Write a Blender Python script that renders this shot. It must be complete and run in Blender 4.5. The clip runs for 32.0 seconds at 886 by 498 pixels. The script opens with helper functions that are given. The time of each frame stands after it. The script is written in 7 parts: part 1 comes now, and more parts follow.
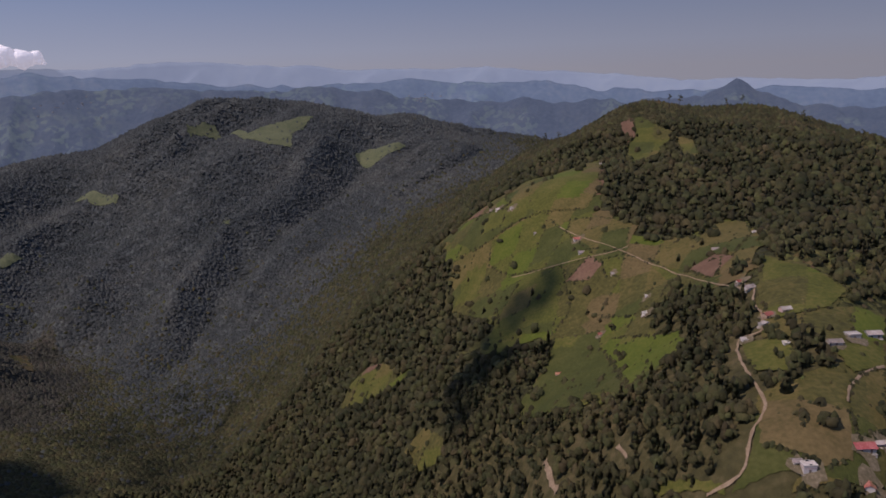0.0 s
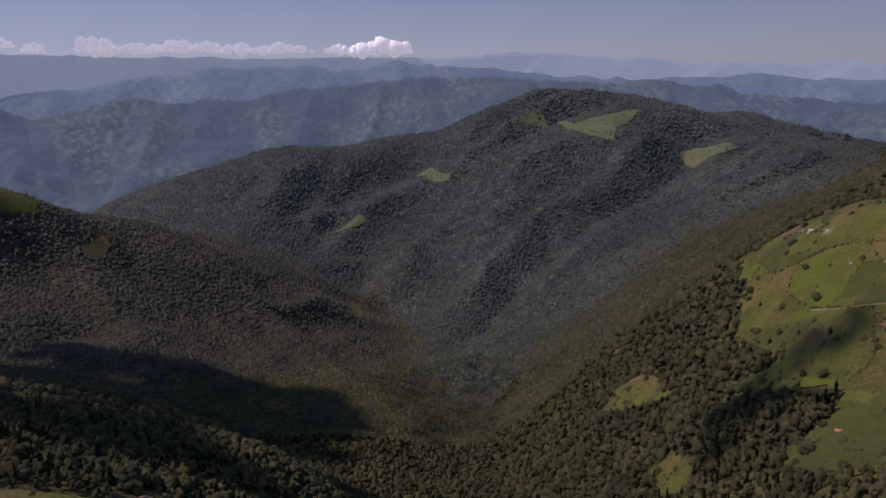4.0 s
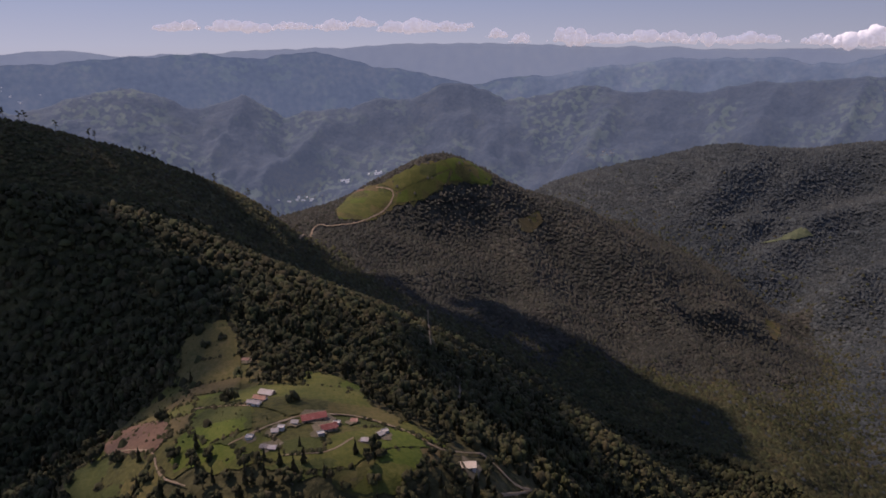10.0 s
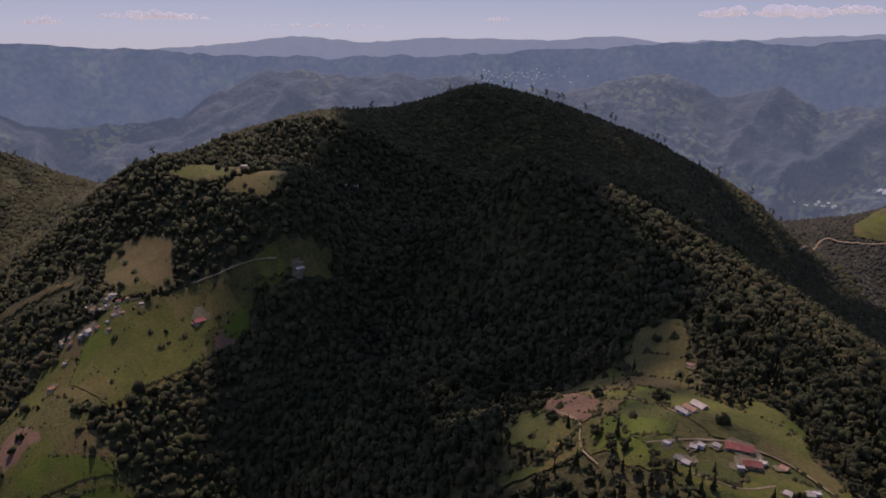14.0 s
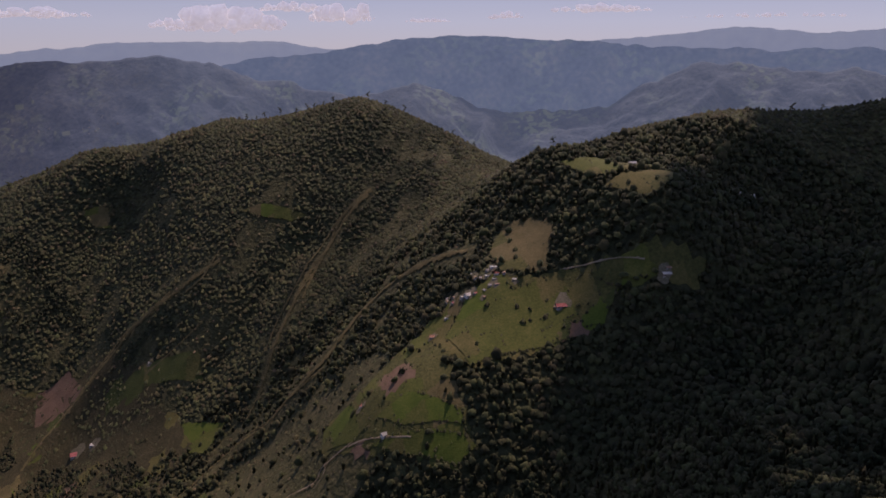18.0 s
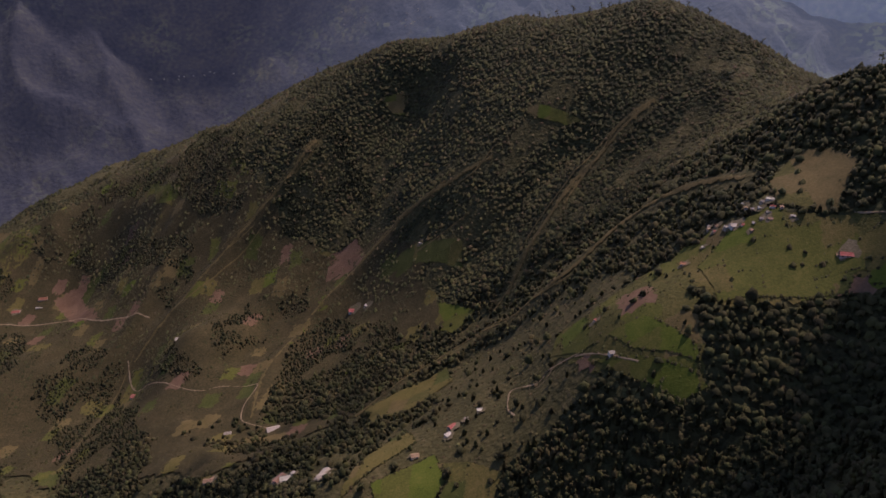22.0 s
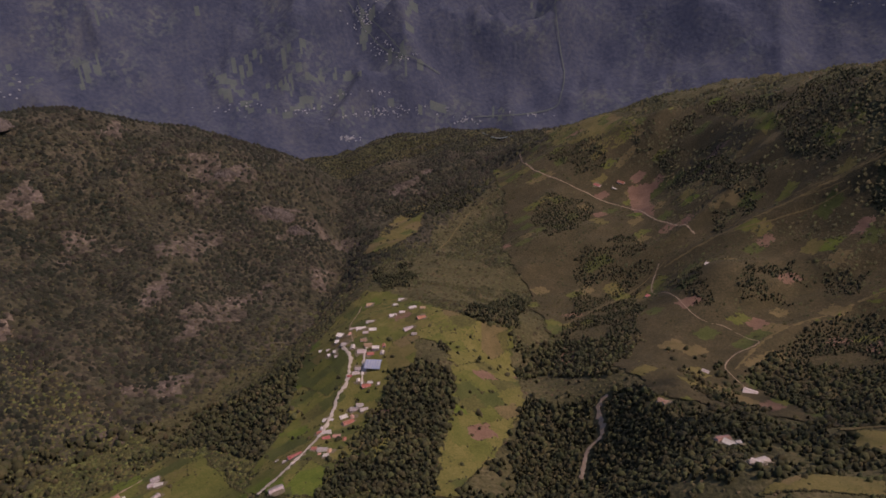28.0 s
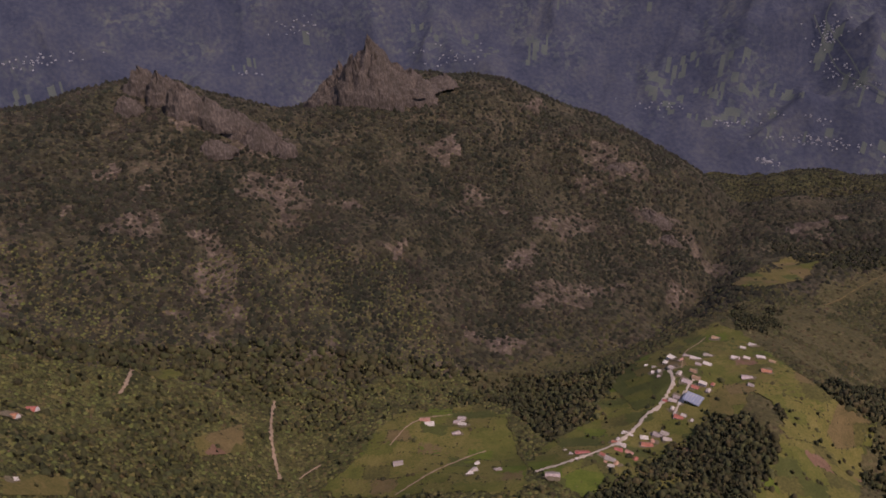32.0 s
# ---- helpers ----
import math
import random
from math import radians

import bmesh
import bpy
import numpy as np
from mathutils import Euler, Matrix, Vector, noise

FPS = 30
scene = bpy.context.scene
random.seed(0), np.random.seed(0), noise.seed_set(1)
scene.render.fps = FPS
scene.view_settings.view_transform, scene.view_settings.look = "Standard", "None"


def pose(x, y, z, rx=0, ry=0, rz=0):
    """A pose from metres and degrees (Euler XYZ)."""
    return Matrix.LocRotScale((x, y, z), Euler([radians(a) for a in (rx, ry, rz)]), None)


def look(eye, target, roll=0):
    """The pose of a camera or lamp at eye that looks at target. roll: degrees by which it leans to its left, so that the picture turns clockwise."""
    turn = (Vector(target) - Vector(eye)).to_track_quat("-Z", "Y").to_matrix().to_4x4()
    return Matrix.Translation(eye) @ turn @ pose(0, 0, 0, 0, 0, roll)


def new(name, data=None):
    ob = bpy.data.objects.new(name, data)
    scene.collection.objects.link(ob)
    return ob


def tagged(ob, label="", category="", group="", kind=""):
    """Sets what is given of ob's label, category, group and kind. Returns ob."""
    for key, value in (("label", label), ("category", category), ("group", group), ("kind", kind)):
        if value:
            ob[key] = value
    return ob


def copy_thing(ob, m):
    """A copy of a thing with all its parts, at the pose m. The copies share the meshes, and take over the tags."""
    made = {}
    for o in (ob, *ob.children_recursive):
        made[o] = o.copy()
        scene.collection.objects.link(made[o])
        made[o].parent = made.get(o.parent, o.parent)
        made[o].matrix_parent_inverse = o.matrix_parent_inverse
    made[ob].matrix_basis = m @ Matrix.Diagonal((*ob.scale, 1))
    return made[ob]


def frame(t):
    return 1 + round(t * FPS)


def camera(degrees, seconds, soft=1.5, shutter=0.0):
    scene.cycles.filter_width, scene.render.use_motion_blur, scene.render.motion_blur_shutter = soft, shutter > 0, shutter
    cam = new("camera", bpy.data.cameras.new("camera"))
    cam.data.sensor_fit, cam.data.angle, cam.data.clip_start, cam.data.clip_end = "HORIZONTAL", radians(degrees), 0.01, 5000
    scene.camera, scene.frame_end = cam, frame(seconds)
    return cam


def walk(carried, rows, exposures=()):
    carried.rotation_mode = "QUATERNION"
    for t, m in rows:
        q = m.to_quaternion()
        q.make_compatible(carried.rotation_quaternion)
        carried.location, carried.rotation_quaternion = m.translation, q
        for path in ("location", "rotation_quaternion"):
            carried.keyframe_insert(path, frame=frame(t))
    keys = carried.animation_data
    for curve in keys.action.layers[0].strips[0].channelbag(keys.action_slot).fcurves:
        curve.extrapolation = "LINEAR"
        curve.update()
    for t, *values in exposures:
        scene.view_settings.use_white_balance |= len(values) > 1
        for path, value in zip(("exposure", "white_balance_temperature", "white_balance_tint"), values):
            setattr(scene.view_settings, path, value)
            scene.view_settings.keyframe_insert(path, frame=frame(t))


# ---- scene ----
EXPOSURES = [(0, -0.17, 6300, 30), (7, -0.05, 6350, 31), (12, 0.03, 6750, 33), (19, 0.03, 6700, 34), (24, 0.12, 6900, 35), (27, 0.15, 6750, 35), (32, 0.17, 6700, 36)]
cam = camera(64.94, 32.0, soft=1.7)
# seconds, place, heading, tilt, lean
PATH = [
    (0, -0.2, -0, 1999.9, 0, -15.01, -2.05),
    (0.5, 3, 0.3, 2000.5, 3.83, -14.94, -1.92),
    (1, 6.2, 0.8, 2001, 6.81, -14.94, -1.83),
    (1.5, 9.2, 1.4, 2001.5, 9.97, -14.95, -1.69),
    (2, 12.3, 2.1, 2001.9, 13.63, -14.96, -1.45),
    (2.5, 15.7, 2.9, 2002.3, 16.19, -14.98, -1.46),
    (4.5, 39.4, 6.7, 2007.2, 30.57, -15.03, -1.22),
    (5, 43.5, 7.7, 2008.6, 34.34, -15.09, -1.28),
    (5.5, 47.1, 8.5, 2009.9, 37.94, -15.15, -1.17),
    (6, 50.3, 9.6, 2011.2, 41.41, -15.21, -1.03),
    (6.5, 53.3, 11.1, 2012.4, 45.89, -15.27, -0.97),
    (7, 56.4, 12.8, 2013.5, 49.33, -15.3, -0.88),
    (7.5, 59, 14.6, 2014.7, 52.52, -15.35, -0.74),
    (8, 60.8, 15.8, 2016, 54.44, -15.38, -0.55),
    (8.5, 62.1, 16.2, 2017.3, 56.21, -15.45, -0.52),
    (9, 63.2, 17, 2018.6, 58.3, -15.46, -0.53),
    (9.5, 64.5, 18.3, 2020, 60.41, -15.44, -0.43),
    (10, 66.1, 20.2, 2021.3, 62.4, -15.47, -0.38),
    (10.5, 67.6, 22.4, 2022.6, 65.08, -15.51, -0.32),
    (11, 69, 24.6, 2023.7, 69.04, -15.59, -0.13),
    (11.5, 69.9, 26.2, 2024.8, 73.31, -15.69, 0.04),
    (12, 70.4, 28, 2025.8, 77.73, -15.81, 0.21),
    (12.5, 70.6, 29.9, 2026.8, 82.17, -15.98, 0.29),
    (13, 70.7, 31.9, 2027.6, 89.92, -16.2, 0.35),
    (13.5, 70.3, 34.4, 2028.5, 98.39, -16.42, 0.34),
    (14, 69.6, 36.8, 2029.4, 103.38, -16.58, 0.29),
    (14.5, 68.7, 39.3, 2030.3, 108.37, -16.71, 0.26),
    (16.5, 58.2, 56.4, 2033.5, 125.11, -17.15, -0.21),
    (17, 56.4, 59.2, 2034.3, 129.35, -17.21, -0.3),
    (17.5, 54.5, 61.8, 2035.1, 133.71, -17.31, -0.24),
    (18, 52.2, 63.9, 2035.4, 137.43, -17.35, -0.14),
    (18.5, 49.5, 65.3, 2035.2, 139.08, -17.39, -0.13),
    (19, 46.8, 66.5, 2034.8, 139.6, -17.45, -0.19),
    (19.5, 44, 67.5, 2034.3, 142.83, -17.54, -0.28),
    (20, 40.7, 68.4, 2033.9, 146.66, -17.59, -0.33),
    (20.5, 37.2, 68.9, 2033.5, 150.37, -18.53, -0.4),
    (21, 33.2, 69.1, 2032.8, 154.12, -20.77, -0.43),
    (21.5, 28.9, 69.1, 2031.8, 158.03, -22.92, -0.49),
    (22, 24.5, 69.1, 2031, 161.89, -24.78, -0.62),
    (22.5, 20.1, 68.9, 2030.5, 166.29, -26.82, -0.68),
    (23, 15.6, 68.2, 2030.1, 170.94, -28.96, -0.67),
    (23.5, 10.9, 67, 2029.6, 178.85, -29.95, -0.76),
    (24, 5.9, 65.7, 2029, 185.14, -30.05, -0.84),
    (24.5, 1.1, 64.6, 2028.7, 189.52, -30.09, -0.92),
    (26.5, -12.7, 58.4, 2027.2, 200.61, -30.25, -0.81),
    (27, -15.5, 55.7, 2027.4, 204.59, -30.35, -0.81),
    (27.5, -18.4, 52.7, 2027.4, 209.18, -30.44, -0.89),
    (28, -21.4, 49.5, 2027.4, 212.68, -30.55, -0.87),
    (28.5, -24.5, 46.1, 2027.2, 215.44, -30.61, -0.89),
    (29, -27.6, 42.8, 2026.9, 217.98, -30.64, -0.89),
    (29.5, -30.6, 39.5, 2026.6, 222.08, -30.68, -0.92),
    (30, -33.5, 36.4, 2026.6, 226.46, -30.71, -0.93),
    (30.5, -36.4, 33.2, 2026.9, 231.71, -30.74, -0.95),
    (31, -39, 29.8, 2027.5, 235.63, -30.81, -1.05),
    (31.5, -41.7, 26.2, 2028.4, 240.45, -30.79, -1.24),
    (32, -44.3, 23, 2029.4, 248.09, -30.12, -1.39),
]
walk(cam, [(t, Matrix.Translation((x, y, z)) @ (Matrix.Rotation(radians(h), 4, "Z") @ Matrix.Rotation(radians(90 + p), 4, "X") @ Matrix.Rotation(radians(l), 4, "Z"))) for t, x, y, z, h, p, l in PATH], EXPOSURES)

# ---- daylight ----
SUN_HEADING, SUN_HEIGHT = 118.0, 54.0
world = bpy.data.worlds.new("sky")
world.use_nodes = True
scene.world = world
sky = world.node_tree.nodes.new("ShaderNodeTexSky")
sky.sky_type, sky.sun_disc = "NISHITA", False
sky.sun_elevation, sky.sun_rotation = radians(SUN_HEIGHT), radians(-SUN_HEADING)
sky.altitude, sky.air_density, sky.dust_density, sky.ozone_density = 2000, 1.0, 1.0, 2.0
world.node_tree.nodes["Background"].inputs["Strength"].default_value = 0.17
world.node_tree.links.new(sky.outputs[0], world.node_tree.nodes["Background"].inputs["Color"])
sun = new("sun", bpy.data.lights.new("sun", "SUN"))
sun.data.energy, sun.data.angle, sun.data.color = 3.6, radians(1.0), (1.0, 0.93, 0.8)
sun.matrix_world = look((0, 0, 0), [-v for v in (-math.sin(radians(SUN_HEADING)) * math.cos(radians(SUN_HEIGHT)), math.cos(radians(SUN_HEADING)) * math.cos(radians(SUN_HEIGHT)), math.sin(radians(SUN_HEIGHT)))])


# ---- materials ----
def material(name, colours, scale=1.0, detail=0.0, rough=0.9, bump=0.0, bump_scale=None, metal=0.0, vary=0.0, island=0.0, glow=0.0, coat=0.0, stretch=(1, 1, 1), toward=None, plots=None):
    """A surface whose colour wanders between the given ones (large patches and fine grain), in metres."""
    m = bpy.data.materials.new(name)
    m.use_nodes = True
    t, n = m.node_tree, m.node_tree.nodes
    shader = n["Principled BSDF"]
    place = n.new("ShaderNodeNewGeometry")
    stretched = n.new("ShaderNodeVectorMath")
    stretched.operation = "MULTIPLY"
    stretched.inputs[1].default_value = stretch
    t.links.new(place.outputs["Position"], stretched.inputs[0])
    broad, fine = n.new("ShaderNodeTexNoise"), n.new("ShaderNodeTexNoise")
    broad.inputs["Scale"].default_value, broad.inputs["Detail"].default_value = 1 / scale, 3
    fine.inputs["Scale"].default_value, fine.inputs["Detail"].default_value = 8 / scale, 4
    for k in (broad, fine):
        t.links.new(stretched.outputs[0], k.inputs["Vector"])
    blend = n.new("ShaderNodeMix")
    blend.data_type = "FLOAT"
    blend.inputs["Factor"].default_value = detail
    t.links.new(broad.outputs["Fac"], blend.inputs["A"])
    t.links.new(fine.outputs["Fac"], blend.inputs["B"])
    ramp = n.new("ShaderNodeValToRGB")
    while len(ramp.color_ramp.elements) < len(colours):
        ramp.color_ramp.elements.new(0.5)
    for k, (stop, colour) in enumerate(zip(ramp.color_ramp.elements, colours)):
        stop.position, stop.color = 0.3 + 0.4 * k / max(1, len(colours) - 1), (*colour, 1)
    t.links.new(blend.outputs["Result"], ramp.inputs["Fac"])
    colour = ramp.outputs["Color"]
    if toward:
        # a second set of painted haze colours that takes over towards the south-east
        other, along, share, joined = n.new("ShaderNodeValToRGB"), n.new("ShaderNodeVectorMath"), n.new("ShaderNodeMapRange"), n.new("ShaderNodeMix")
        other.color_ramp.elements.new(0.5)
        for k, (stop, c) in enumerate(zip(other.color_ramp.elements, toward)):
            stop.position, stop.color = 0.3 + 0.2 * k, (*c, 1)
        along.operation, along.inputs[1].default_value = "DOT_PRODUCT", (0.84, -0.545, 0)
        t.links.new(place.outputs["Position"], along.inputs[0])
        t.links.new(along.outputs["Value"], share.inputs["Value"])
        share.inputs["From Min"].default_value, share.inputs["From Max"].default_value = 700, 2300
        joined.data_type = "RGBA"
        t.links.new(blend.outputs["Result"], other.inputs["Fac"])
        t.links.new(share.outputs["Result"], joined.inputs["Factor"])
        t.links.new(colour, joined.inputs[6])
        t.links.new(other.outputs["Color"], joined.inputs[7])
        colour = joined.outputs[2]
        # the haze glow is painted weaker there
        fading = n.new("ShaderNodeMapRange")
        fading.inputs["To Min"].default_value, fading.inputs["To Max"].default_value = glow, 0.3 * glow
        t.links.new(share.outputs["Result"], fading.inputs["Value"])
    if plots:
        # small clearings and plots: cell size, share, how much paler
        cell, share, pale = plots
        cells, grouped, over, where, both, tint = (n.new("ShaderNode" + k) for k in ("TexVoronoi", "TexNoise", "SeparateColor", "MapRange", "Math", "Mix"))
        cells.inputs["Scale"].default_value, grouped.inputs["Scale"].default_value, grouped.inputs["Detail"].default_value = 1 / cell, 0.075 / cell, 5
        t.links.new(place.outputs["Position"], cells.inputs["Vector"])
        t.links.new(place.outputs["Position"], grouped.inputs["Vector"])
        t.links.new(cells.outputs["Color"], over.inputs["Color"])
        picked = n.new("ShaderNodeMath")
        picked.operation, picked.inputs[1].default_value = "LESS_THAN", share
        t.links.new(over.outputs["Green"], picked.inputs[0])
        where.inputs["From Min"].default_value, where.inputs["From Max"].default_value = 0.48, 0.62
        t.links.new(grouped.outputs["Fac"], where.inputs["Value"])
        both.operation = "MULTIPLY"
        t.links.new(picked.outputs[0], both.inputs[0])
        t.links.new(where.outputs["Result"], both.inputs[1])
        tint.data_type, tint.blend_type = "RGBA", "MULTIPLY"
        t.links.new(both.outputs[0], tint.inputs["Factor"])
        t.links.new(colour, tint.inputs[6])
        tint.inputs[7].default_value = (*pale, 1)
        colour = tint.outputs[2]
    for amount, node, socket in ((vary, "ShaderNodeObjectInfo", "Random"), (island, "ShaderNodeNewGeometry", "Random Per Island")):
        if amount:
            info, scaled, shade = n.new(node), n.new("ShaderNodeMapRange"), n.new("ShaderNodeHueSaturation")
            scaled.inputs["To Min"].default_value, scaled.inputs["To Max"].default_value = 1 - amount, 1 + amount
            t.links.new(info.outputs[socket], scaled.inputs["Value"])
            t.links.new(scaled.outputs["Result"], shade.inputs["Value"])
            hue = n.new("ShaderNodeMapRange")
            hue.inputs["To Min"].default_value, hue.inputs["To Max"].default_value = 0.5 + 0.09 * amount, 0.5 - 0.09 * amount
            mixed = n.new("ShaderNodeMath")
            mixed.operation = "FRACT"
            times = n.new("ShaderNodeMath")
            times.operation, times.inputs[1].default_value = "MULTIPLY", 7.31
            t.links.new(info.outputs[socket], times.inputs[0])
            t.links.new(times.outputs[0], mixed.inputs[0])
            t.links.new(mixed.outputs[0], hue.inputs["Value"])
            t.links.new(hue.outputs["Result"], shade.inputs["Hue"])
            t.links.new(colour, shade.inputs["Color"])
            colour = shade.outputs["Color"]
    t.links.new(colour, shader.inputs["Base Color"])
    shader.inputs["Roughness"].default_value, shader.inputs["Metallic"].default_value = rough, metal
    shader.inputs["Specular IOR Level"].default_value = 0.15 if rough > 0.8 else 0.4
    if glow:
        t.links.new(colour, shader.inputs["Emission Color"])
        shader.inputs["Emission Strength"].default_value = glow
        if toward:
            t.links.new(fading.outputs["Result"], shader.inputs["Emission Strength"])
    if bump:
        relief_noise, raised = n.new("ShaderNodeTexNoise"), n.new("ShaderNodeBump")
        relief_noise.inputs["Scale"].default_value, relief_noise.inputs["Detail"].default_value = 1 / (bump_scale or scale / 8), 4
        raised.inputs["Strength"].default_value, raised.inputs["Distance"].default_value = 1.0, bump
        t.links.new(stretched.outputs[0], relief_noise.inputs["Vector"])
        t.links.new(relief_noise.outputs["Fac"], raised.inputs["Height"])
        t.links.new(raised.outputs["Normal"], shader.inputs["Normal"])
    return m


def canopy_material(name, colours, crown, rise, patch):
    """Close-grown tree tops seen from far above: domed crowns of uneven colour."""
    m = material(name, colours, patch, 0.5)
    t, n = m.node_tree, m.node_tree.nodes
    shader = n["Principled BSDF"]
    place, cells, wide, dome, fine, raised, leafy = (n.new("ShaderNode" + k) for k in ("NewGeometry", "TexVoronoi", "TexVoronoi", "Math", "TexNoise", "Bump", "Bump"))
    for cell, size in ((cells, crown), (wide, 2.7 * crown)):
        cell.inputs["Scale"].default_value = 1 / size
        t.links.new(place.outputs["Position"], cell.inputs["Vector"])
    dome.operation, dome.inputs[0].default_value = "SUBTRACT", 1.0
    t.links.new(cells.outputs["Distance"], dome.inputs[1])
    raised.inputs["Strength"].default_value, raised.inputs["Distance"].default_value = 1.0, rise
    t.links.new(dome.outputs[0], raised.inputs["Height"])
    fine.inputs["Scale"].default_value, fine.inputs["Detail"].default_value = 3.5 / crown, 3
    t.links.new(place.outputs["Position"], fine.inputs["Vector"])
    leafy.inputs["Strength"].default_value, leafy.inputs["Distance"].default_value = 0.8, 0.3 * rise
    t.links.new(fine.outputs["Fac"], leafy.inputs["Height"])
    t.links.new(raised.outputs["Normal"], leafy.inputs["Normal"])
    t.links.new(leafy.outputs["Normal"], shader.inputs["Normal"])
    colour = shader.inputs["Base Color"].links[0].from_socket
    for cell, amount in ((cells, 0.4), (wide, 0.25)):
        split, scaled, shade = n.new("ShaderNodeSeparateColor"), n.new("ShaderNodeMapRange"), n.new("ShaderNodeHueSaturation")
        t.links.new(cell.outputs["Color"], split.inputs["Color"])
        t.links.new(split.outputs["Red"], scaled.inputs["Value"])
        scaled.inputs["To Min"].default_value, scaled.inputs["To Max"].default_value = 1 - amount, 1 + amount
        t.links.new(scaled.outputs["Result"], shade.inputs["Value"])
        t.links.new(colour, shade.inputs["Color"])
        colour = shade.outputs["Color"]
    t.links.new(colour, shader.inputs["Base Color"])
    return m


GROUND = material("hillside_scrub", [(0.0308, 0.0282, 0.0104), (0.0575, 0.0494, 0.0181), (0.1026, 0.0775, 0.0351)], 38, 0.6, bump=2.2, bump_scale=5)
FOREST_LEAF = material("forest_leaves", [(0.0226, 0.0243, 0.0095), (0.0389, 0.0368, 0.0138), (0.0646, 0.0532, 0.0209)], 55, 0.4, island=0.33, bump=0.6, bump_scale=1.2)
# distance haze is mixed into these bluish grey leaf colours
HAZED_LEAF = material("haze_tinted_leaves", [(0.030, 0.0345, 0.0320), (0.0440, 0.0475, 0.0425), (0.0610, 0.0615, 0.0510)], 240, 0.45, island=0.2, bump=1.2, bump_scale=4)
CANOPY = canopy_material("forest_canopy", [(0.0226, 0.0243, 0.0095), (0.0389, 0.0368, 0.0138), (0.0646, 0.0532, 0.0209)], 6.5, 3.5, 120)
# the same haze tint in the canopy colour
HAZED_CANOPY = canopy_material("haze_tinted_canopy", [(0.030, 0.0345, 0.0320), (0.0440, 0.0475, 0.0425), (0.0610, 0.0615, 0.0510)], 8.0, 3.5, 240)
# greyer than the common canopy: slight haze put into the colour
WEST_CANOPY = canopy_material("haze_greyed_west_canopy", [(0.0240, 0.0235, 0.0165), (0.0370, 0.0345, 0.0235), (0.0570, 0.0490, 0.0330)], 7.5, 3.5, 140)
DRY_CANOPY = canopy_material("dry_scrubwood_canopy", [(0.0200, 0.0190, 0.0090), (0.0360, 0.0310, 0.0158), (0.0640, 0.0480, 0.0290)], 6.5, 2.6, 90)
BUSH_CANOPY = canopy_material("green_thicket", [(0.0290, 0.0310, 0.0090), (0.0500, 0.0480, 0.0140), (0.0800, 0.0660, 0.0240)], 4.2, 2.2, 60)
ROCKY_GROUND = canopy_material("rocky_dry_slope", [(0.0340, 0.0280, 0.0150), (0.0640, 0.0480, 0.0310), (0.1100, 0.0800, 0.0590)], 9.0, 2.4, 45)
# leaves greyed by the same painted haze
WEST_LEAF = material("haze_greyed_west_leaves", [(0.0240, 0.0235, 0.0165), (0.0370, 0.0345, 0.0235), (0.0570, 0.0490, 0.0330)], 140, 0.45, island=0.3, bump=1.0, bump_scale=3)
PINE_LEAF = material("dark_pine_needles", [(0.0164, 0.0185, 0.0085), (0.0267, 0.0271, 0.0114), (0.0451, 0.0388, 0.0162)], 45, 0.4, island=0.4, bump=0.5, bump_scale=1.0)
BUSH_LEAF = material("bush_leaves", [(0.0420, 0.0450, 0.0122), (0.0700, 0.0670, 0.0190), (0.1000, 0.0810, 0.0300)], 40, 0.4, island=0.42, bump=0.4, bump_scale=0.7)
SCRUB_LEAF = material("scrub_leaves", [(0.0329, 0.0291, 0.0114), (0.0554, 0.0465, 0.0190), (0.0902, 0.0678, 0.0323)], 45, 0.5, island=0.45, bump=0.4, bump_scale=0.8)
# haze over the nearest range, painted as blue colour with a glow
FAR_SOFT = material("haze_painted_hills_near", [(0.0185, 0.0255, 0.0362), (0.0222, 0.0293, 0.0400), (0.0266, 0.0330, 0.0412)], 170, 0.5, bump=7, bump_scale=22, glow=2.6, plots=(24, 0.4, (1.38, 1.38, 1.1)), toward=[(0.0150, 0.0182, 0.0290), (0.0240, 0.0268, 0.0370), (0.0380, 0.0390, 0.0415)])

# faint glow added to far walls and roofs, which are no lamps
FAR_HOUSE = material("glowing_far_walls", [(0.15, 0.15, 0.15), (0.23, 0.22, 0.21)], 30, 0.5, glow=0.2)
FAR_WHITE = material("glowing_far_white_roofs", [(0.4, 0.41, 0.42), (0.5, 0.5, 0.5)], 30, 0.5, glow=0.35)
# far grass with haze painted in, colour and glow like the ranges
FAR_GREEN = material("haze_painted_far_grass", [(0.0230, 0.0300, 0.0380), (0.0270, 0.0340, 0.0410), (0.0310, 0.0370, 0.0420)], 50, 0.5, glow=2.6, toward=[(0.0300, 0.0360, 0.0350), (0.0390, 0.0450, 0.0390), (0.0500, 0.0530, 0.0430)])
SCRUBWOOD_LEAF = material("dry_scrubwood_leaves", [(0.0110, 0.0122, 0.0064), (0.0200, 0.0192, 0.0104), (0.0380, 0.0300, 0.0190)], 80, 0.45, island=0.42, bump=0.8, bump_scale=2)
# painted haze grows paler on the two ranges behind
FAR_MID = material("haze_painted_hills_middle", [(0.0301, 0.0422, 0.0614), (0.0358, 0.0493, 0.0685), (0.0461, 0.0576, 0.0736)], 260, 0.5, bump=7, bump_scale=45, glow=2.4, plots=(32, 0.4, (1.15, 1.15, 1.03)))
FAR_PALE = material("haze_painted_hills_far", [(0.0700, 0.0854, 0.1085), (0.0749, 0.0910, 0.1134), (0.0812, 0.0966, 0.1162)], 500, 0.4, bump=5, bump_scale=160, glow=2.2)
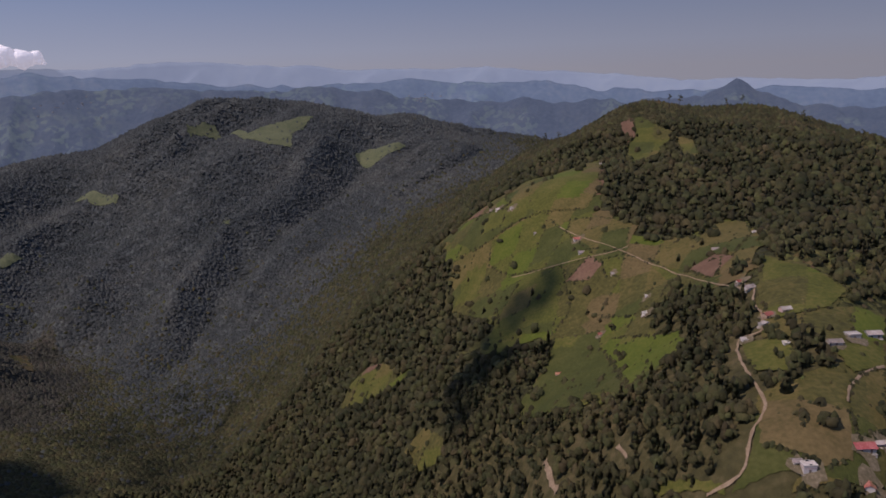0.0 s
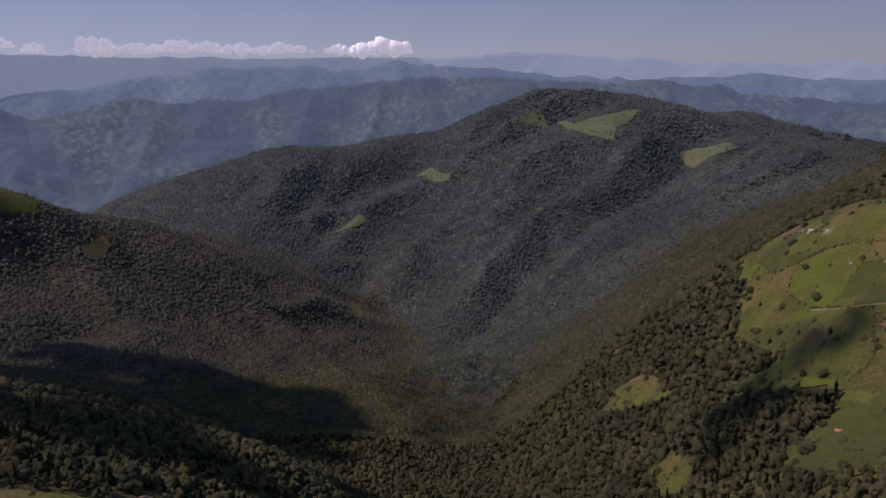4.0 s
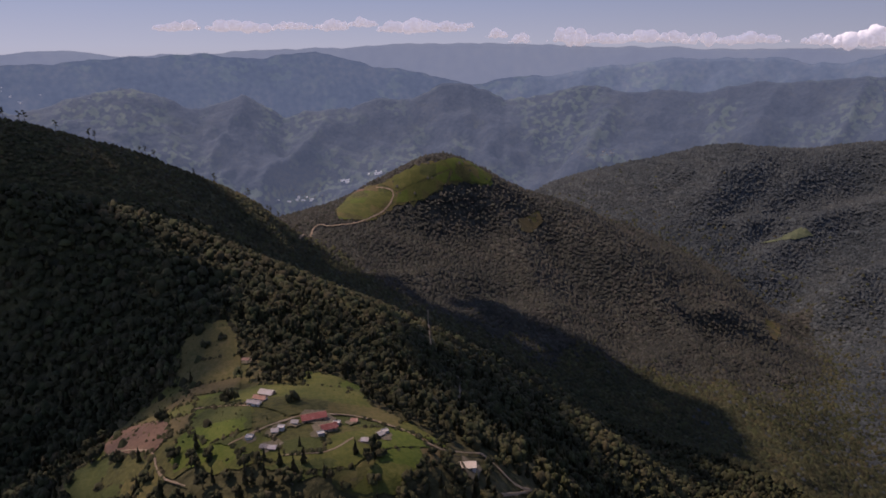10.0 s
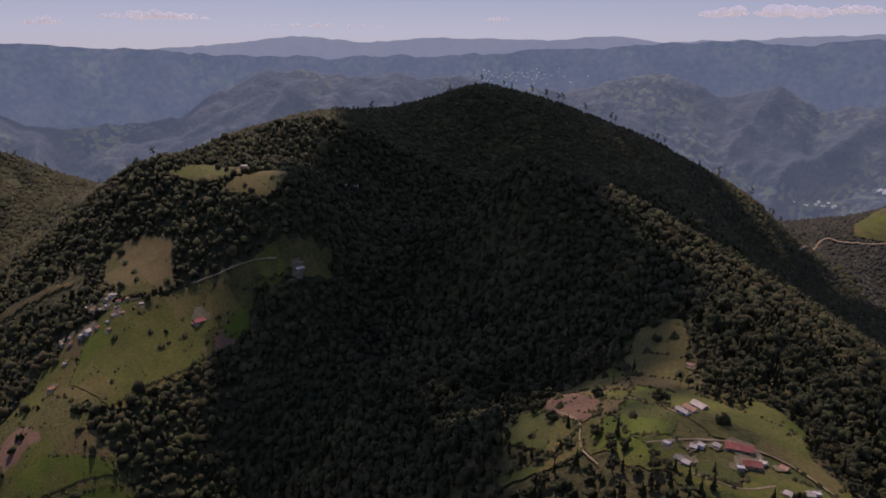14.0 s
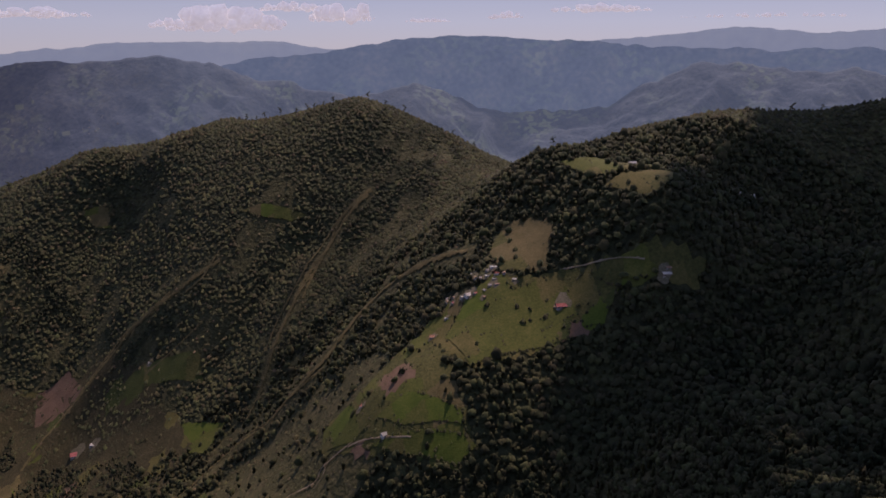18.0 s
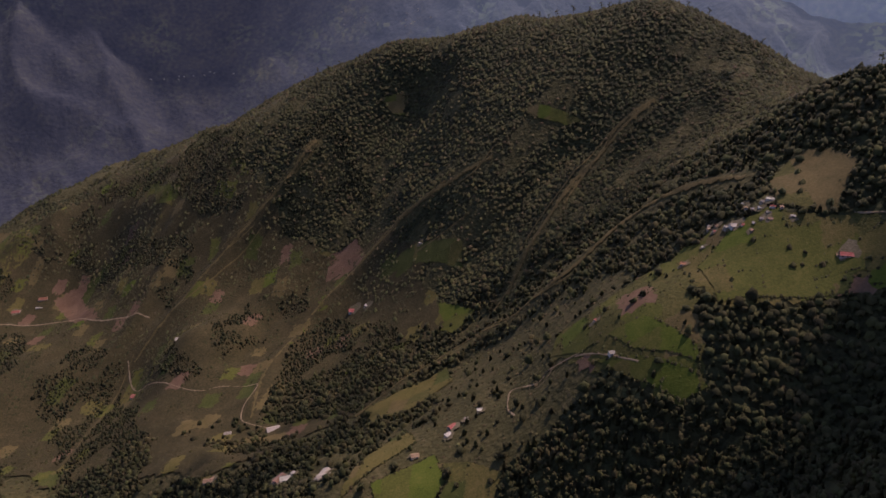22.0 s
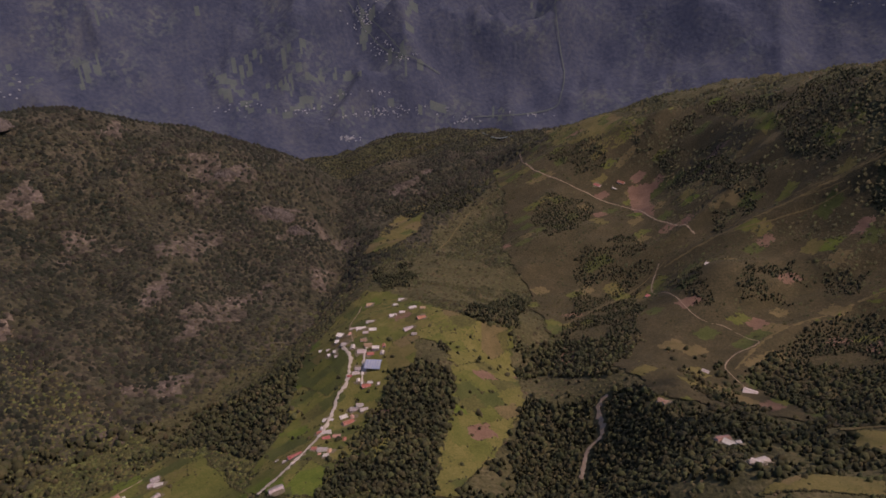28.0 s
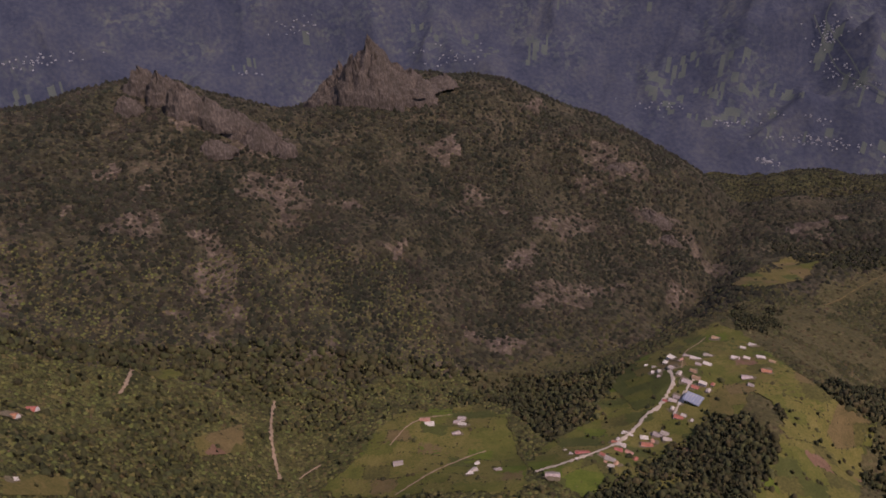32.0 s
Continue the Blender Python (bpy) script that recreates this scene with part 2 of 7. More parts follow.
# glow added to lift the dark undersides of the billows
CLOUD = material("glowing_cloud_white", [(0.52, 0.5, 0.5), (0.62, 0.6, 0.59)], 200, 0.5, rough=1.0, bump=7, bump_scale=22, glow=0.62)
FIELD_LOOKS = {
    # pasture colour paled to stand for grass behind haze
    "upland": (material("hazed_upland_pasture", [(0.062, 0.072, 0.034), (0.09, 0.098, 0.046), (0.125, 0.122, 0.064)], 26, 0.6, bump=0.6, bump_scale=2.0), "pale green upland pasture high on the wooded mountain"),
    # dry pasture colour raised and yellowed for a sunlit look on the spur
    "sunny": (material("spur_grass_sunlit_look", [(0.0580, 0.0560, 0.0115), (0.0980, 0.0860, 0.0200), (0.1450, 0.1150, 0.0350)], 18, 0.6, bump=0.5, bump_scale=1.4), "sunny yellow-green grass on the village spur"),
    "meadow": (material("rough_meadow", [(0.0361, 0.0362, 0.0101), (0.0663, 0.0597, 0.0156), (0.1090, 0.0850, 0.0265)], 22, 0.6, bump=0.7, bump_scale=1.8), "rough olive meadow with weeds and bushes"),
    "slope": (material("grazed_slope", [(0.0260, 0.0225, 0.0090), (0.0470, 0.0369, 0.0144), (0.0850, 0.0594, 0.0270)], 24, 0.65, bump=1.0, bump_scale=2.0), "patchwork of rough grazing and old plots on the mountainside"),
    "pasture": (material("pasture_grass", [(0.0436, 0.0488, 0.0094), (0.0740, 0.0742, 0.0140), (0.1137, 0.0977, 0.0250)], 16, 0.55, bump=0.35, bump_scale=1.2), "green hillside pasture with tufts of grass"),
    "bright": (material("lush_grass", [(0.0436, 0.0597, 0.0078), (0.0701, 0.0860, 0.0109), (0.0995, 0.1014, 0.0187)], 14, 0.5, bump=0.3, bump_scale=1.0), "bright green lush grass field"),
    "dry": (material("dry_pasture_grass", [(0.0552, 0.0505, 0.0126), (0.0920, 0.0741, 0.0207), (0.1380, 0.0994, 0.0341)], 16, 0.58, bump=0.4, bump_scale=1.2), "yellow-green dry pasture on the slope"),
    "crop": (material("dark_crop_rows", [(0.0341, 0.0416, 0.0094), (0.0512, 0.0561, 0.0125), (0.0758, 0.0724, 0.0203)], 16, 0.5, bump=0.5, bump_scale=0.9), "dark green planted crop plot"),
    "ploughed": (material("ploughed_soil", [(0.0900, 0.0522, 0.0288), (0.1300, 0.0720, 0.0432), (0.1650, 0.1008, 0.0594)], 16, 0.5, bump=0.4, bump_scale=0.8), "reddish brown ploughed earth plot"),
    "stubble": (material("stubble_soil", [(0.0644, 0.0523, 0.0163), (0.1012, 0.0725, 0.0281), (0.1380, 0.0994, 0.0386)], 16, 0.55, bump=0.4, bump_scale=1.0), "brown stubble field with sparse weeds"),
}
YARD = material("trodden_yard_earth", [(0.075, 0.062, 0.03), (0.125, 0.098, 0.056), (0.2, 0.155, 0.1)], 9, 0.6, bump=0.12, bump_scale=0.5)
STREET = material("pale_concrete_street", [(0.26, 0.2, 0.14), (0.36, 0.29, 0.21), (0.45, 0.38, 0.29)], 8, 0.6, bump=0.06, bump_scale=0.5)
DIRT = material("pale_dirt", [(0.1450, 0.0980, 0.0560), (0.2250, 0.1570, 0.0950), (0.3000, 0.2200, 0.1400)], 9, 0.6, bump=0.12, bump_scale=0.5)
BARK = material("bark", [(0.06, 0.045, 0.032), (0.1, 0.08, 0.06)], 1.2, 0.6, bump=0.05, bump_scale=0.15)
ROCK = material("weathered_rock", [(0.034, 0.029, 0.021), (0.066, 0.052, 0.039), (0.120, 0.092, 0.072)], 30, 0.65, bump=6.0, bump_scale=7, stretch=(1, 1, 0.4))
ROOFS = {
    "red": (material("red_roof_sheet", [(0.2, 0.062, 0.04), (0.28, 0.1, 0.066), (0.36, 0.19, 0.135)], 3, 0.5, rough=0.88, vary=0.25), "red corrugated roof"),
    "tin": (material("pale_tin_sheet", [(0.27, 0.22, 0.175), (0.39, 0.325, 0.265), (0.48, 0.41, 0.345)], 3, 0.5, rough=0.88, vary=0.12), "pale tin roof"),
    "grey": (material("grey_roof_sheet", [(0.18, 0.14, 0.115), (0.27, 0.22, 0.185), (0.38, 0.32, 0.275)], 3, 0.5, rough=0.88, vary=0.25), "weathered grey sheet roof"),
    "brown": (material("rusty_roof_sheet", [(0.2, 0.1, 0.06), (0.3, 0.17, 0.11), (0.36, 0.24, 0.17)], 4, 0.5, rough=0.88, vary=0.25), "rusty brown roof"),
    "cream": (material("cream_roof_sheet", [(0.6, 0.45, 0.3), (0.7, 0.55, 0.4)], 5, 0.5, rough=0.88), "cream-coloured roof"),
    "flat": (material("pale_concrete", [(0.27, 0.23, 0.185), (0.39, 0.335, 0.275), (0.5, 0.44, 0.37)], 3, 0.5, rough=0.88, vary=0.15), "flat pale concrete roof"),
    "court": (material("blue_grey_sheet", [(0.1500, 0.1700, 0.2080), (0.1800, 0.2000, 0.2444)], 5, 0.4, rough=0.7), "blue-grey curved sheet roof"),
}
WALLS = [material("painted_wall_" + n, [tuple(0.85 * v for v in c), c], 3, 0.6, rough=0.95, bump=0.01, bump_scale=0.3) for n, c in
         (("white", (0.56, 0.5, 0.43)), ("pink", (0.46, 0.31, 0.26)), ("block", (0.31, 0.29, 0.26)), ("adobe", (0.36, 0.25, 0.17)))]
DOOR = material("door_paint", [(0.1, 0.07, 0.05), (0.14, 0.1, 0.07)], 1, 0.5, rough=0.6, vary=0.3)
FRAME = material("window_frame_paint", [(0.3, 0.28, 0.25), (0.36, 0.34, 0.3)], 1, 0.5, rough=0.6)
GLASS = material("dark_window_glass", [(0.02, 0.022, 0.025), (0.03, 0.032, 0.035)], 2, 0.3, rough=0.12)


def haze_material():
    """A painted glow for the dull hazy sky low over the horizon, greyer below, bluer above and brighter towards the
    sun.
    """
    m = bpy.data.materials.new("horizon_haze")
    m.use_nodes = True
    t, n = m.node_tree, m.node_tree.nodes
    n.remove(n["Principled BSDF"])
    place, split, height, ramp, glow = (n.new("ShaderNode" + k) for k in ("NewGeometry", "SeparateXYZ", "MapRange", "ValToRGB", "Emission"))
    t.links.new(place.outputs["Position"], split.inputs[0])
    t.links.new(split.outputs["Z"], height.inputs["Value"])
    height.inputs["From Min"].default_value, height.inputs["From Max"].default_value = 1900, 2520
    ramp.color_ramp.elements.new(0.4)
    for stop, at, c in zip(ramp.color_ramp.elements, (0.05, 0.32, 1.0), ((0.268, 0.288, 0.306), (0.248, 0.289, 0.336), (0.156, 0.219, 0.313))):
        stop.position, stop.color = at, (*c, 1)
    t.links.new(height.outputs["Result"], ramp.inputs["Fac"])
    t.links.new(ramp.outputs["Color"], glow.inputs["Color"])
    # sunward brightening painted as a stronger glow
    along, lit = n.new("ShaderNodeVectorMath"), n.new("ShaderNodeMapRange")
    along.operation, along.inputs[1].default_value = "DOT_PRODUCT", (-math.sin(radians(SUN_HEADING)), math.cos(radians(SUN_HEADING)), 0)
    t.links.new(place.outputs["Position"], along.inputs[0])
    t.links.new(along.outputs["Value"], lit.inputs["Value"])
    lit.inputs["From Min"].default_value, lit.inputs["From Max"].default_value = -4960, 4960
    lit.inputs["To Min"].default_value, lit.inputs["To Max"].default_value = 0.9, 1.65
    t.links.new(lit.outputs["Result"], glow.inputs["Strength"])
    t.links.new(glow.outputs[0], n["Material Output"].inputs["Surface"])
    return m


HAZE = haze_material()
RELIEF = {}


def relief(name, *points):
    RELIEF[name] = points


relief("hill_a_crest", (149, 1133, 1861), (185, 1028, 1884), (221, 972, 1912), (252, 945, 1936), (314, 926, 1930), (354, 933, 1923), (421, 960, 1936), (437, 874, 1922), (438, 781, 1900), (456, 712, 1903))
relief("hill_a_shoulder", (229, 800, 1886), (275, 732, 1895), (243, 532, 1867), (176, 381, 1868), (175, 354, 1859), (146, 308, 1856), (134, 267, 1849), (113, 228, 1842))
relief("hill_a_fields", (67, 743, 1853), (69, 677, 1858), (117, 590, 1848), (115, 534, 1839), (133, 434, 1834), (112, 467, 1808), (120, 392, 1815), (95, 374, 1810))
relief("hill_a_edge", (4, 755, 1804), (45, 627, 1798), (0, 592, 1756), (-32, 588, 1726), (-90, 659, 1676), (62, 372, 1794), (79, 283, 1810))
relief("hill_a_east", (301, 456, 1875), (217, 320, 1863), (170, 243, 1855))
relief("a_slope", (31, 409, 1750), (-34, 478, 1711), (-131, 608, 1636), (-163, 1002, 1631), (-80, 1099, 1671), (-270, 1042, 1495), (-24, 1320, 1716))
relief("valley_one", (261, 2115, 1718), (31, 1918, 1650), (-208, 1736, 1574), (-339, 1469, 1463), (-382, 914, 1440), (-520, 1083, 1415), (-747, 1373, 1372), (-1019, 1633, 1344))
relief("valley_one_head", (-382, 914, 1440), (-288, 679, 1506), (40, 120, 1640), (90, -60, 1560))
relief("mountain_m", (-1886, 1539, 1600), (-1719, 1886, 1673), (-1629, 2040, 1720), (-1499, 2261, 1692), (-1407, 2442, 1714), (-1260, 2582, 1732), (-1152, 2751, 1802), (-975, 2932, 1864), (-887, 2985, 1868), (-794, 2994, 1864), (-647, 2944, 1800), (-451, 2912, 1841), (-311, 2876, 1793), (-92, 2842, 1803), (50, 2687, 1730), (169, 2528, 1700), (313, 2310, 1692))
relief("spur_m_one", (-500, 2360, 1763), (-579, 2146, 1648), (-627, 1955, 1568), (-636, 1771, 1488), (-643, 1514, 1402))
relief("spur_m_two", (-1255, 2279, 1583), (-1147, 2110, 1515), (-1142, 1849, 1418), (-1022, 1787, 1451), (-984, 1607, 1396))
relief("gully_m", (-901, 2250, 1641), (-902, 1943, 1497), (-838, 1659, 1410))
relief("gully_m_two", (-264, 2302, 1609), (-409, 1842, 1507), (-485, 1513, 1396))
relief("m_foot", (-1717, 1495, 1574), (-1516, 1558, 1550), (-1257, 1533, 1467), (-1063, 1499, 1424))
relief("hill_c", (-1089, 329, 1721), (-1120, 380, 1733), (-1163, 448, 1739), (-1186, 558, 1759), (-1207, 611, 1795), (-1204, 713, 1814), (-1190, 801, 1768), (-1155, 942, 1715), (-1110, 1071, 1648), (-1050, 1195, 1576), (-988, 1327, 1493), (-936, 1419, 1389), (-747, 1364, 1371))
relief("hill_c_face", (-1119, 840, 1683), (-1116, 636, 1699), (-985, 816, 1609), (-870, 937, 1526), (-697, 984, 1463))
relief("valley_two", (-923, 259, 1751), (-840, 360, 1691), (-758, 444, 1640), (-656, 520, 1582), (-551, 582, 1544), (-469, 688, 1502), (-432, 897, 1468))
relief("hill_c_back", (-1500, 250, 1560), (-1560, 700, 1560), (-1560, 1000, 1480))
relief("hill_c_far", (-2100, 200, 1250), (-2200, 800, 1200))
relief("spur_b", (-568, -46, 1927), (-569, 5, 1913), (-574, 61, 1892), (-546, 133, 1858), (-484, 186, 1834), (-399, 249, 1804), (-318, 232, 1801), (-264, 225, 1807), (-220, 223, 1802), (-183, 229, 1799))
relief("village_b", (-355, -14, 1790), (-371, 91, 1856), (-282, 76, 1845), (-245, 85, 1861), (-212, 106, 1855), (-207, 131, 1849), (-178, 158, 1841))
relief("village_b_low", (-270, 4, 1836), (-217, 38, 1845), (-180, 79, 1854), (-156, 129, 1847))
relief("below_b", (-60, 60, 1700), (20, 10, 1620), (-120, 0, 1740))
relief("b_north_face", (-388, 363, 1725), (-323, 406, 1688), (-503, 413, 1702))
relief("hill_d", (-550, -427, 1913), (-609, -375, 1909), (-671, -349, 1916), (-727, -329, 1934), (-799, -285, 1932), (-863, -254, 1939), (-946, -181, 1963), (-977, -121, 1966), (-983, -55, 1950), (-995, 3, 1926), (-1010, 90, 1891), (-1025, 181, 1846), (-1045, 259, 1800), (-1061, 322, 1749))
relief("hill_d_face", (-863, -138, 1879), (-812, 1, 1851), (-758, 78, 1840), (-646, 164, 1807))
relief("b_root", (-758, 78, 1844), (-661, -19, 1828), (-518, -81, 1803), (-378, -74, 1787))
relief("valley_three", (-673, -194, 1837), (-537, -178, 1807), (-439, -172, 1785), (-363, -159, 1769), (-303, -134, 1757))
relief("valley_three_low", (-303, -134, 1757), (-393, -83, 1759), (-327, -200, 1713), (-40, -290, 1560))
relief("hill_d_back", (-1250, -450, 1640), (-1300, -150, 1640), (-1350, 100, 1620), (-1180, -750, 1560))
relief("hill_d_far", (-1750, -900, 1280), (-1850, -350, 1250), (-1900, 0, 1250))
relief("spur_e_top", (-669, -605, 1851), (-630, -501, 1875), (-586, -400, 1905), (-534, -357, 1903), (-579, -331, 1903), (-529, -241, 1896))
relief("spur_e", (-579, -331, 1903), (-484, -383, 1849), (-404, -362, 1821), (-379, -371, 1799), (-336, -371, 1766), (-259, -379, 1726), (-264, -388, 1721), (-222, -398, 1662), (-168, -414, 1627), (-137, -407, 1619), (-101, -374, 1611), (-56, -348, 1604))
relief("spur_e_side", (-477, -226, 1836), (-427, -297, 1797), (-325, -308, 1771), (-268, -280, 1728))
relief("spur_e_low", (-137, -407, 1619), (-31, -500, 1520), (-23, -408, 1601), (5, -522, 1514), (88, -587, 1474), (153, -632, 1447))
relief("spur_e_low_two", (-2, -408, 1523), (-24, -334, 1581), (27, -368, 1571))
relief("valley_four", (-732, -651, 1828), (-524, -586, 1794), (-422, -573, 1729), (-312, -583, 1642), (-271, -594, 1580), (-134, -592, 1516), (37, -656, 1441), (157, -568, 1408), (137, -459, 1413), (139, -476, 1418))
relief("mountain_f", (-718, -639, 1835), (-778, -721, 1820), (-783, -794, 1846), (-763, -860, 1877), (-720, -900, 1902), (-653, -941, 1921), (-619, -996, 1901), (-537, -1095, 1872), (-441, -1200, 1845), (-322, -1318, 1806), (-232, -1414, 1764), (-165, -1530, 1717), (26, -1601, 1616), (155, -1644, 1560), (299, -1658, 1486))
relief("mountain_f_end", (299, -1658, 1486), (429, -1727, 1451), (552, -1714, 1388), (689, -1705, 1317), (804, -1695, 1247), (780, -1542, 1230))
relief("f_spur_one", (-323, -1305, 1707), (-354, -911, 1685), (-151, -939, 1459), (-82, -945, 1424), (15, -825, 1417))
relief("f_spur_two", (-473, -889, 1769), (-512, -780, 1728), (-391, -747, 1653), (-305, -694, 1566), (-261, -664, 1546))
relief("f_spur_three", (-157, -1065, 1508), (27, -1071, 1424), (129, -989, 1429), (221, -1009, 1319))
relief("f_foot", (362, -1219, 1325), (479, -1111, 1316), (633, -1125, 1236), (734, -1391, 1256))
relief("f_foot_two", (365, -1395, 1314), (586, -1468, 1322), (790, -1526, 1264))
relief("spur_g", (409, -268, 1433), (427, -346, 1409), (435, -435, 1382), (454, -483, 1385), (466, -526, 1392), (563, -575, 1374), (599, -697, 1357), (635, -728, 1355))
relief("spur_g_right", (341, -431, 1427), (369, -577, 1414), (367, -704, 1391))
relief("spur_g_root", (409, -268, 1433), (398, -249, 1448), (138, -423, 1436))
relief("spur_g_knoll", (596, -254, 1354), (613, -216, 1371), (575, -290, 1366), (501, -277, 1379))
relief("spur_g_near", (473, -121, 1410), (410, -163, 1449))
relief("valley_g_right", (336, -685, 1352), (349, -833, 1337), (654, -994, 1281), (910, -1048, 1221))
relief("valley_five", (928, 260, 1463), (830, 96, 1400), (769, -30, 1351), (740, -172, 1313), (700, -363, 1287), (741, -580, 1266), (808, -847, 1242), (1058, -1133, 1200), (1378, -1472, 1132), (1619, -1779, 906))
relief("mountain_h", (1292, 519, 1561), (1413, 372, 1594), (1526, 226, 1599), (1600, 118, 1605), (1622, 32, 1601), (1657, -113, 1522), (1690, -275, 1457), (1745, -411, 1482), (1763, -609, 1482), (1727, -835, 1454), (1654, -1057, 1360), (1590, -1177, 1310), (1417, -1274, 1258), (1240, -1224, 1253))
relief("h_face", (1241, 148, 1489), (1282, -73, 1451), (1328, -352, 1389), (1301, -616, 1320), (1191, -876, 1285))
relief("h_low", (990, 162, 1437), (925, -80, 1365), (867, -357, 1297), (912, -682, 1251))
relief("near_slope", (729, 260, 1531), (668, 204, 1509), (727, 139, 1469), (632, 70, 1437), (561, -2, 1391), (525, 146, 1511), (465, 206, 1585))
relief("near_rise", (300, 150, 1560), (250, 60, 1530), (150, -100, 1500), (260, -230, 1470))
relief("hill_a_back", (250, 1400, 1700), (500, 1350, 1730), (750, 1150, 1740), (800, 900, 1750))
relief("hill_a_far", (400, 2000, 1560), (1000, 1900, 1560), (1500, 1200, 1500))
relief("mountain_f_back", (-1100, -1250, 1620), (-800, -1500, 1580), (-450, -1850, 1450), (100, -2150, 1250))
relief("mountain_f_far", (-1700, -1600, 1200), (-1100, -2200, 1100), (-300, -2700, 900), (600, -2900, 650))
relief("mountain_h_back", (2300, -350, 1200), (2350, -800, 1150), (2200, -1250, 1000), (2100, 200, 1200))
relief("mountain_m_back", (-1500, 3250, 1500), (-700, 3400, 1550), (0, 3250, 1550))
relief("river_valley", (1500, -2350, 950), (1900, -2700, 620), (2500, -3000, 480), (2900, -2300, 480), (3000, -1200, 480))
# ---- relief: crests and valley lines, joined by a smooth surface ----
CENTRE = np.array((20.0, 50.0))


def lattice(ix, iy, seed):
    h = (ix.astype(np.int64) * 374761393 + iy.astype(np.int64) * 668265263 + seed * 982451653) & 0x7FFFFFFF
    h = ((h ^ (h >> 13)) * 1274126177) & 0x7FFFFFFF
    return ((h ^ (h >> 16)) & 0xFFFF) / 65535.0


def value_noise(x, y, seed=0):
    """Smooth noise from 0 to 1 with a cell of one."""
    fx, fy = np.floor(x), np.floor(y)
    u, v = x - fx, y - fy
    u, v = u * u * (3 - 2 * u), v * v * (3 - 2 * v)
    a, b = lattice(fx, fy, seed), lattice(fx + 1, fy, seed)
    c, d = lattice(fx, fy + 1, seed), lattice(fx + 1, fy + 1, seed)
    return (a * (1 - u) + b * u) * (1 - v) + (c * (1 - u) + d * u) * v


def fractal(x, y, cell, octaves=3, seed=0):
    """Layered noise about zero, roughly -1 to 1."""
    total, size, weight = 0.0, 1.0, 0.0
    for k in range(octaves):
        total = total + size * (2 * value_noise(x / cell * 2 ** k + 17 * k, y / cell * 2 ** k - 31 * k, seed + k) - 1)
        weight += size
        size *= 0.5
    return total / weight


# ---- creases: sharp spurs and gullies running down the faces (height, reach and line in plan) ----
CREASES = []


def crease(height, reach, *points):
    CREASES.append((height, reach, np.array(points, float)))


crease(36, 105, (-893, 2497), (-1009, 2322), (-1141, 2307), (-1230, 2131), (-1246, 1899), (-1203, 1652))
crease(36, 105, (-534, 2349), (-617, 2278), (-801, 2101), (-912, 1979), (-939, 1755), (-964, 1593))
crease(36, 105, (-353, 2585), (-394, 2331), (-531, 2083), (-609, 1911), (-672, 1735), (-684, 1517), (-712, 1427))
crease(36, 105, (-69, 2658), (-206, 2363), (-324, 2127), (-419, 1896), (-478, 1675), (-517, 1461))
crease(14, 90, (-1543, 2074), (-1468, 1862), (-1429, 1730), (-1394, 1630))
crease(14, 90, (-1398, 2380), (-1388, 2157), (-1385, 1971), (-1302, 1701))
crease(-14, 90, (-1188, 2426), (-1259, 2275), (-1305, 2113), (-1286, 1841), (-1265, 1617))
crease(-36, 105, (-702, 2295), (-885, 2220), (-1001, 2093), (-1057, 1873), (-1069, 1653))
crease(-36, 105, (-474, 2344), (-486, 2211), (-627, 2032), (-733, 1811), (-801, 1640), (-803, 1472))
crease(-36, 105, (-230, 2603), (-314, 2308), (-443, 2011), (-541, 1734), (-597, 1524), (-585, 1284))
crease(-14, 90, (-1491, 2155), (-1441, 1976), (-1395, 1786), (-1340, 1629))
crease(-14, 90, (-1625, 1953), (-1571, 1775), (-1548, 1645))
crease(9, 60, (400, -240), (420, -311), (438, -376), (467, -439), (485, -491), (520, -545), (578, -612))
crease(13, 45, (-6, 746), (-57, 771), (-137, 845), (-272, 1057), (-318, 974))
crease(13, 45, (-61, 647), (-114, 677), (-174, 686), (-223, 663))
crease(-13, 45, (-38, 695), (-102, 724), (-179, 762), (-234, 741), (-260, 686))
crease(22, 75, (-1160, 776), (-1089, 780), (-934, 745), (-807, 721), (-678, 694))
crease(22, 75, (-1095, 1031), (-975, 1004), (-847, 1008), (-698, 971), (-561, 905))
crease(-22, 75, (-1140, 906), (-1026, 875), (-887, 844), (-724, 831))
crease(-22, 75, (-1033, 1151), (-877, 1094), (-754, 1094), (-649, 1082))
crease(13, 40, (-585, -796), (-518, -788), (-451, -767), (-388, -732), (-340, -709), (-312, -686))
crease(13, 40, (-377, -904), (-317, -939), (-253, -983), (-175, -998), (-89, -972), (-1, -867), (39, -736))
crease(13, 40, (-433, -427), (-418, -493), (-392, -542), (-310, -552), (-259, -637), (-163, -641), (-83, -607))
crease(13, 40, (-155, -1262), (-92, -1232), (4, -1208), (88, -1168), (167, -1117), (221, -1077))
crease(-13, 40, (-515, -838), (-434, -823), (-360, -807), (-292, -804), (-227, -788))
crease(-13, 40, (-290, -1124), (-216, -1087), (-113, -1053), (-12, -990), (84, -889))
crease(-13, 40, (-538, -665), (-461, -656), (-383, -643), (-315, -650))
crease(-13, 40, (-64, -1352), (38, -1301), (137, -1286), (237, -1285))
crease(15, 60, (1509, -400), (1309, -410), (1088, -378), (850, -308))
crease(15, 60, (1465, -741), (1271, -721), (1056, -661), (803, -503))
crease(15, 60, (1359, 95), (1246, 102), (1055, 158), (910, 200))
crease(15, 60, (1276, -82), (1101, -67), (878, -51))
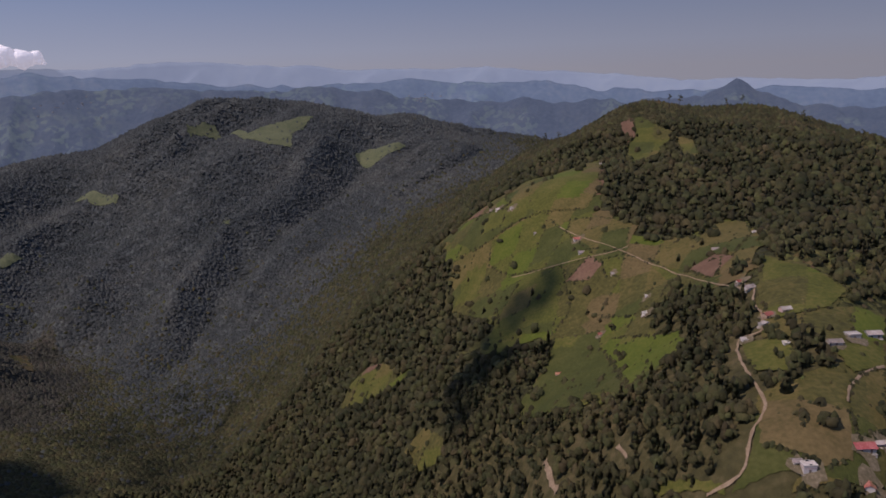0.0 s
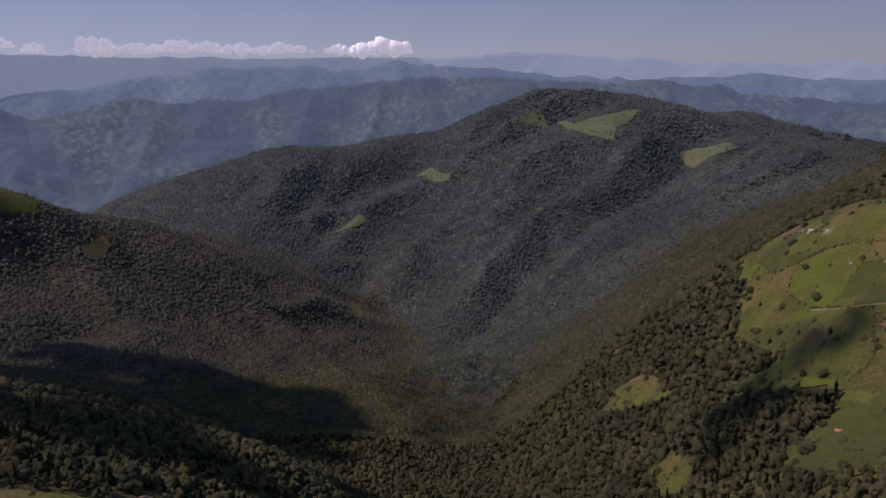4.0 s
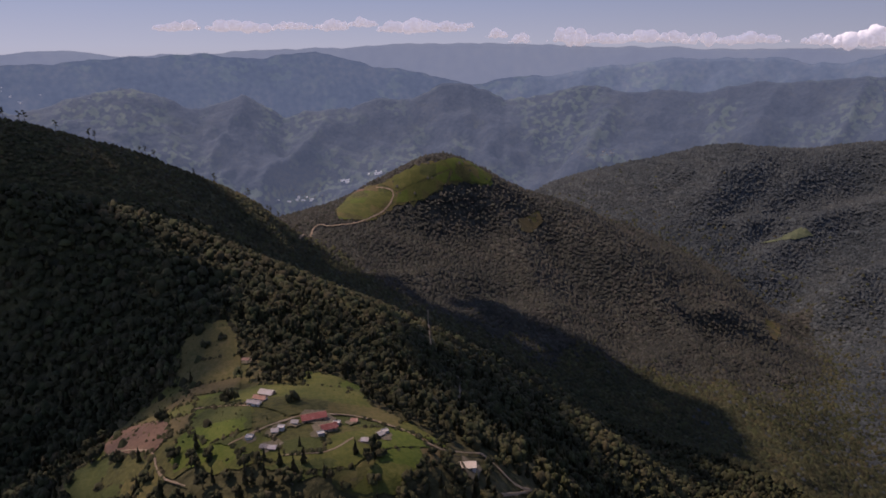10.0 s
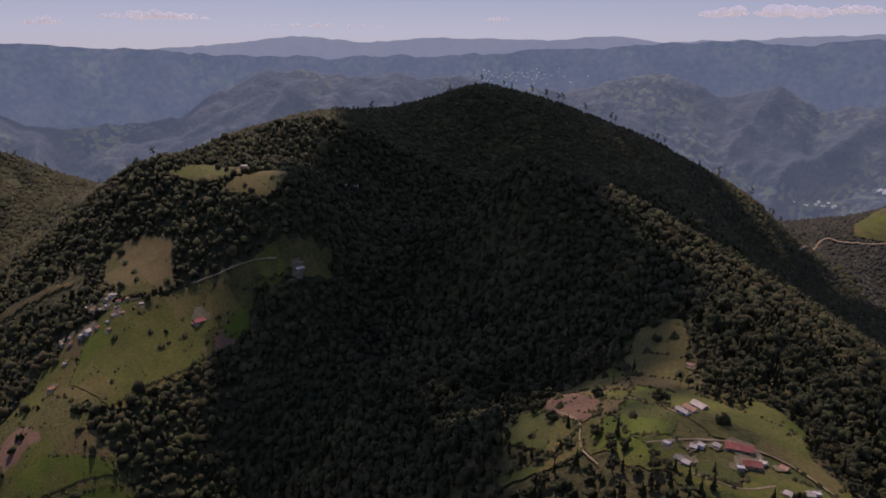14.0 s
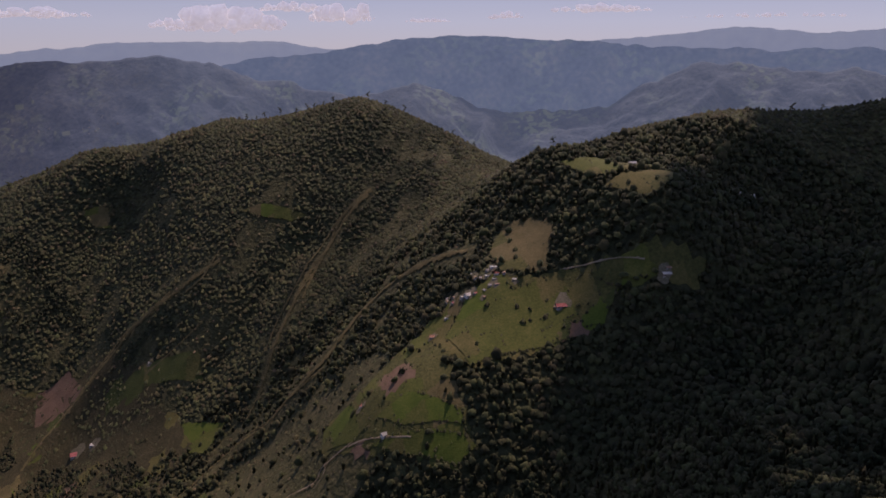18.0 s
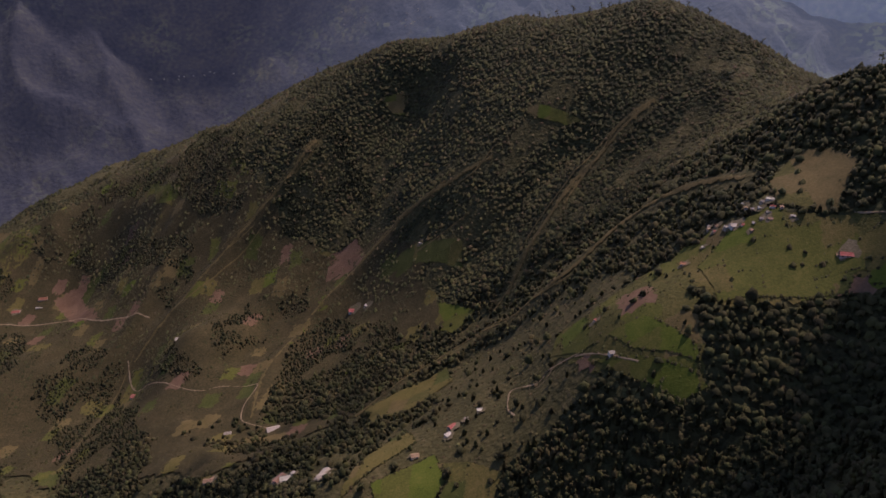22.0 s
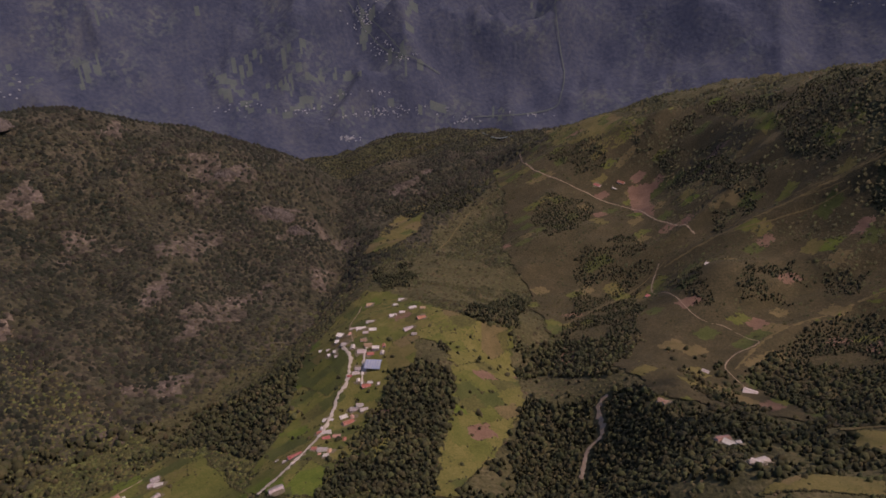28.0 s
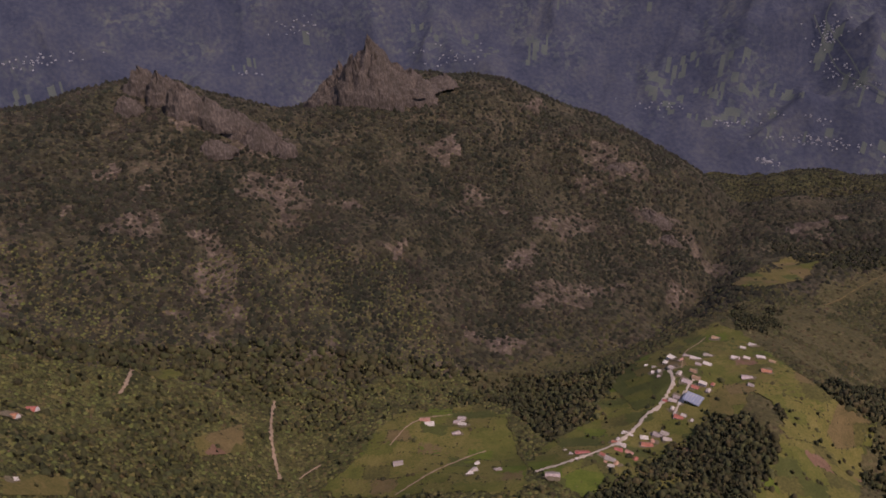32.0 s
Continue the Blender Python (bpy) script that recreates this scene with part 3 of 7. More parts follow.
crease(15, 60, (1555, -1111), (1270, -991), (1139, -938), (991, -851))
crease(15, 60, (1276, -1176), (1211, -1194), (1066, -1061), (904, -894))
crease(-15, 60, (1483, -563), (1317, -551), (1146, -543), (954, -489), (778, -391))
crease(-15, 60, (1335, -149), (1133, -146), (973, -187), (821, -161))
crease(-15, 60, (1381, -810), (1264, -825), (1088, -795), (913, -724))
crease(-15, 60, (1272, 20), (1105, 18), (936, 63))
crease(-42, 95, (1800, -2020), (1255, -1355), (1040, -1108), (882, -942), (780, -760), (730, -560))


def creased(x, y):
    """What the spurs and gullies add to the ground, tapering off at their ends and sides."""
    total = np.zeros(np.shape(x))
    for height, reach, line in CREASES:
        low, high = line.min(0) - reach - 20, line.max(0) + reach + 20
        w = np.where((x > low[0]) & (x < high[0]) & (y > low[1]) & (y < high[1]))
        if not len(w[0]):
            continue
        px, py = x[w], y[w]
        px, py = px + 0.3 * reach * fractal(px, py, 1.4 * reach, 2, 61), py + 0.3 * reach * fractal(px, py, 1.4 * reach, 2, 62)
        best, far = np.zeros(len(px)), np.hypot(*np.diff(line, axis=0).T)
        done, long = 0.0, far.sum()
        for a, b, n in zip(line[:-1], line[1:], far):
            u = np.clip(((px - a[0]) * (b[0] - a[0]) + (py - a[1]) * (b[1] - a[1])) / n ** 2, 0, 1)
            d = np.hypot(px - a[0] - u * (b[0] - a[0]), py - a[1] - u * (b[1] - a[1]))
            along = (done + u * n) / long
            best = np.maximum(best, np.clip(1 - d / reach, 0, 1) ** 1.4 * np.clip(np.minimum(along, 1 - along) * 5 + 0.15, 0, 1))
            done += n
        total[w] += height * best
    return total


def skeleton():
    got = []
    for points in RELIEF.values():
        points = np.array(points, float)
        for a, b in zip(points[:-1], points[1:]):
            n = max(1, int(np.hypot(*(b - a)[:2]) // 90))
            got += [a + (b - a) * k / n for k in range(n)]
        got.append(points[-1])
    for r, drop in ((3500, 0), (5000, 150)):
        for az in range(0, 360, 15):
            z = np.interp(az, (0, 20, 60, 150, 175, 200, 285, 310, 360), (1550, 1400, 1150, 1150, 850, 480, 480, 1300, 1550))
            got.append(np.array((-r * math.sin(radians(az)), r * math.cos(radians(az)), z - drop)))
    kept = []
    for p in got:
        if all((p[0] - q[0]) ** 2 + (p[1] - q[1]) ** 2 > 30 ** 2 for q in kept):
            kept.append(p)
    return np.array(kept)


SKELETON = skeleton()


def spread(a, b):
    """The joining surface's kernel between two sets of places."""
    soft = 45.0
    return np.sqrt((a[:, None, 0] - b[None, :, 0]) ** 2 + (a[:, None, 1] - b[None, :, 1]) ** 2 + soft * soft) / 1000


def joined_surface():
    n = len(SKELETON)
    m = np.zeros((n + 1, n + 1))
    m[:n, :n] = spread(SKELETON, SKELETON) - 0.004 * np.eye(n)
    m[:n, n] = m[n, :n] = 1
    return np.linalg.solve(m, np.append(SKELETON[:, 2], 0))


WEIGHTS = joined_surface()


def relief_height(x, y):
    places = np.stack([np.ravel(x), np.ravel(y)], 1)
    z, near = np.empty(len(places)), np.empty(len(places))
    for k in range(0, len(places), 20000):
        apart = spread(places[k:k + 20000], SKELETON)
        z[k:k + 20000] = apart @ WEIGHTS[:-1] + WEIGHTS[-1]
        near[k:k + 20000] = 1000 * apart.min(axis=1)
    z, near = z.reshape(np.shape(x)), near.reshape(np.shape(x))
    away = np.clip((np.hypot(x - CENTRE[0], y - CENTRE[1]) - 250) / 900, 0.25, 1)
    gully = 1 - np.abs(fractal(x + 60 * fractal(x, y, 300, 2, 5), y, 230, 2, 11))
    free = np.clip((near - 75) / 130, 0, 1) * np.clip((np.hypot(x - CENTRE[0], y - CENTRE[1]) - 600) / 800, 0, 1)
    # spurs running slantwise down the far slopes
    r = np.hypot(x - CENTRE[0], y - CENTRE[1])
    turn = (np.arctan2(CENTRE[0] - x, y - CENTRE[1]) - radians(314)) % (2 * np.pi)
    spur = 0.36 - np.abs(fractal(turn * 760 + 0.55 * r + 50 * fractal(x, y, 300, 2, 25), 0.25 * r, 125, 3, 21))
    return z + creased(x, y) + free * np.where(x < -950, 0.5, 0.9) * (40 + 0.05 * r) * spur + away * (16 * (gully - 0.75) + 5 * fractal(x, y, 70, 2, 3)) + 0.5 * fractal(x, y, 18, 1, 9)


COLUMNS = 760
RADII = np.concatenate([np.geomspace(0.5, 200, 24, endpoint=False), np.geomspace(200, 3400, 250, endpoint=False), np.geomspace(3400, 4950, 24)])
ANGLES = np.arange(COLUMNS) * 2 * np.pi / COLUMNS
GRID_X = CENTRE[0] - RADII[:, None] * np.sin(ANGLES)[None]
GRID_Y = CENTRE[1] + RADII[:, None] * np.cos(ANGLES)[None]
GRID_Z = relief_height(GRID_X, GRID_Y)


def ground(x, y):
    """Height of the ground sheet at places in plan."""
    dx, dy = np.asarray(x, float) - CENTRE[0], np.asarray(y, float) - CENTRE[1]
    r = np.clip(np.hypot(dx, dy), RADII[0] + 0.01, RADII[-1] - 0.01)
    a = (np.arctan2(-dx, dy) % (2 * np.pi)) * COLUMNS / (2 * np.pi)
    j = np.floor(a).astype(int)
    v = a - j
    j %= COLUMNS
    i = np.clip(np.searchsorted(RADII, r, side="right") - 1, 0, len(RADII) - 2)
    u = (r - RADII[i]) / (RADII[i + 1] - RADII[i])
    k = (j + 1) % COLUMNS
    return (GRID_Z[i, j] * (1 - u) + GRID_Z[i + 1, j] * u) * (1 - v) + (GRID_Z[i, k] * (1 - u) + GRID_Z[i + 1, k] * u) * v


# ---- building blocks ----
def mesh_from(name, verts, faces, mats, smooth=False, index=None):
    """A mesh from arrays of corners and of triangles or quads."""
    me = bpy.data.meshes.new(name)
    verts, faces = np.asarray(verts, np.float32), np.asarray(faces, np.int32)
    k = faces.shape[1]
    me.vertices.add(len(verts))
    me.vertices.foreach_set("co", verts.ravel())
    me.loops.add(faces.size)
    me.loops.foreach_set("vertex_index", faces.ravel())
    me.polygons.add(len(faces))
    me.polygons.foreach_set("loop_start", np.arange(0, faces.size, k, dtype=np.int32))
    me.polygons.foreach_set("loop_total", np.full(len(faces), k, np.int32))
    if smooth:
        me.polygons.foreach_set("use_smooth", np.ones(len(faces), bool))
    for m in mats if isinstance(mats, (list, tuple)) else [mats]:
        me.materials.append(m)
    if index is not None:
        me.polygons.foreach_set("material_index", np.asarray(index, np.int32))
    me.update(calc_edges=True)
    return me


def grid_faces(rows, columns, closed=False):
    i, j = np.meshgrid(np.arange(rows - 1), np.arange(columns if closed else columns - 1), indexing="ij")
    k = (j + 1) % columns
    return np.stack([i * columns + j, (i + 1) * columns + j, (i + 1) * columns + k, i * columns + k], -1).reshape(-1, 4)[:, ::-1]


# far mountain whose trees take the haze-tinted colours
HAZED_MOUNTAIN = [(300, 2200), (31, 1918), (-208, 1736), (-339, 1469), (-420, 1000), (-520, 1083), (-747, 1373), (-1019, 1633), (-1450, 1350), (-1900, 1150), (-2700, 1300), (-2700, 3600), (500, 3600)]
# hill whose trees take the haze-greyed colours
WESTERN_HILL = [(-830, 480), (-720, 800), (-640, 1050), (-760, 1380), (-1000, 1640), (-1500, 1400), (-1650, 200), (-1100, 300)]


def inside(x, y, outline):
    got = np.zeros(len(x), bool)
    ox, oy = np.array(outline, float).T
    box = (x > ox.min()) & (x < ox.max()) & (y > oy.min()) & (y < oy.max())
    w = np.where(box)[0]
    px, py, cross = x[w], y[w], np.zeros(len(w), bool)
    for k in range(len(ox)):
        x0, y0, x1, y1 = ox[k], oy[k], ox[k - 1], oy[k - 1]
        if y0 != y1:
            cross ^= ((y0 > py) != (y1 > py)) & (px < (x1 - x0) * (py - y0) / (y1 - y0) + x0)
    got[w] = cross
    return got


def forest_share(x, y):
    """How closely trees grow at places in plan, with the clumping that it follows."""
    clump = fractal(x, y, 95, 3, 71)
    fine = fractal(x, y, 38, 2, 72)
    chance = np.ones(np.shape(x))
    streak = fractal(0.93 * x + 0.37 * y, 3.2 * (0.93 * y - 0.37 * x), 190, 3, 73)
    scrub = (y < -560) & (x > -900) & (x < 900) & (y > -2100)
    high = ground(x, y) > 1640
    chance = np.where(scrub, np.where(0.6 * clump + 0.9 * streak + 0.3 * fine > np.where(high, np.where(x < -150, -0.3, -0.1), np.where(y < -1000, -0.02, 0.08)), 0.97, np.where(high, 0.1, 0.06)), chance)
    flank = (y < -330) & (y > -600) & (x > -460) & (x < 260)
    chance = np.where(flank, np.where(clump + 0.4 * fine > -0.05, 0.9, 0.1), chance)
    for height, reach, line in CREASES:
        if abs(height) == 13 and line[0][1] < -400:
            d = np.full(np.shape(x), 1e9)
            for a, b in zip(line[:-1], line[1:]):
                u = np.clip(((x - a[0]) * (b[0] - a[0]) + (y - a[1]) * (b[1] - a[1])) / ((b - a) ** 2).sum(), 0, 1)
                d = np.minimum(d, np.hypot(x - a[0] - u * (b[0] - a[0]), y - a[1] - u * (b[1] - a[1])))
            d = d + 7 * fine
            chance = np.where(d < 11, 0.04, np.where(d < 27, 0.9, chance)) if height > 0 else np.where(d < 17, 0.97, chance)
    rocky = (x > 700) & (y > -1700)
    chance = np.where(rocky, np.clip(0.62 + 0.9 * fractal(x, y, 110, 3, 75), 0.3, 0.95), chance)
    rise = (x > 180) & (x < 760) & (y > -330) & (y < 420)
    chance = np.where(rise, np.where(clump > 0.2, 0.45, 0.06), chance)
    return clump, fine, chance


# bare rocky places on the steep scrub mountain, in plan
ROCKY = [
    [(1131, -833), (1107, -816), (1108, -756), (1113, -693), (1142, -663), (1157, -706), (1173, -747), (1186, -807), (1155, -832)],
    [(1054, -617), (1023, -608), (1020, -573), (1021, -542), (1043, -542), (1063, -548), (1070, -577), (1081, -605), (1078, -636)],
    [(902, -750), (888, -728), (893, -661), (912, -622), (928, -558), (944, -578), (948, -635), (937, -682), (922, -758)],
    [(875, -663), (860, -647), (859, -599), (875, -554), (895, -522), (906, -551), (916, -575), (905, -623), (894, -677)],
    [(1263, -598), (1258, -576), (1254, -561), (1251, -545), (1251, -521), (1271, -540), (1283, -555), (1281, -575), (1276, -590)],
    [(1141, 90), (1118, 100), (1103, 118), (1107, 139), (1121, 159), (1152, 153), (1184, 139), (1193, 110), (1178, 83)],
    [(1244, 70), (1235, 82), (1223, 90), (1225, 107), (1237, 115), (1252, 110), (1263, 100), (1259, 87), (1259, 71)],
    [(853, -176), (849, -165), (849, -153), (848, -136), (854, -125), (860, -139), (867, -143), (864, -158), (859, -166)],
    [(867, 22), (862, 22), (859, 32), (866, 38), (868, 47), (872, 41), (878, 40), (876, 30), (874, 19)],
    [(767, -343), (760, -319), (752, -296), (770, -279), (779, -274), (791, -266), (790, -291), (791, -309), (782, -326)],
    [(1115, -1046), (1092, -992), (1086, -957), (1083, -904), (1111, -911), (1149, -908), (1157, -953), (1137, -994), (1133, -1035)],
    [(1299, 130), (1287, 134), (1281, 146), (1283, 158), (1293, 165), (1307, 168), (1316, 155), (1318, 142), (1312, 130)],
    [(1277, -209), (1264, -200), (1242, -180), (1251, -157), (1263, -143), (1276, -158), (1289, -167), (1296, -192), (1285, -200)],
    [(1239, -1046), (1224, -1018), (1247, -985), (1253, -941), (1278, -930), (1300, -933), (1302, -978), (1308, -1029), (1303, -1081)],
    [(1327, -1002), (1315, -988), (1298, -960), (1306, -921), (1336, -932), (1356, -937), (1371, -966), (1364, -998), (1350, -1018)],
    [(1560, -939), (1535, -914), (1520, -878), (1522, -846), (1528, -825), (1539, -817), (1549, -865), (1570, -904), (1580, -952)],
    [(1084, -368), (1076, -353), (1064, -331), (1064, -305), (1066, -293), (1071, -288), (1078, -304), (1081, -334), (1087, -360)],
    [(821, -143), (813, -144), (814, -112), (813, -81), (823, -79), (830, -76), (836, -89), (837, -121), (829, -140)],
    [(1025, -989), (1013, -968), (1000, -939), (1013, -926), (1024, -902), (1047, -917), (1050, -954), (1052, -980), (1049, -1012)],
    [(1241, -924), (1226, -907), (1231, -876), (1240, -857), (1250, -844), (1269, -841), (1269, -873), (1269, -899), (1257, -917)],
    [(934, 36), (927, 44), (919, 60), (928, 77), (935, 83), (946, 100), (953, 81), (954, 55), (943, 41)],
    [(814, -463), (805, -443), (815, -405), (820, -371), (834, -349), (843, -358), (845, -386), (839, -416), (830, -439)],
    [(880, -895), (870, -877), (855, -852), (869, -842), (879, -825), (898, -858), (923, -879), (918, -904), (903, -920)],
    [(1395, -177), (1365, -150), (1349, -98), (1361, -69), (1359, -23), (1388, -51), (1410, -73), (1440, -116), (1428, -152)],
    [(1437, -62), (1413, -59), (1392, -19), (1392, 7), (1406, 20), (1435, 34), (1461, -1), (1492, -36), (1456, -54)],
    [(1475, -200), (1431, -191), (1398, -162), (1415, -143), (1424, -115), (1450, -118), (1477, -146), (1504, -184), (1483, -190)],
    [(1521, 10), (1466, 20), (1491, 48), (1492, 67), (1510, 77), (1531, 80), (1554, 60), (1564, 37), (1558, 12)],
]


# ---- ground ----
def rocky_places(x, y):
    """Where bare brown rock and dry earth show through the scrub of the steep mountain."""
    jx, jy = x + 38 * fractal(x, y, 60, 3, 65), y + 38 * fractal(x, y, 60, 3, 66)
    got = fractal(x, y, 150, 4, 67) > 0.44
    for outline in ROCKY:
        got |= inside(jx, jy, outline)
    return got & (x > 700)


def ground_cover():
    """Which growth covers each piece of the ground: scrub, or one of three kinds of close forest; the far kinds carry
    haze in their colour.
    """
    x = 0.25 * (GRID_X[:-1] + GRID_X[1:] + np.roll(GRID_X[:-1] + GRID_X[1:], -1, axis=1)).ravel()
    y = 0.25 * (GRID_Y[:-1] + GRID_Y[1:] + np.roll(GRID_Y[:-1] + GRID_Y[1:], -1, axis=1)).ravel()
    wooded = (forest_share(x, y)[2] > 0.8) & (np.hypot(x - CENTRE[0], y - CENTRE[1]) > 380)
    jx, jy = x + 60 * fractal(x, y, 120, 3, 63), y + 60 * fractal(x, y, 120, 3, 64)
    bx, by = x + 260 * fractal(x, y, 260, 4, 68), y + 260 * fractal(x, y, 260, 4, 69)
    cover = np.where(wooded, np.where(inside(jx, jy, WESTERN_HILL), 6, np.where(inside(bx, by, HAZED_MOUNTAIN), 2, 1)), 0)
    cover = np.where((jx > 760) & (y > -1750), 3, cover)
    cover = np.where((x > 180) & (x < 800) & (y > -330) & (y < 420) & (cover != 3), 5, cover)
    return np.where(rocky_places(x, y) & (cover == 3), 4, cover)


hillside = new("ground", mesh_from("ground", np.stack([GRID_X, GRID_Y, GRID_Z], -1).reshape(-1, 3), grid_faces(len(RADII), COLUMNS, True), [GROUND, CANOPY, HAZED_CANOPY, DRY_CANOPY, ROCKY_GROUND, BUSH_CANOPY, WEST_CANOPY], smooth=True, index=ground_cover()))
tagged(hillside, "steep green and brown mountain slopes with deep valleys", "ground", kind="structure")


# ---- ranges at the horizon, haze painted into their colour and glow ----
def far_range(name, label, mat, crest_r, foot_r, foot_z, crest, seed, rough=1.0, columns=900, rows=24):
    """A range round the place: crest gives heading and height in degrees as seen from the middle."""
    heading, height = np.array(crest).reshape(-1, 2).T
    a = np.linspace(heading[0], heading[-1], columns)
    el = np.interp(a, heading, height)
    crest_r, foot_r, foot_z = (np.interp(a, k[::2], k[1::2]) if isinstance(k, (list, tuple)) else np.full(columns, float(k)) for k in (crest_r, foot_r, foot_z))
    u = np.linspace(0, 1, rows)[:, None]
    r = foot_r[None] + (crest_r - foot_r)[None] * u
    x = CENTRE[0] - r * np.sin(np.radians(a))[None]
    y = CENTRE[1] + r * np.cos(np.radians(a))[None]
    top = 2030 + (crest_r * np.tan(np.radians(el)))[None] + rough * (34 * fractal(a[None] * 60, a[None] * 0 + seed, 150, 5, seed))
    deep = np.clip((a[None] - 165) / 20, 0, 1)
    z = foot_z[None] + (top - foot_z[None]) * u ** (0.9 + 0.8 * deep)
    # spurs running slantwise down from the crest, with side spurs on them
    run = np.radians(a)[None] * 4400 + 330 * fractal(x, y, 800, 3, seed + 40) + 420 * u
    fall = 0.9 * (crest_r - foot_r).max() * u
    spur = 0.42 - np.abs(fractal(run, 0.35 * fall, 420, 2, seed + 20))
    side = 0.42 - np.abs(fractal(run - 0.8 * fall, fall, 170, 3, seed + 21))
    wx, wy = x + 190 * fractal(x, y, 600, 2, seed + 41), y + 190 * fractal(x, y, 600, 2, seed + 42)
    sharp = (1 - np.abs(fractal(wx, wy, 640, 2, seed + 22))) ** 2 - 0.5
    sharp = 1.1 * sharp + 0.5 * (sharp + 0.5) * ((1 - np.abs(fractal(wx, wy, 260, 2, seed + 23))) ** 2 - 0.5)
    spur, side = spur * (1 - 0.75 * deep) + 1.25 * deep * sharp, side * (1 - 0.6 * deep)
    calm = 1 - 0.6 * np.exp(-((a[None] - 172) / 13) ** 2)
    z = z + calm * rough * np.sin(np.pi * np.clip(u, 0, 1) ** (1 + 0.7 * deep)) ** 0.8 * (210 * spur + 70 * side) + rough * 14 * fractal(x, y, 70, 2, seed + 50) * np.clip(3 * u, 0, 1)
    back = np.stack([x[-1] * 1.01, y[-1] * 1.01, z[-1] - 250], -1)[None]
    v = np.concatenate([np.stack([x, y, z], -1), back]).reshape(-1, 3)
    ob = new(name, mesh_from(name, v, grid_faces(rows + 1, columns), mat, smooth=True))
    return tagged(ob, label, "mountains", kind="structure")


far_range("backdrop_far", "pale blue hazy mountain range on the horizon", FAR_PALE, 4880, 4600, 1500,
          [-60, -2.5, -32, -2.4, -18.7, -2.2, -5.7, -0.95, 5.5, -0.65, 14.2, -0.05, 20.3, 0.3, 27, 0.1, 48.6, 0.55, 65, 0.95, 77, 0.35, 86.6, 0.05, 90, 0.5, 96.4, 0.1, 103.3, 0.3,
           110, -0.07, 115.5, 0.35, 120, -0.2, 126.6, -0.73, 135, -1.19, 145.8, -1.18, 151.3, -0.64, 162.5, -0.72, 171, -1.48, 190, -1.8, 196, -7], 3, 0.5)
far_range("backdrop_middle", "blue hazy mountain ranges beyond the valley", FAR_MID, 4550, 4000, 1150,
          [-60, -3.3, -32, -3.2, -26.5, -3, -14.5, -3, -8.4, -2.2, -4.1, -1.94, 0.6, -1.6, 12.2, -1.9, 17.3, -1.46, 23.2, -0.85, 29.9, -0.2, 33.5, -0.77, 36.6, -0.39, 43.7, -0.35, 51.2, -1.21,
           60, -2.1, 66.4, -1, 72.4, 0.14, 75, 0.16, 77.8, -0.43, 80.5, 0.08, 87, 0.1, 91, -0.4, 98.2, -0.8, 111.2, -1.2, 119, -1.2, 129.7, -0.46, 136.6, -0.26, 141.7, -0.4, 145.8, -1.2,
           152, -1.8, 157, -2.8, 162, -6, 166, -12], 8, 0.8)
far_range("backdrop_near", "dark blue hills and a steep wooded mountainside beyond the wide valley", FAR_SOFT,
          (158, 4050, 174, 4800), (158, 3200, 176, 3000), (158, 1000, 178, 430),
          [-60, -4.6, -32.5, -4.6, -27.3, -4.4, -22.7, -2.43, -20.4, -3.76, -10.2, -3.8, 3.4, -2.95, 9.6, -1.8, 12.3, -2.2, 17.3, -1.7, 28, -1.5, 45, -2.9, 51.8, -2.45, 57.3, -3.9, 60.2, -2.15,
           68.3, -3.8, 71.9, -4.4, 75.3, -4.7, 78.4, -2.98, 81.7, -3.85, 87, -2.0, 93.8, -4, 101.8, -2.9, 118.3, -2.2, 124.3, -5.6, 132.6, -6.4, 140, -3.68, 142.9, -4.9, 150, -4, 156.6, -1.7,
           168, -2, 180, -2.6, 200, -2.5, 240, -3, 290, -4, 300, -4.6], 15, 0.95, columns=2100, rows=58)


def horizon_haze():
    """A glowing ring painted as dull haze low in the sky, behind the farthest range."""
    a, z = np.arange(96) * 2 * np.pi / 96, np.array((1500.0, 2100, 2500, 3000))
    v = np.stack([CENTRE[0] - 4960 * np.sin(a)[None] + 0 * z[:, None], CENTRE[1] + 4960 * np.cos(a)[None] + 0 * z[:, None], z[:, None] + 0 * a[None]], -1).reshape(-1, 3)
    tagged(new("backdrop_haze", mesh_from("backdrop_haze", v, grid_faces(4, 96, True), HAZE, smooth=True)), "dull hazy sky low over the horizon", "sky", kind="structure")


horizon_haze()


# ---- trees ----
def ico(level):
    bm = bmesh.new()
    bmesh.ops.create_icosphere(bm, subdivisions=level, radius=1)
    v = np.array([p.co[:] for p in bm.verts])
    f = np.array([[p.index for p in q.verts] for q in bm.faces])
    bm.free()
    return v, f


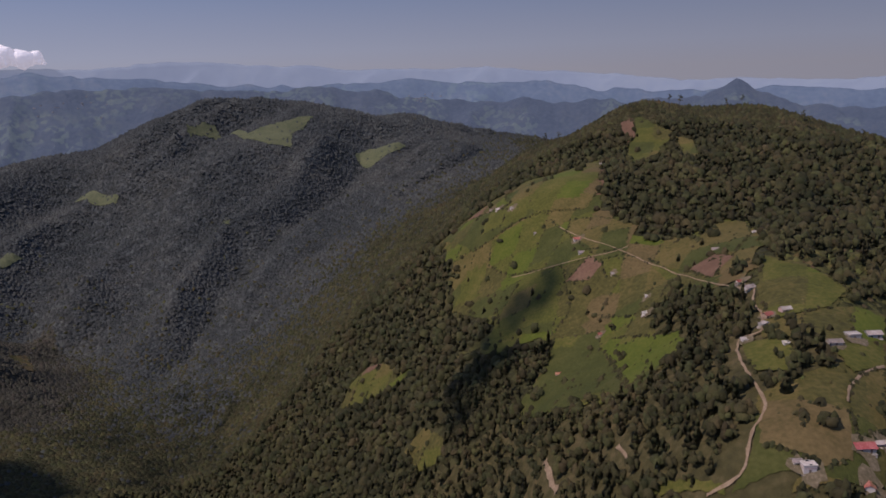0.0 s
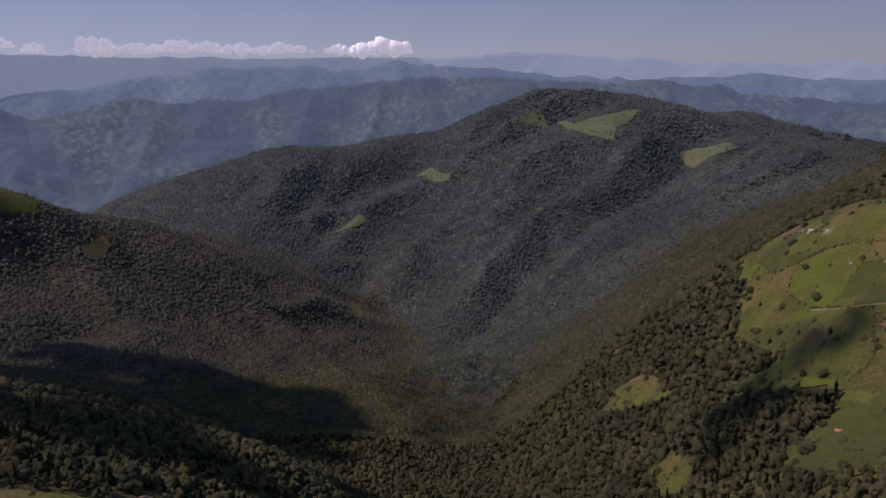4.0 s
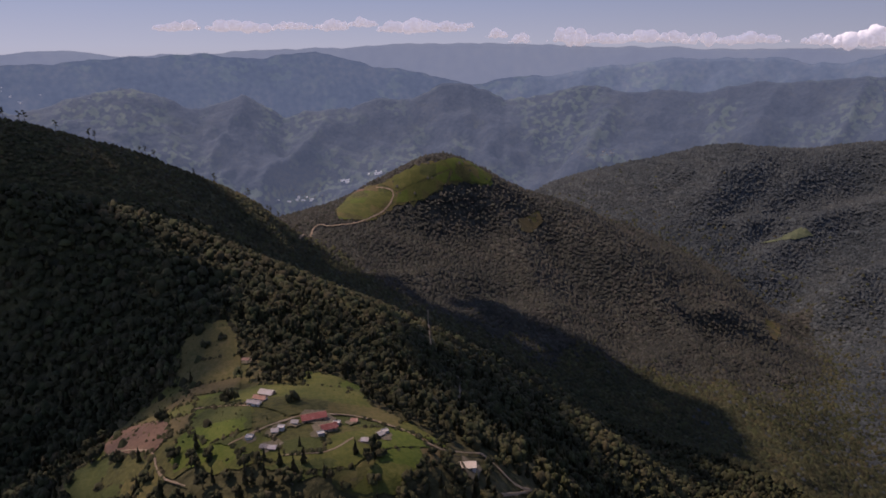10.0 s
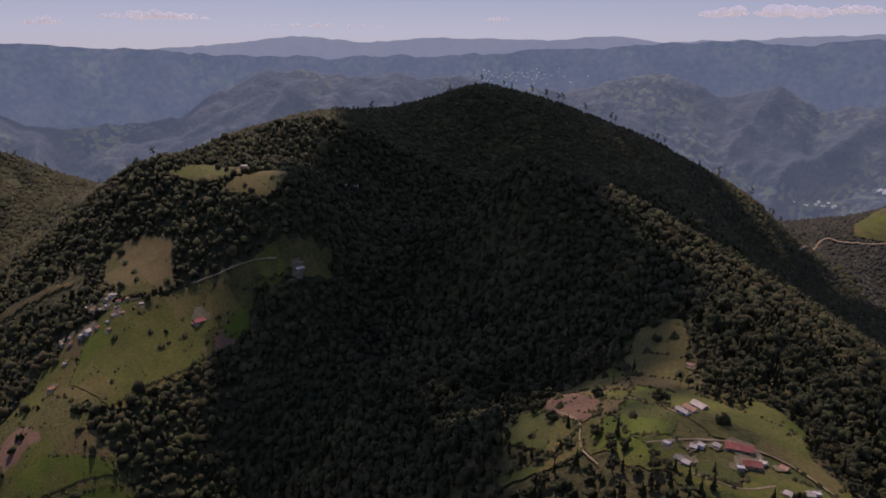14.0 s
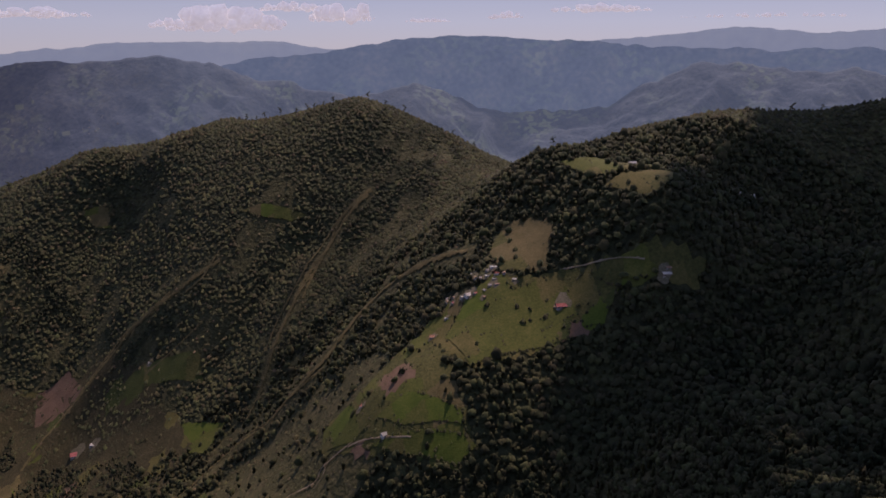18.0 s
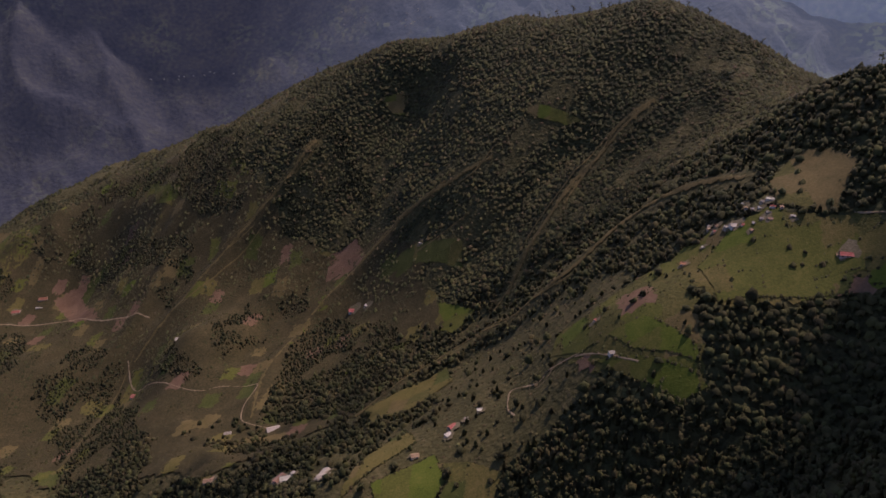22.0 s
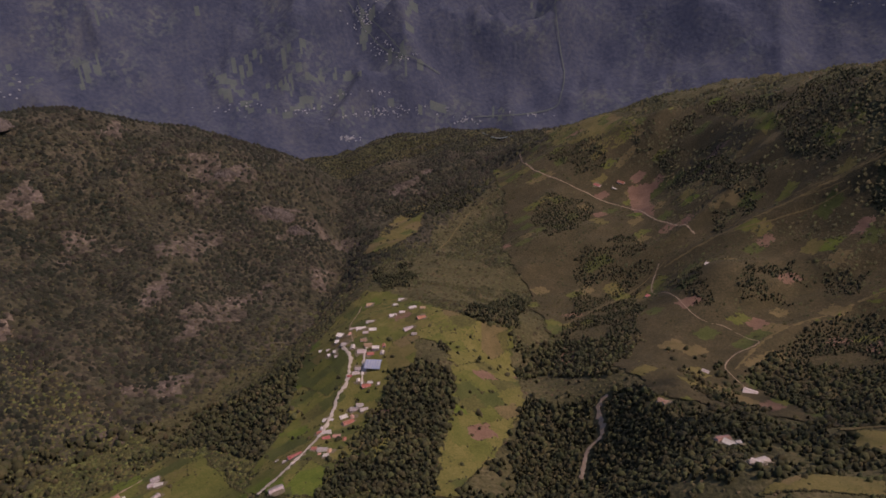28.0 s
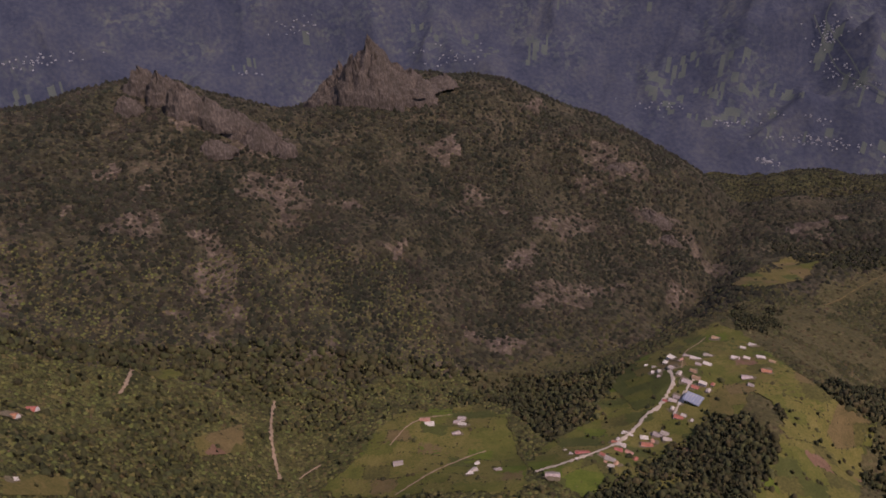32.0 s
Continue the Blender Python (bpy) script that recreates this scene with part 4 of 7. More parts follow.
def crown_shape(seed, level, lumps):
    """A crown of uneven lumps about one metre in radius, standing on the origin."""
    rng = np.random.default_rng(seed)
    vs, fs, at = [], [], 0
    base_v, base_f = ico(level)
    for k in range(lumps):
        turn = rng.normal(size=(3, 3))
        turn, _ = np.linalg.qr(turn)
        v = base_v @ turn
        v = v * (1 + 0.34 * rng.normal(size=(len(v), 1)).clip(-1.3, 1.3)) * rng.uniform(0.75, 1.15, 3)
        shown = base_f[v[base_f].mean(axis=1)[:, 2] > -0.2]
        if lumps > 1:
            a = 2 * np.pi * (k + rng.uniform(0, 0.6)) / lumps
            v = v * rng.uniform(0.36, 0.62) * (1, 1, 1.25) + (0.52 * np.cos(a), 0.52 * np.sin(a), rng.uniform(0.5, 1.5))
        else:
            v = v * (0.95, 0.95, 1.0) + (0, 0, 0.8)
        vs.append(v)
        fs.append(shown + at)
        at += len(v)
    return np.concatenate(vs), np.concatenate(fs)


def pine_shape(seed, tiers=4, sides=6):
    """A ragged narrow conifer crown."""
    rng = np.random.default_rng(seed)
    vs, fs, at = [], [], 0
    for k in range(tiers):
        low, high, r = 0.35 + 0.5 * k, 1.25 + 0.52 * k, 0.62 * (1 - 0.19 * k)
        a = np.arange(sides) * 2 * np.pi / sides + rng.uniform(0, 1)
        rr = r * rng.uniform(0.65, 1.25, sides)
        ring = np.stack([rr * np.cos(a), rr * np.sin(a), low + rng.uniform(-0.18, 0.18, sides)], 1)
        v = np.concatenate([ring, [(rng.uniform(-0.08, 0.08), rng.uniform(-0.08, 0.08), high)], [(0, 0, low + 0.15)]])
        for j in range(sides):
            fs.append((at + j, at + (j + 1) % sides, at + sides))
            fs.append((at + (j + 1) % sides, at + j, at + sides + 1))
        vs.append(v)
        at += len(v)
    return np.concatenate(vs), np.array(fs)


def scattered(name, label, shapes, x, y, width, height, mat, seed, sink=0.3, category="forest", kind="stuff", choice=None):
    """Many crowns in one mesh, standing on the ground."""
    rng = np.random.default_rng(seed)
    pick = rng.integers(0, len(shapes), len(x))
    z = ground(x, y)
    vs, fs, which, at = [], [], [], 0
    for k, (v, f) in enumerate(shapes):
        w = np.where(pick == k)[0]
        if not len(w):
            continue
        a = rng.uniform(0, 2 * np.pi, len(w))
        c, s = np.cos(a)[:, None], np.sin(a)[:, None]
        px = (v[:, 0] * c - v[:, 1] * s) * width[w][:, None] + x[w][:, None]
        py = (v[:, 0] * s + v[:, 1] * c) * width[w][:, None] + y[w][:, None]
        pz = v[:, 2] * height[w][:, None] + (z[w] - sink * height[w])[:, None]
        vs.append(np.stack([px, py, pz], -1).reshape(-1, 3))
        fs.append((f[None] + (np.arange(len(w)) * len(v))[:, None, None]).reshape(-1, 3) + at)
        which.append(np.repeat(choice[w] if choice is not None else np.zeros(len(w), int), len(f)))
        at += len(w) * len(v)
    ob = new(name, mesh_from(name, np.concatenate(vs), np.concatenate(fs), mat, smooth=True, index=np.concatenate(which)))
    return tagged(ob, label, category, kind=kind)


def seen_from_air(x, y, rise=30):
    """Whether places lie on slopes open to the middle of the valley, not behind a crest."""
    dx, dy = x - CENTRE[0], y - CENTRE[1]
    r = np.hypot(dx, dy)
    eye = 2020.0
    slope = (GRID_Z + 12 - eye) / RADII[:, None]
    highest = np.maximum.accumulate(slope, axis=0)
    j = np.floor((np.arctan2(-dx, dy) % (2 * np.pi)) * COLUMNS / (2 * np.pi)).astype(int) % COLUMNS
    i = np.clip(np.searchsorted(RADII, r * 0.985) - 1, 0, len(RADII) - 1)
    return (ground(x, y) + rise - eye) / r >= highest[i, j] - 0.012


def ring_places(r0, r1, gap, seed, gap_grows=0.0):
    """Jittered places between two distances from the middle, about gap metres apart."""
    rng = np.random.default_rng(seed)
    xs, ys, r = [], [], r0
    while r < r1:
        step = gap + gap_grows * (r - r0)
        n = int(2 * np.pi * r / step)
        a = (np.arange(n) + rng.uniform(-0.4, 0.4, n)) * 2 * np.pi / n + rng.uniform(0, 1)
        rr = r + rng.uniform(-0.45, 0.45, n) * step
        xs.append(CENTRE[0] - rr * np.sin(a))
        ys.append(CENTRE[1] + rr * np.cos(a))
        r += step
    return np.concatenate(xs), np.concatenate(ys)


# ---- plots, tracks ----
from mathutils.geometry import delaunay_2d_cdt

OUTLINES, LINES, HOUSE_SPOTS, WOODS = [], [], [], []


def draped(outline, gap, lift, seed):
    """Corners and triangles of a sheet over an outline in plan, lying on the ground."""
    rng = np.random.default_rng(seed)
    rim = []
    for a, b in zip(outline, outline[1:] + outline[:1]):
        a, b = np.array(a, float), np.array(b, float)
        n = max(1, int(np.hypot(*(b - a)) / gap))
        side = np.array((-(b - a)[1], (b - a)[0])) / max(1e-6, np.hypot(*(b - a)))
        rim += [a + (b - a) * k / n + (side * rng.normal() * gap * (0.18 if gap < 4 else 0.5) if k else 0) for k in range(n)]
    rim = np.array(rim)
    if np.ptp(rim[:, 0]) > 500:
        rim = rim + 34 * np.stack([fractal(rim[:, 0], rim[:, 1], 90, 3, 86), fractal(rim[:, 0], rim[:, 1], 90, 3, 87)], 1)
    low, high = rim.min(0), rim.max(0)
    gx, gy = np.meshgrid(np.arange(low[0], high[0], gap), np.arange(low[1], high[1], gap))
    gx, gy = gx.ravel() + rng.uniform(-0.2, 0.2, gx.size) * gap, gy.ravel() + rng.uniform(-0.2, 0.2, gy.size) * gap
    k = inside(gx, gy, rim)
    pts = [Vector(p) for p in rim] + [Vector(p) for p in np.stack([gx[k], gy[k]], 1)]
    got = delaunay_2d_cdt(pts, [], [list(range(len(rim)))], 1, 1e-4)
    v = np.array([p[:] for p in got[0]])
    f = np.array([t for t in got[2] if len(t) == 3])
    return np.column_stack([v, ground(v[:, 0], v[:, 1]) + lift]), f


def plot_cell(x, y):
    """Which small holding a place belongs to: a number from 0 to 1 for each, in rows of uneven strips."""
    u = (0.88 * x - 0.47 * y + 13 * fractal(x, y, 80, 2, 81)) / 24
    w = (0.47 * x + 0.88 * y + 13 * fractal(x, y, 80, 2, 82)) / 31
    row = np.floor(u)
    w = w + 3 * lattice(row, row * 0, 6)
    return lattice(row, np.floor(w), 5)


MOSAIC = ("meadow", "pasture", "dry", "crop", "bright", "stubble", "ploughed")
SHARES = {"slope": (0.8, 0.83, 0.87, 0.93, 0.935, 0.98), "meadow": (0.34, 0.56, 0.72, 0.81, 0.89, 0.97), "pasture": (0.12, 0.64, 0.76, 0.86, 0.97, 1.0), "dry": (0.12, 0.24, 0.78, 0.84, 0.88, 0.98), "sunny": (0.06, 0.3, 0.8, 0.88, 0.95, 0.99), "bright": (0.05, 0.24, 0.3, 0.4, 1.0, 1.0),
          "stubble": (0.12, 0.2, 0.36, 0.42, 0.44, 0.95), "crop": (0.1, 0.25, 0.3, 0.94, 0.98, 1.0)}


def field(kind, *outline):
    """One plot on the hillside; large ones fall into strips of different growth."""
    outline = [tuple(p) for p in outline]
    size = max(np.ptp(np.array(outline, float), axis=0))
    mat, label = FIELD_LOOKS[kind]
    far = np.hypot(outline[0][0], outline[0][1])
    v, f = draped(outline, min(6.0, max(2.0, size / 44)), (0.25 if kind in ("meadow", "slope") or size > 190 else 0.9) + far * 0.001, len(OUTLINES))
    OUTLINES.append((kind, outline))
    index = None
    if kind in SHARES and size > 34:
        middle = v[f].mean(axis=1)
        index = np.searchsorted(SHARES[kind], plot_cell(middle[:, 0], middle[:, 1]))
        mat = [FIELD_LOOKS["slope" if kind == "slope" and k == "meadow" else "sunny" if kind == "sunny" and k == "dry" else k][0] for k in MOSAIC]
    tagged(new(kind + "_plot", mesh_from(kind + "_plot", v, f, mat, smooth=True, index=index)), label, "field", kind="structure")


def yard(x, y, size, seed):
    """Trodden bare earth round a house."""
    rng = np.random.default_rng(seed)
    n = 11
    r = size * rng.uniform(0.55, 1.15, n)
    a = np.arange(n) * 2 * np.pi / n
    v, f = draped([(x + p, y + q) for p, q in zip(r * np.cos(a), r * np.sin(a))], 1.6, 1.15 + 0.001 * math.hypot(x, y), seed)
    tagged(new("yard", mesh_from("yard", v, f, YARD, smooth=True)), "trodden bare earth yard beside a house", "yard", kind="structure")


def smooth_line(points, gap=3.0):
    p = np.array(points, float)
    out = []
    for k in range(len(p) - 1):
        a, b, c, d = p[max(k - 1, 0)], p[k], p[k + 1], p[min(k + 2, len(p) - 1)]
        n = max(2, int(np.hypot(*(c - b)) / gap))
        for u in np.arange(n) / n:
            out.append(0.5 * (2 * b + (c - a) * u + (2 * a - 5 * b + 4 * c - d) * u * u + (3 * b - a - 3 * c + d) * u ** 3))
    return np.array(out + [p[-1]])


def scar(width, *points):
    track(width * 1.1, *points, mat=FIELD_LOOKS["stubble"][0], name="bare_strip", label="bare brown eroded strip running down the slope")


def track(width, *points, mat=DIRT, name="track", label="pale dirt track winding over the slope"):
    width *= 0.52
    line = smooth_line(points)
    LINES.append((width, line))
    rng = np.random.default_rng(len(LINES))
    way = np.gradient(line, axis=0)
    side = np.stack([-way[:, 1], way[:, 0]], 1) / np.maximum(1e-6, np.hypot(*way.T))[:, None]
    v = []
    for k in range(4):
        edge = (k / 3 - 0.5) * width * (1 + (0.4 * rng.normal(size=len(line)) if k in (0, 3) else 0))
        q = line + side * np.reshape(edge, (-1, 1))
        v.append(np.column_stack([q, ground(q[:, 0], q[:, 1]) + (1.25 if k in (1, 2) else 1.05) + 0.001 * np.hypot(*q.T)]))
    v = np.stack(v, 1).reshape(-1, 3)
    tagged(new(name, mesh_from(name, v, grid_faces(len(line), 4), mat, smooth=True)), label, "track", kind="structure")


# ---- fields: kind and outline in plan ----
field("meadow", (186, 807), (125, 747), (72, 764), (-8, 788), (8, 667), (6, 627), (45, 571), (37, 533), (5, 539), (43, 496), (82, 481), (67, 452), (45, 418), (73, 377), (98, 343), (120, 355), (139, 375), (132, 421), (132, 446), (149, 437), (162, 416), (181, 389), (227, 482), (240, 536), (190, 518), (158, 546), (144, 618))
field("meadow", (204, 432), (215, 386), (222, 360), (202, 338), (229, 339), (199, 291), (175, 309), (157, 322), (171, 360))
field("meadow", (134, 274), (202, 295), (161, 225), (108, 235), (119, 244))
field("meadow", (-381, 91), (-380, 65), (-340, 53), (-325, 14), (-257, 4), (-169, 100), (-163, 117), (-183, 153), (-230, 133), (-258, 140), (-295, 114), (-286, 90))
field("meadow", (-382, -370), (-404, -356), (-438, -322), (-513, -208), (-491, -200), (-452, -255), (-427, -251), (-397, -273), (-323, -305), (-319, -341), (-296, -295), (-287, -264), (-265, -267), (-232, -338), (-235, -410), (-271, -407), (-344, -395))
field("sunny", (634, -727), (461, -693), (392, -697), (353, -735), (331, -683), (253, -569), (243, -475), (240, -369), (256, -357), (306, -462), (333, -533), (400, -613), (442, -603), (430, -517), (336, -389), (369, -340), (357, -291), (453, -266), (496, -375), (607, -522), (647, -662))
field("sunny", (576, -110), (637, -176), (638, -304), (439, -266), (382, -227), (505, -57))
field("meadow", (-1156, 436), (-1283, 521), (-1233, 553), (-1210, 691), (-1224, 759), (-1198, 805), (-1169, 778), (-1172, 676), (-1158, 619), (-1164, 558), (-1121, 482))
field("slope", (524, -1572), (276, -1477), (17, -1223), (-245, -1018), (-255, -852), (-251, -735), (-175, -704), (-97, -639), (-9, -626), (83, -591), (136, -624), (386, -846))
field("slope", (858, -1623), (721, -1629), (499, -1605), (249, -1630), (28, -1472), (-71, -1188), (-116, -911), (54, -826), (234, -758), (318, -763), (525, -1051))
field("pasture", (184, 803), (123, 732), (96, 779), (69, 736), (67, 685), (96, 650), (131, 626), (152, 654))
field("crop", (67, 684), (24, 768), (-8, 788), (29, 675), (45, 667), (95, 650))
field("pasture", (97, 647), (48, 663), (44, 643), (61, 604), (100, 552), (122, 543), (110, 608))
field("dry", (112, 608), (124, 544), (147, 535), (163, 564), (139, 603), (117, 619))
field("ploughed", (97, 531), (119, 545), (125, 528), (113, 518))
field("pasture", (60, 603), (45, 571), (44, 515), (80, 487), (96, 502), (96, 528), (99, 550))
field("dry", (135, 506), (125, 495), (113, 480), (129, 452), (146, 446), (157, 464), (155, 501), (145, 526), (126, 533), (125, 514))
field("dry", (157, 509), (162, 483), (169, 466), (191, 472), (196, 451), (228, 498), (238, 530), (231, 547), (192, 524))
field("ploughed", (169, 462), (172, 426), (194, 446), (190, 468))
field("bright", (105, 436), (112, 442), (140, 391), (135, 371), (119, 358), (102, 340), (100, 346), (107, 403))
field("crop", (80, 481), (109, 463), (104, 436), (105, 402), (98, 344), (88, 373), (73, 377), (47, 414), (47, 431), (67, 451))
field("meadow", (-36, 482), (-20, 484), (-4, 455), (-9, 443), (-26, 454))
field("meadow", (20, 604), (41, 610), (63, 592), (61, 553), (42, 545))
field("meadow", (-92, 684), (-57, 636), (-29, 585), (-49, 594), (-85, 616), (-111, 645))
field("pasture", (239, 846), (246, 886), (253, 886), (278, 836), (260, 798), (212, 740), (205, 757), (224, 827))
field("ploughed", (229, 886), (244, 886), (237, 847), (224, 832))
field("dry", (278, 824), (290, 800), (278, 736), (253, 713), (273, 788))
field("pasture", (203, 423), (207, 397), (214, 384), (219, 358), (199, 338), (181, 335), (169, 335), (175, 364))
field("crop", (148, 324), (164, 314), (161, 292), (153, 284), (142, 293), (143, 306))
field("stubble", (132, 267), (161, 253), (152, 232), (140, 230), (122, 245))
field("dry", (176, 276), (197, 287), (174, 248), (158, 240), (163, 255))
field("dry", (129, 228), (165, 232), (161, 225), (126, 225))
field("pasture", (179, 299), (212, 311), (199, 291), (178, 279))
field("pasture", (84, 265), (92, 261), (107, 239), (106, 236))
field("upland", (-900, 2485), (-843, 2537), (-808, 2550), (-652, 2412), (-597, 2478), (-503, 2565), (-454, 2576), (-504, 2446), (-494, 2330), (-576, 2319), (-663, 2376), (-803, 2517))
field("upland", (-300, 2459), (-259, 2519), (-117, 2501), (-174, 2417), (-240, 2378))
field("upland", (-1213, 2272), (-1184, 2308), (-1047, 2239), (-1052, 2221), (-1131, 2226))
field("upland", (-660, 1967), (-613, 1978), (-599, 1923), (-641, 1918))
field("dry", (-380, 91), (-379, 65), (-345, 55), (-303, 59), (-284, 81), (-330, 90), (-352, 93))
field("pasture", (-283, 90), (-282, 81), (-300, 59), (-276, 56), (-247, 79), (-226, 91), (-227, 102), (-217, 120), (-201, 135), (-184, 154), (-197, 148), (-230, 133), (-256, 140), (-275, 129), (-290, 116), (-264, 110))
field("bright", (-271, 55), (-245, 78), (-224, 74), (-227, 56), (-241, 49))
field("ploughed", (-326, 13), (-301, 27), (-272, 42), (-250, 41), (-244, 33), (-267, 13))
field("crop", (-206, 82), (-202, 99), (-191, 97), (-197, 82))
field("pasture", (-226, 56), (-222, 74), (-207, 81), (-196, 81), (-190, 97), (-199, 102), (-202, 125), (-196, 139), (-184, 144), (-182, 118), (-177, 104), (-187, 79), (-196, 77), (-219, 62))
field("pasture", (-181, 118), (-183, 138), (-170, 136), (-163, 117), (-169, 100), (-173, 112))
field("crop", (-274, -5), (-263, 14), (-240, 33), (-227, 21), (-249, -6))
field("dry", (-232, 34), (-222, 35), (-220, 22), (-221, -3), (-228, -7), (-225, 22))
field("crop", (-394, -293), (-421, -282), (-402, -270), (-387, -289))
field("pasture", (-1226, 555), (-1213, 610), (-1187, 611), (-1189, 573))
field("pasture", (-1213, 612), (-1209, 690), (-1192, 696), (-1186, 616))
field("bright", (-1210, 693), (-1224, 759), (-1213, 777), (-1189, 701))
field("bright", (-1188, 700), (-1211, 779), (-1193, 799), (-1172, 778), (-1174, 683))
field("pasture", (-1183, 617), (-1190, 695), (-1174, 678), (-1160, 621), (-1167, 560), (-1185, 574))
field("pasture", (-1174, 439), (-1264, 508), (-1207, 539), (-1181, 549), (-1125, 479), (-1126, 428))
field("stubble", (-1119, 817), (-1141, 885), (-1121, 883), (-1080, 800))
field("stubble", (-986, 1464), (-982, 1521), (-829, 1297), (-856, 1296))
field("upland", (-1278, 1791), (-1245, 1932), (-1209, 1940), (-1228, 1875))
field("dry", (-518, -322), (-537, -316), (-573, -263), (-634, -253), (-513, -268))
field("pasture", (-540, -396), (-565, -369), (-569, -322), (-597, -290), (-541, -318), (-527, -344))
field("stubble", (-470, -410), (-482, -390), (-479, -353), (-437, -325), (-409, -358), (-431, -395))
field("pasture", (-382, -370), (-401, -353), (-428, -327), (-451, -291), (-454, -257), (-440, -254), (-415, -285), (-397, -274), (-337, -305), (-321, -309), (-337, -357), (-352, -361))
field("bright", (-432, -279), (-437, -263), (-426, -254), (-417, -267))
field("bright", (-254, -354), (-278, -339), (-291, -290), (-287, -281), (-259, -321))
field("bright", (-238, -344), (-256, -318), (-285, -273), (-286, -266), (-267, -269), (-246, -308))
field("dry", (-256, -438), (-271, -407), (-248, -357), (-238, -367), (-235, -411))
field("bright", (-55, -374), (-113, -383), (-115, -352), (-81, -324), (-54, -355))
field("stubble", (-111, -372), (-135, -356), (-153, -328), (-134, -305), (-106, -298), (-81, -321), (-115, -349))
field("stubble", (-22, -336), (-47, -351), (-52, -330), (-34, -326))
field("dry", (-96, -608), (-202, -613), (-194, -567), (-142, -542), (-96, -568))
field("ploughed", (-135, -1077), (-183, -1065), (-186, -1007), (-160, -993), (-117, -1029))
field("crop", (-192, -944), (-262, -901), (-302, -835), (-289, -800), (-240, -882), (-197, -885), (-178, -922))
field("pasture", (-203, -866), (-247, -774), (-277, -713), (-242, -699), (-212, -763))
field("stubble", (441, -1267), (376, -1311), (201, -1154), (222, -1096), (330, -1181), (396, -1143))
field("ploughed", (389, -1421), (353, -1415), (302, -1265), (360, -1309))
field("dry", (693, -1722), (552, -1682), (438, -1572), (476, -1521), (541, -1515), (564, -1568))
field("dry", (296, -1541), (174, -1416), (61, -1264), (82, -1268), (209, -1415), (281, -1500))
field("pasture", (173, -1497), (135, -1430), (137, -1384), (171, -1423))
field("stubble", (-287, -1264), (-330, -1244), (-321, -1213), (-302, -1229))
field("dry", (-434, -939), (-457, -915), (-500, -849), (-478, -859), (-450, -896))
field("crop", (145, -651), (88, -814), (20, -822), (37, -780), (112, -674), (144, -635))
field("bright", (-63, -1002), (-119, -999), (-87, -972), (-27, -941), (-19, -966))
field("dry", (128, -613), (39, -565), (15, -529), (93, -577))
field("ploughed", (277, -740), (258, -761), (239, -694), (275, -705))
field("pasture", (635, -715), (588, -731), (483, -694), (412, -693), (379, -669), (416, -638), (468, -611), (460, -572), (481, -587), (517, -582), (539, -554), (578, -563), (611, -653))
field("dry", (471, -576), (461, -601), (426, -576), (411, -544), (437, -528), (461, -549))
field("stubble", (390, -696), (359, -723), (344, -695), (347, -652), (365, -653))
field("dry", (360, -566), (347, -635), (288, -589), (254, -568), (251, -519), (248, -484), (243, -434), (240, -371), (256, -359), (305, -463), (327, -525))
field("crop", (612, -533), (528, -551), (486, -496), (498, -463), (580, -486))
field("pasture", (514, -394), (519, -464), (502, -491), (468, -438), (444, -362), (461, -322), (481, -299))
field("bright", (397, -292), (409, -337), (381, -333), (353, -293), (389, -275))
field("dry", (861, -991), (945, -1282), (900, -1346), (804, -1130), (790, -982))
field("pasture", (855, -1591), (710, -1495), (619, -1374), (726, -1382))
field("stubble", (455, -1305), (385, -1321), (307, -1223), (295, -1152), (384, -1125))
field("ploughed", (257, -695), (260, -721), (256, -766), (234, -712))
field("crop", (134, -693), (102, -802), (35, -835), (69, -757), (118, -635))
field("pasture", (-8, -914), (-108, -1011), (-114, -971), (-45, -904))
field("ploughed", (405, -1418), (364, -1434), (294, -1251), (348, -1289))
field("dry", (-32, -382), (-113, -490), (-106, -416), (-27, -371))
field("dry", (823, -1860), (571, -1727), (513, -1588), (591, -1547), (658, -1560))
field("dry", (350, -1501), (288, -1522), (167, -1406), (91, -1281), (191, -1394), (288, -1458))
field("dry", (612, 76), (661, 20), (607, 21), (581, 72))
field("pasture", (559, -93), (624, -171), (627, -298), (569, -311), (437, -268), (392, -236), (468, -113), (526, -46))
field("dry", (463, 212), (484, 196), (491, 171), (465, 173), (441, 208))
field("pasture", (750, 126), (792, 96), (780, 76), (737, 101))


# ---- blocks of wood on the farmed slopes ----
WOODS.append([(-239, 37), (-237, 48), (-216, 52), (-220, 41)])
WOODS.append([(-203, 43), (-198, 65), (-198, 80), (-180, 86), (-186, 108), (-172, 111), (-166, 107), (-195, 42)])
WOODS.append([(-336, 100), (-332, 121), (-280, 114), (-276, 95), (-306, 93)])
WOODS.append([(307, -1673), (22, -1443), (93, -1402), (220, -1511), (323, -1627), (428, -1599)])
WOODS.append([(803, -1812), (669, -1708), (524, -1535), (477, -1470), (541, -1423), (674, -1518)])
WOODS.append([(466, -1561), (408, -1581), (375, -1523), (425, -1504)])
WOODS.append([(381, -1586), (317, -1604), (297, -1527), (332, -1513)])
WOODS.append([(360, -1519), (258, -1476), (173, -1341), (107, -1271), (128, -1232), (250, -1344), (355, -1461)])
WOODS.append([(899, -1768), (907, -1628), (765, -1331), (810, -1210), (915, -1215), (1083, -1298)])
WOODS.append([(570, -1346), (449, -1330), (418, -1169), (461, -1118), (573, -1252)])
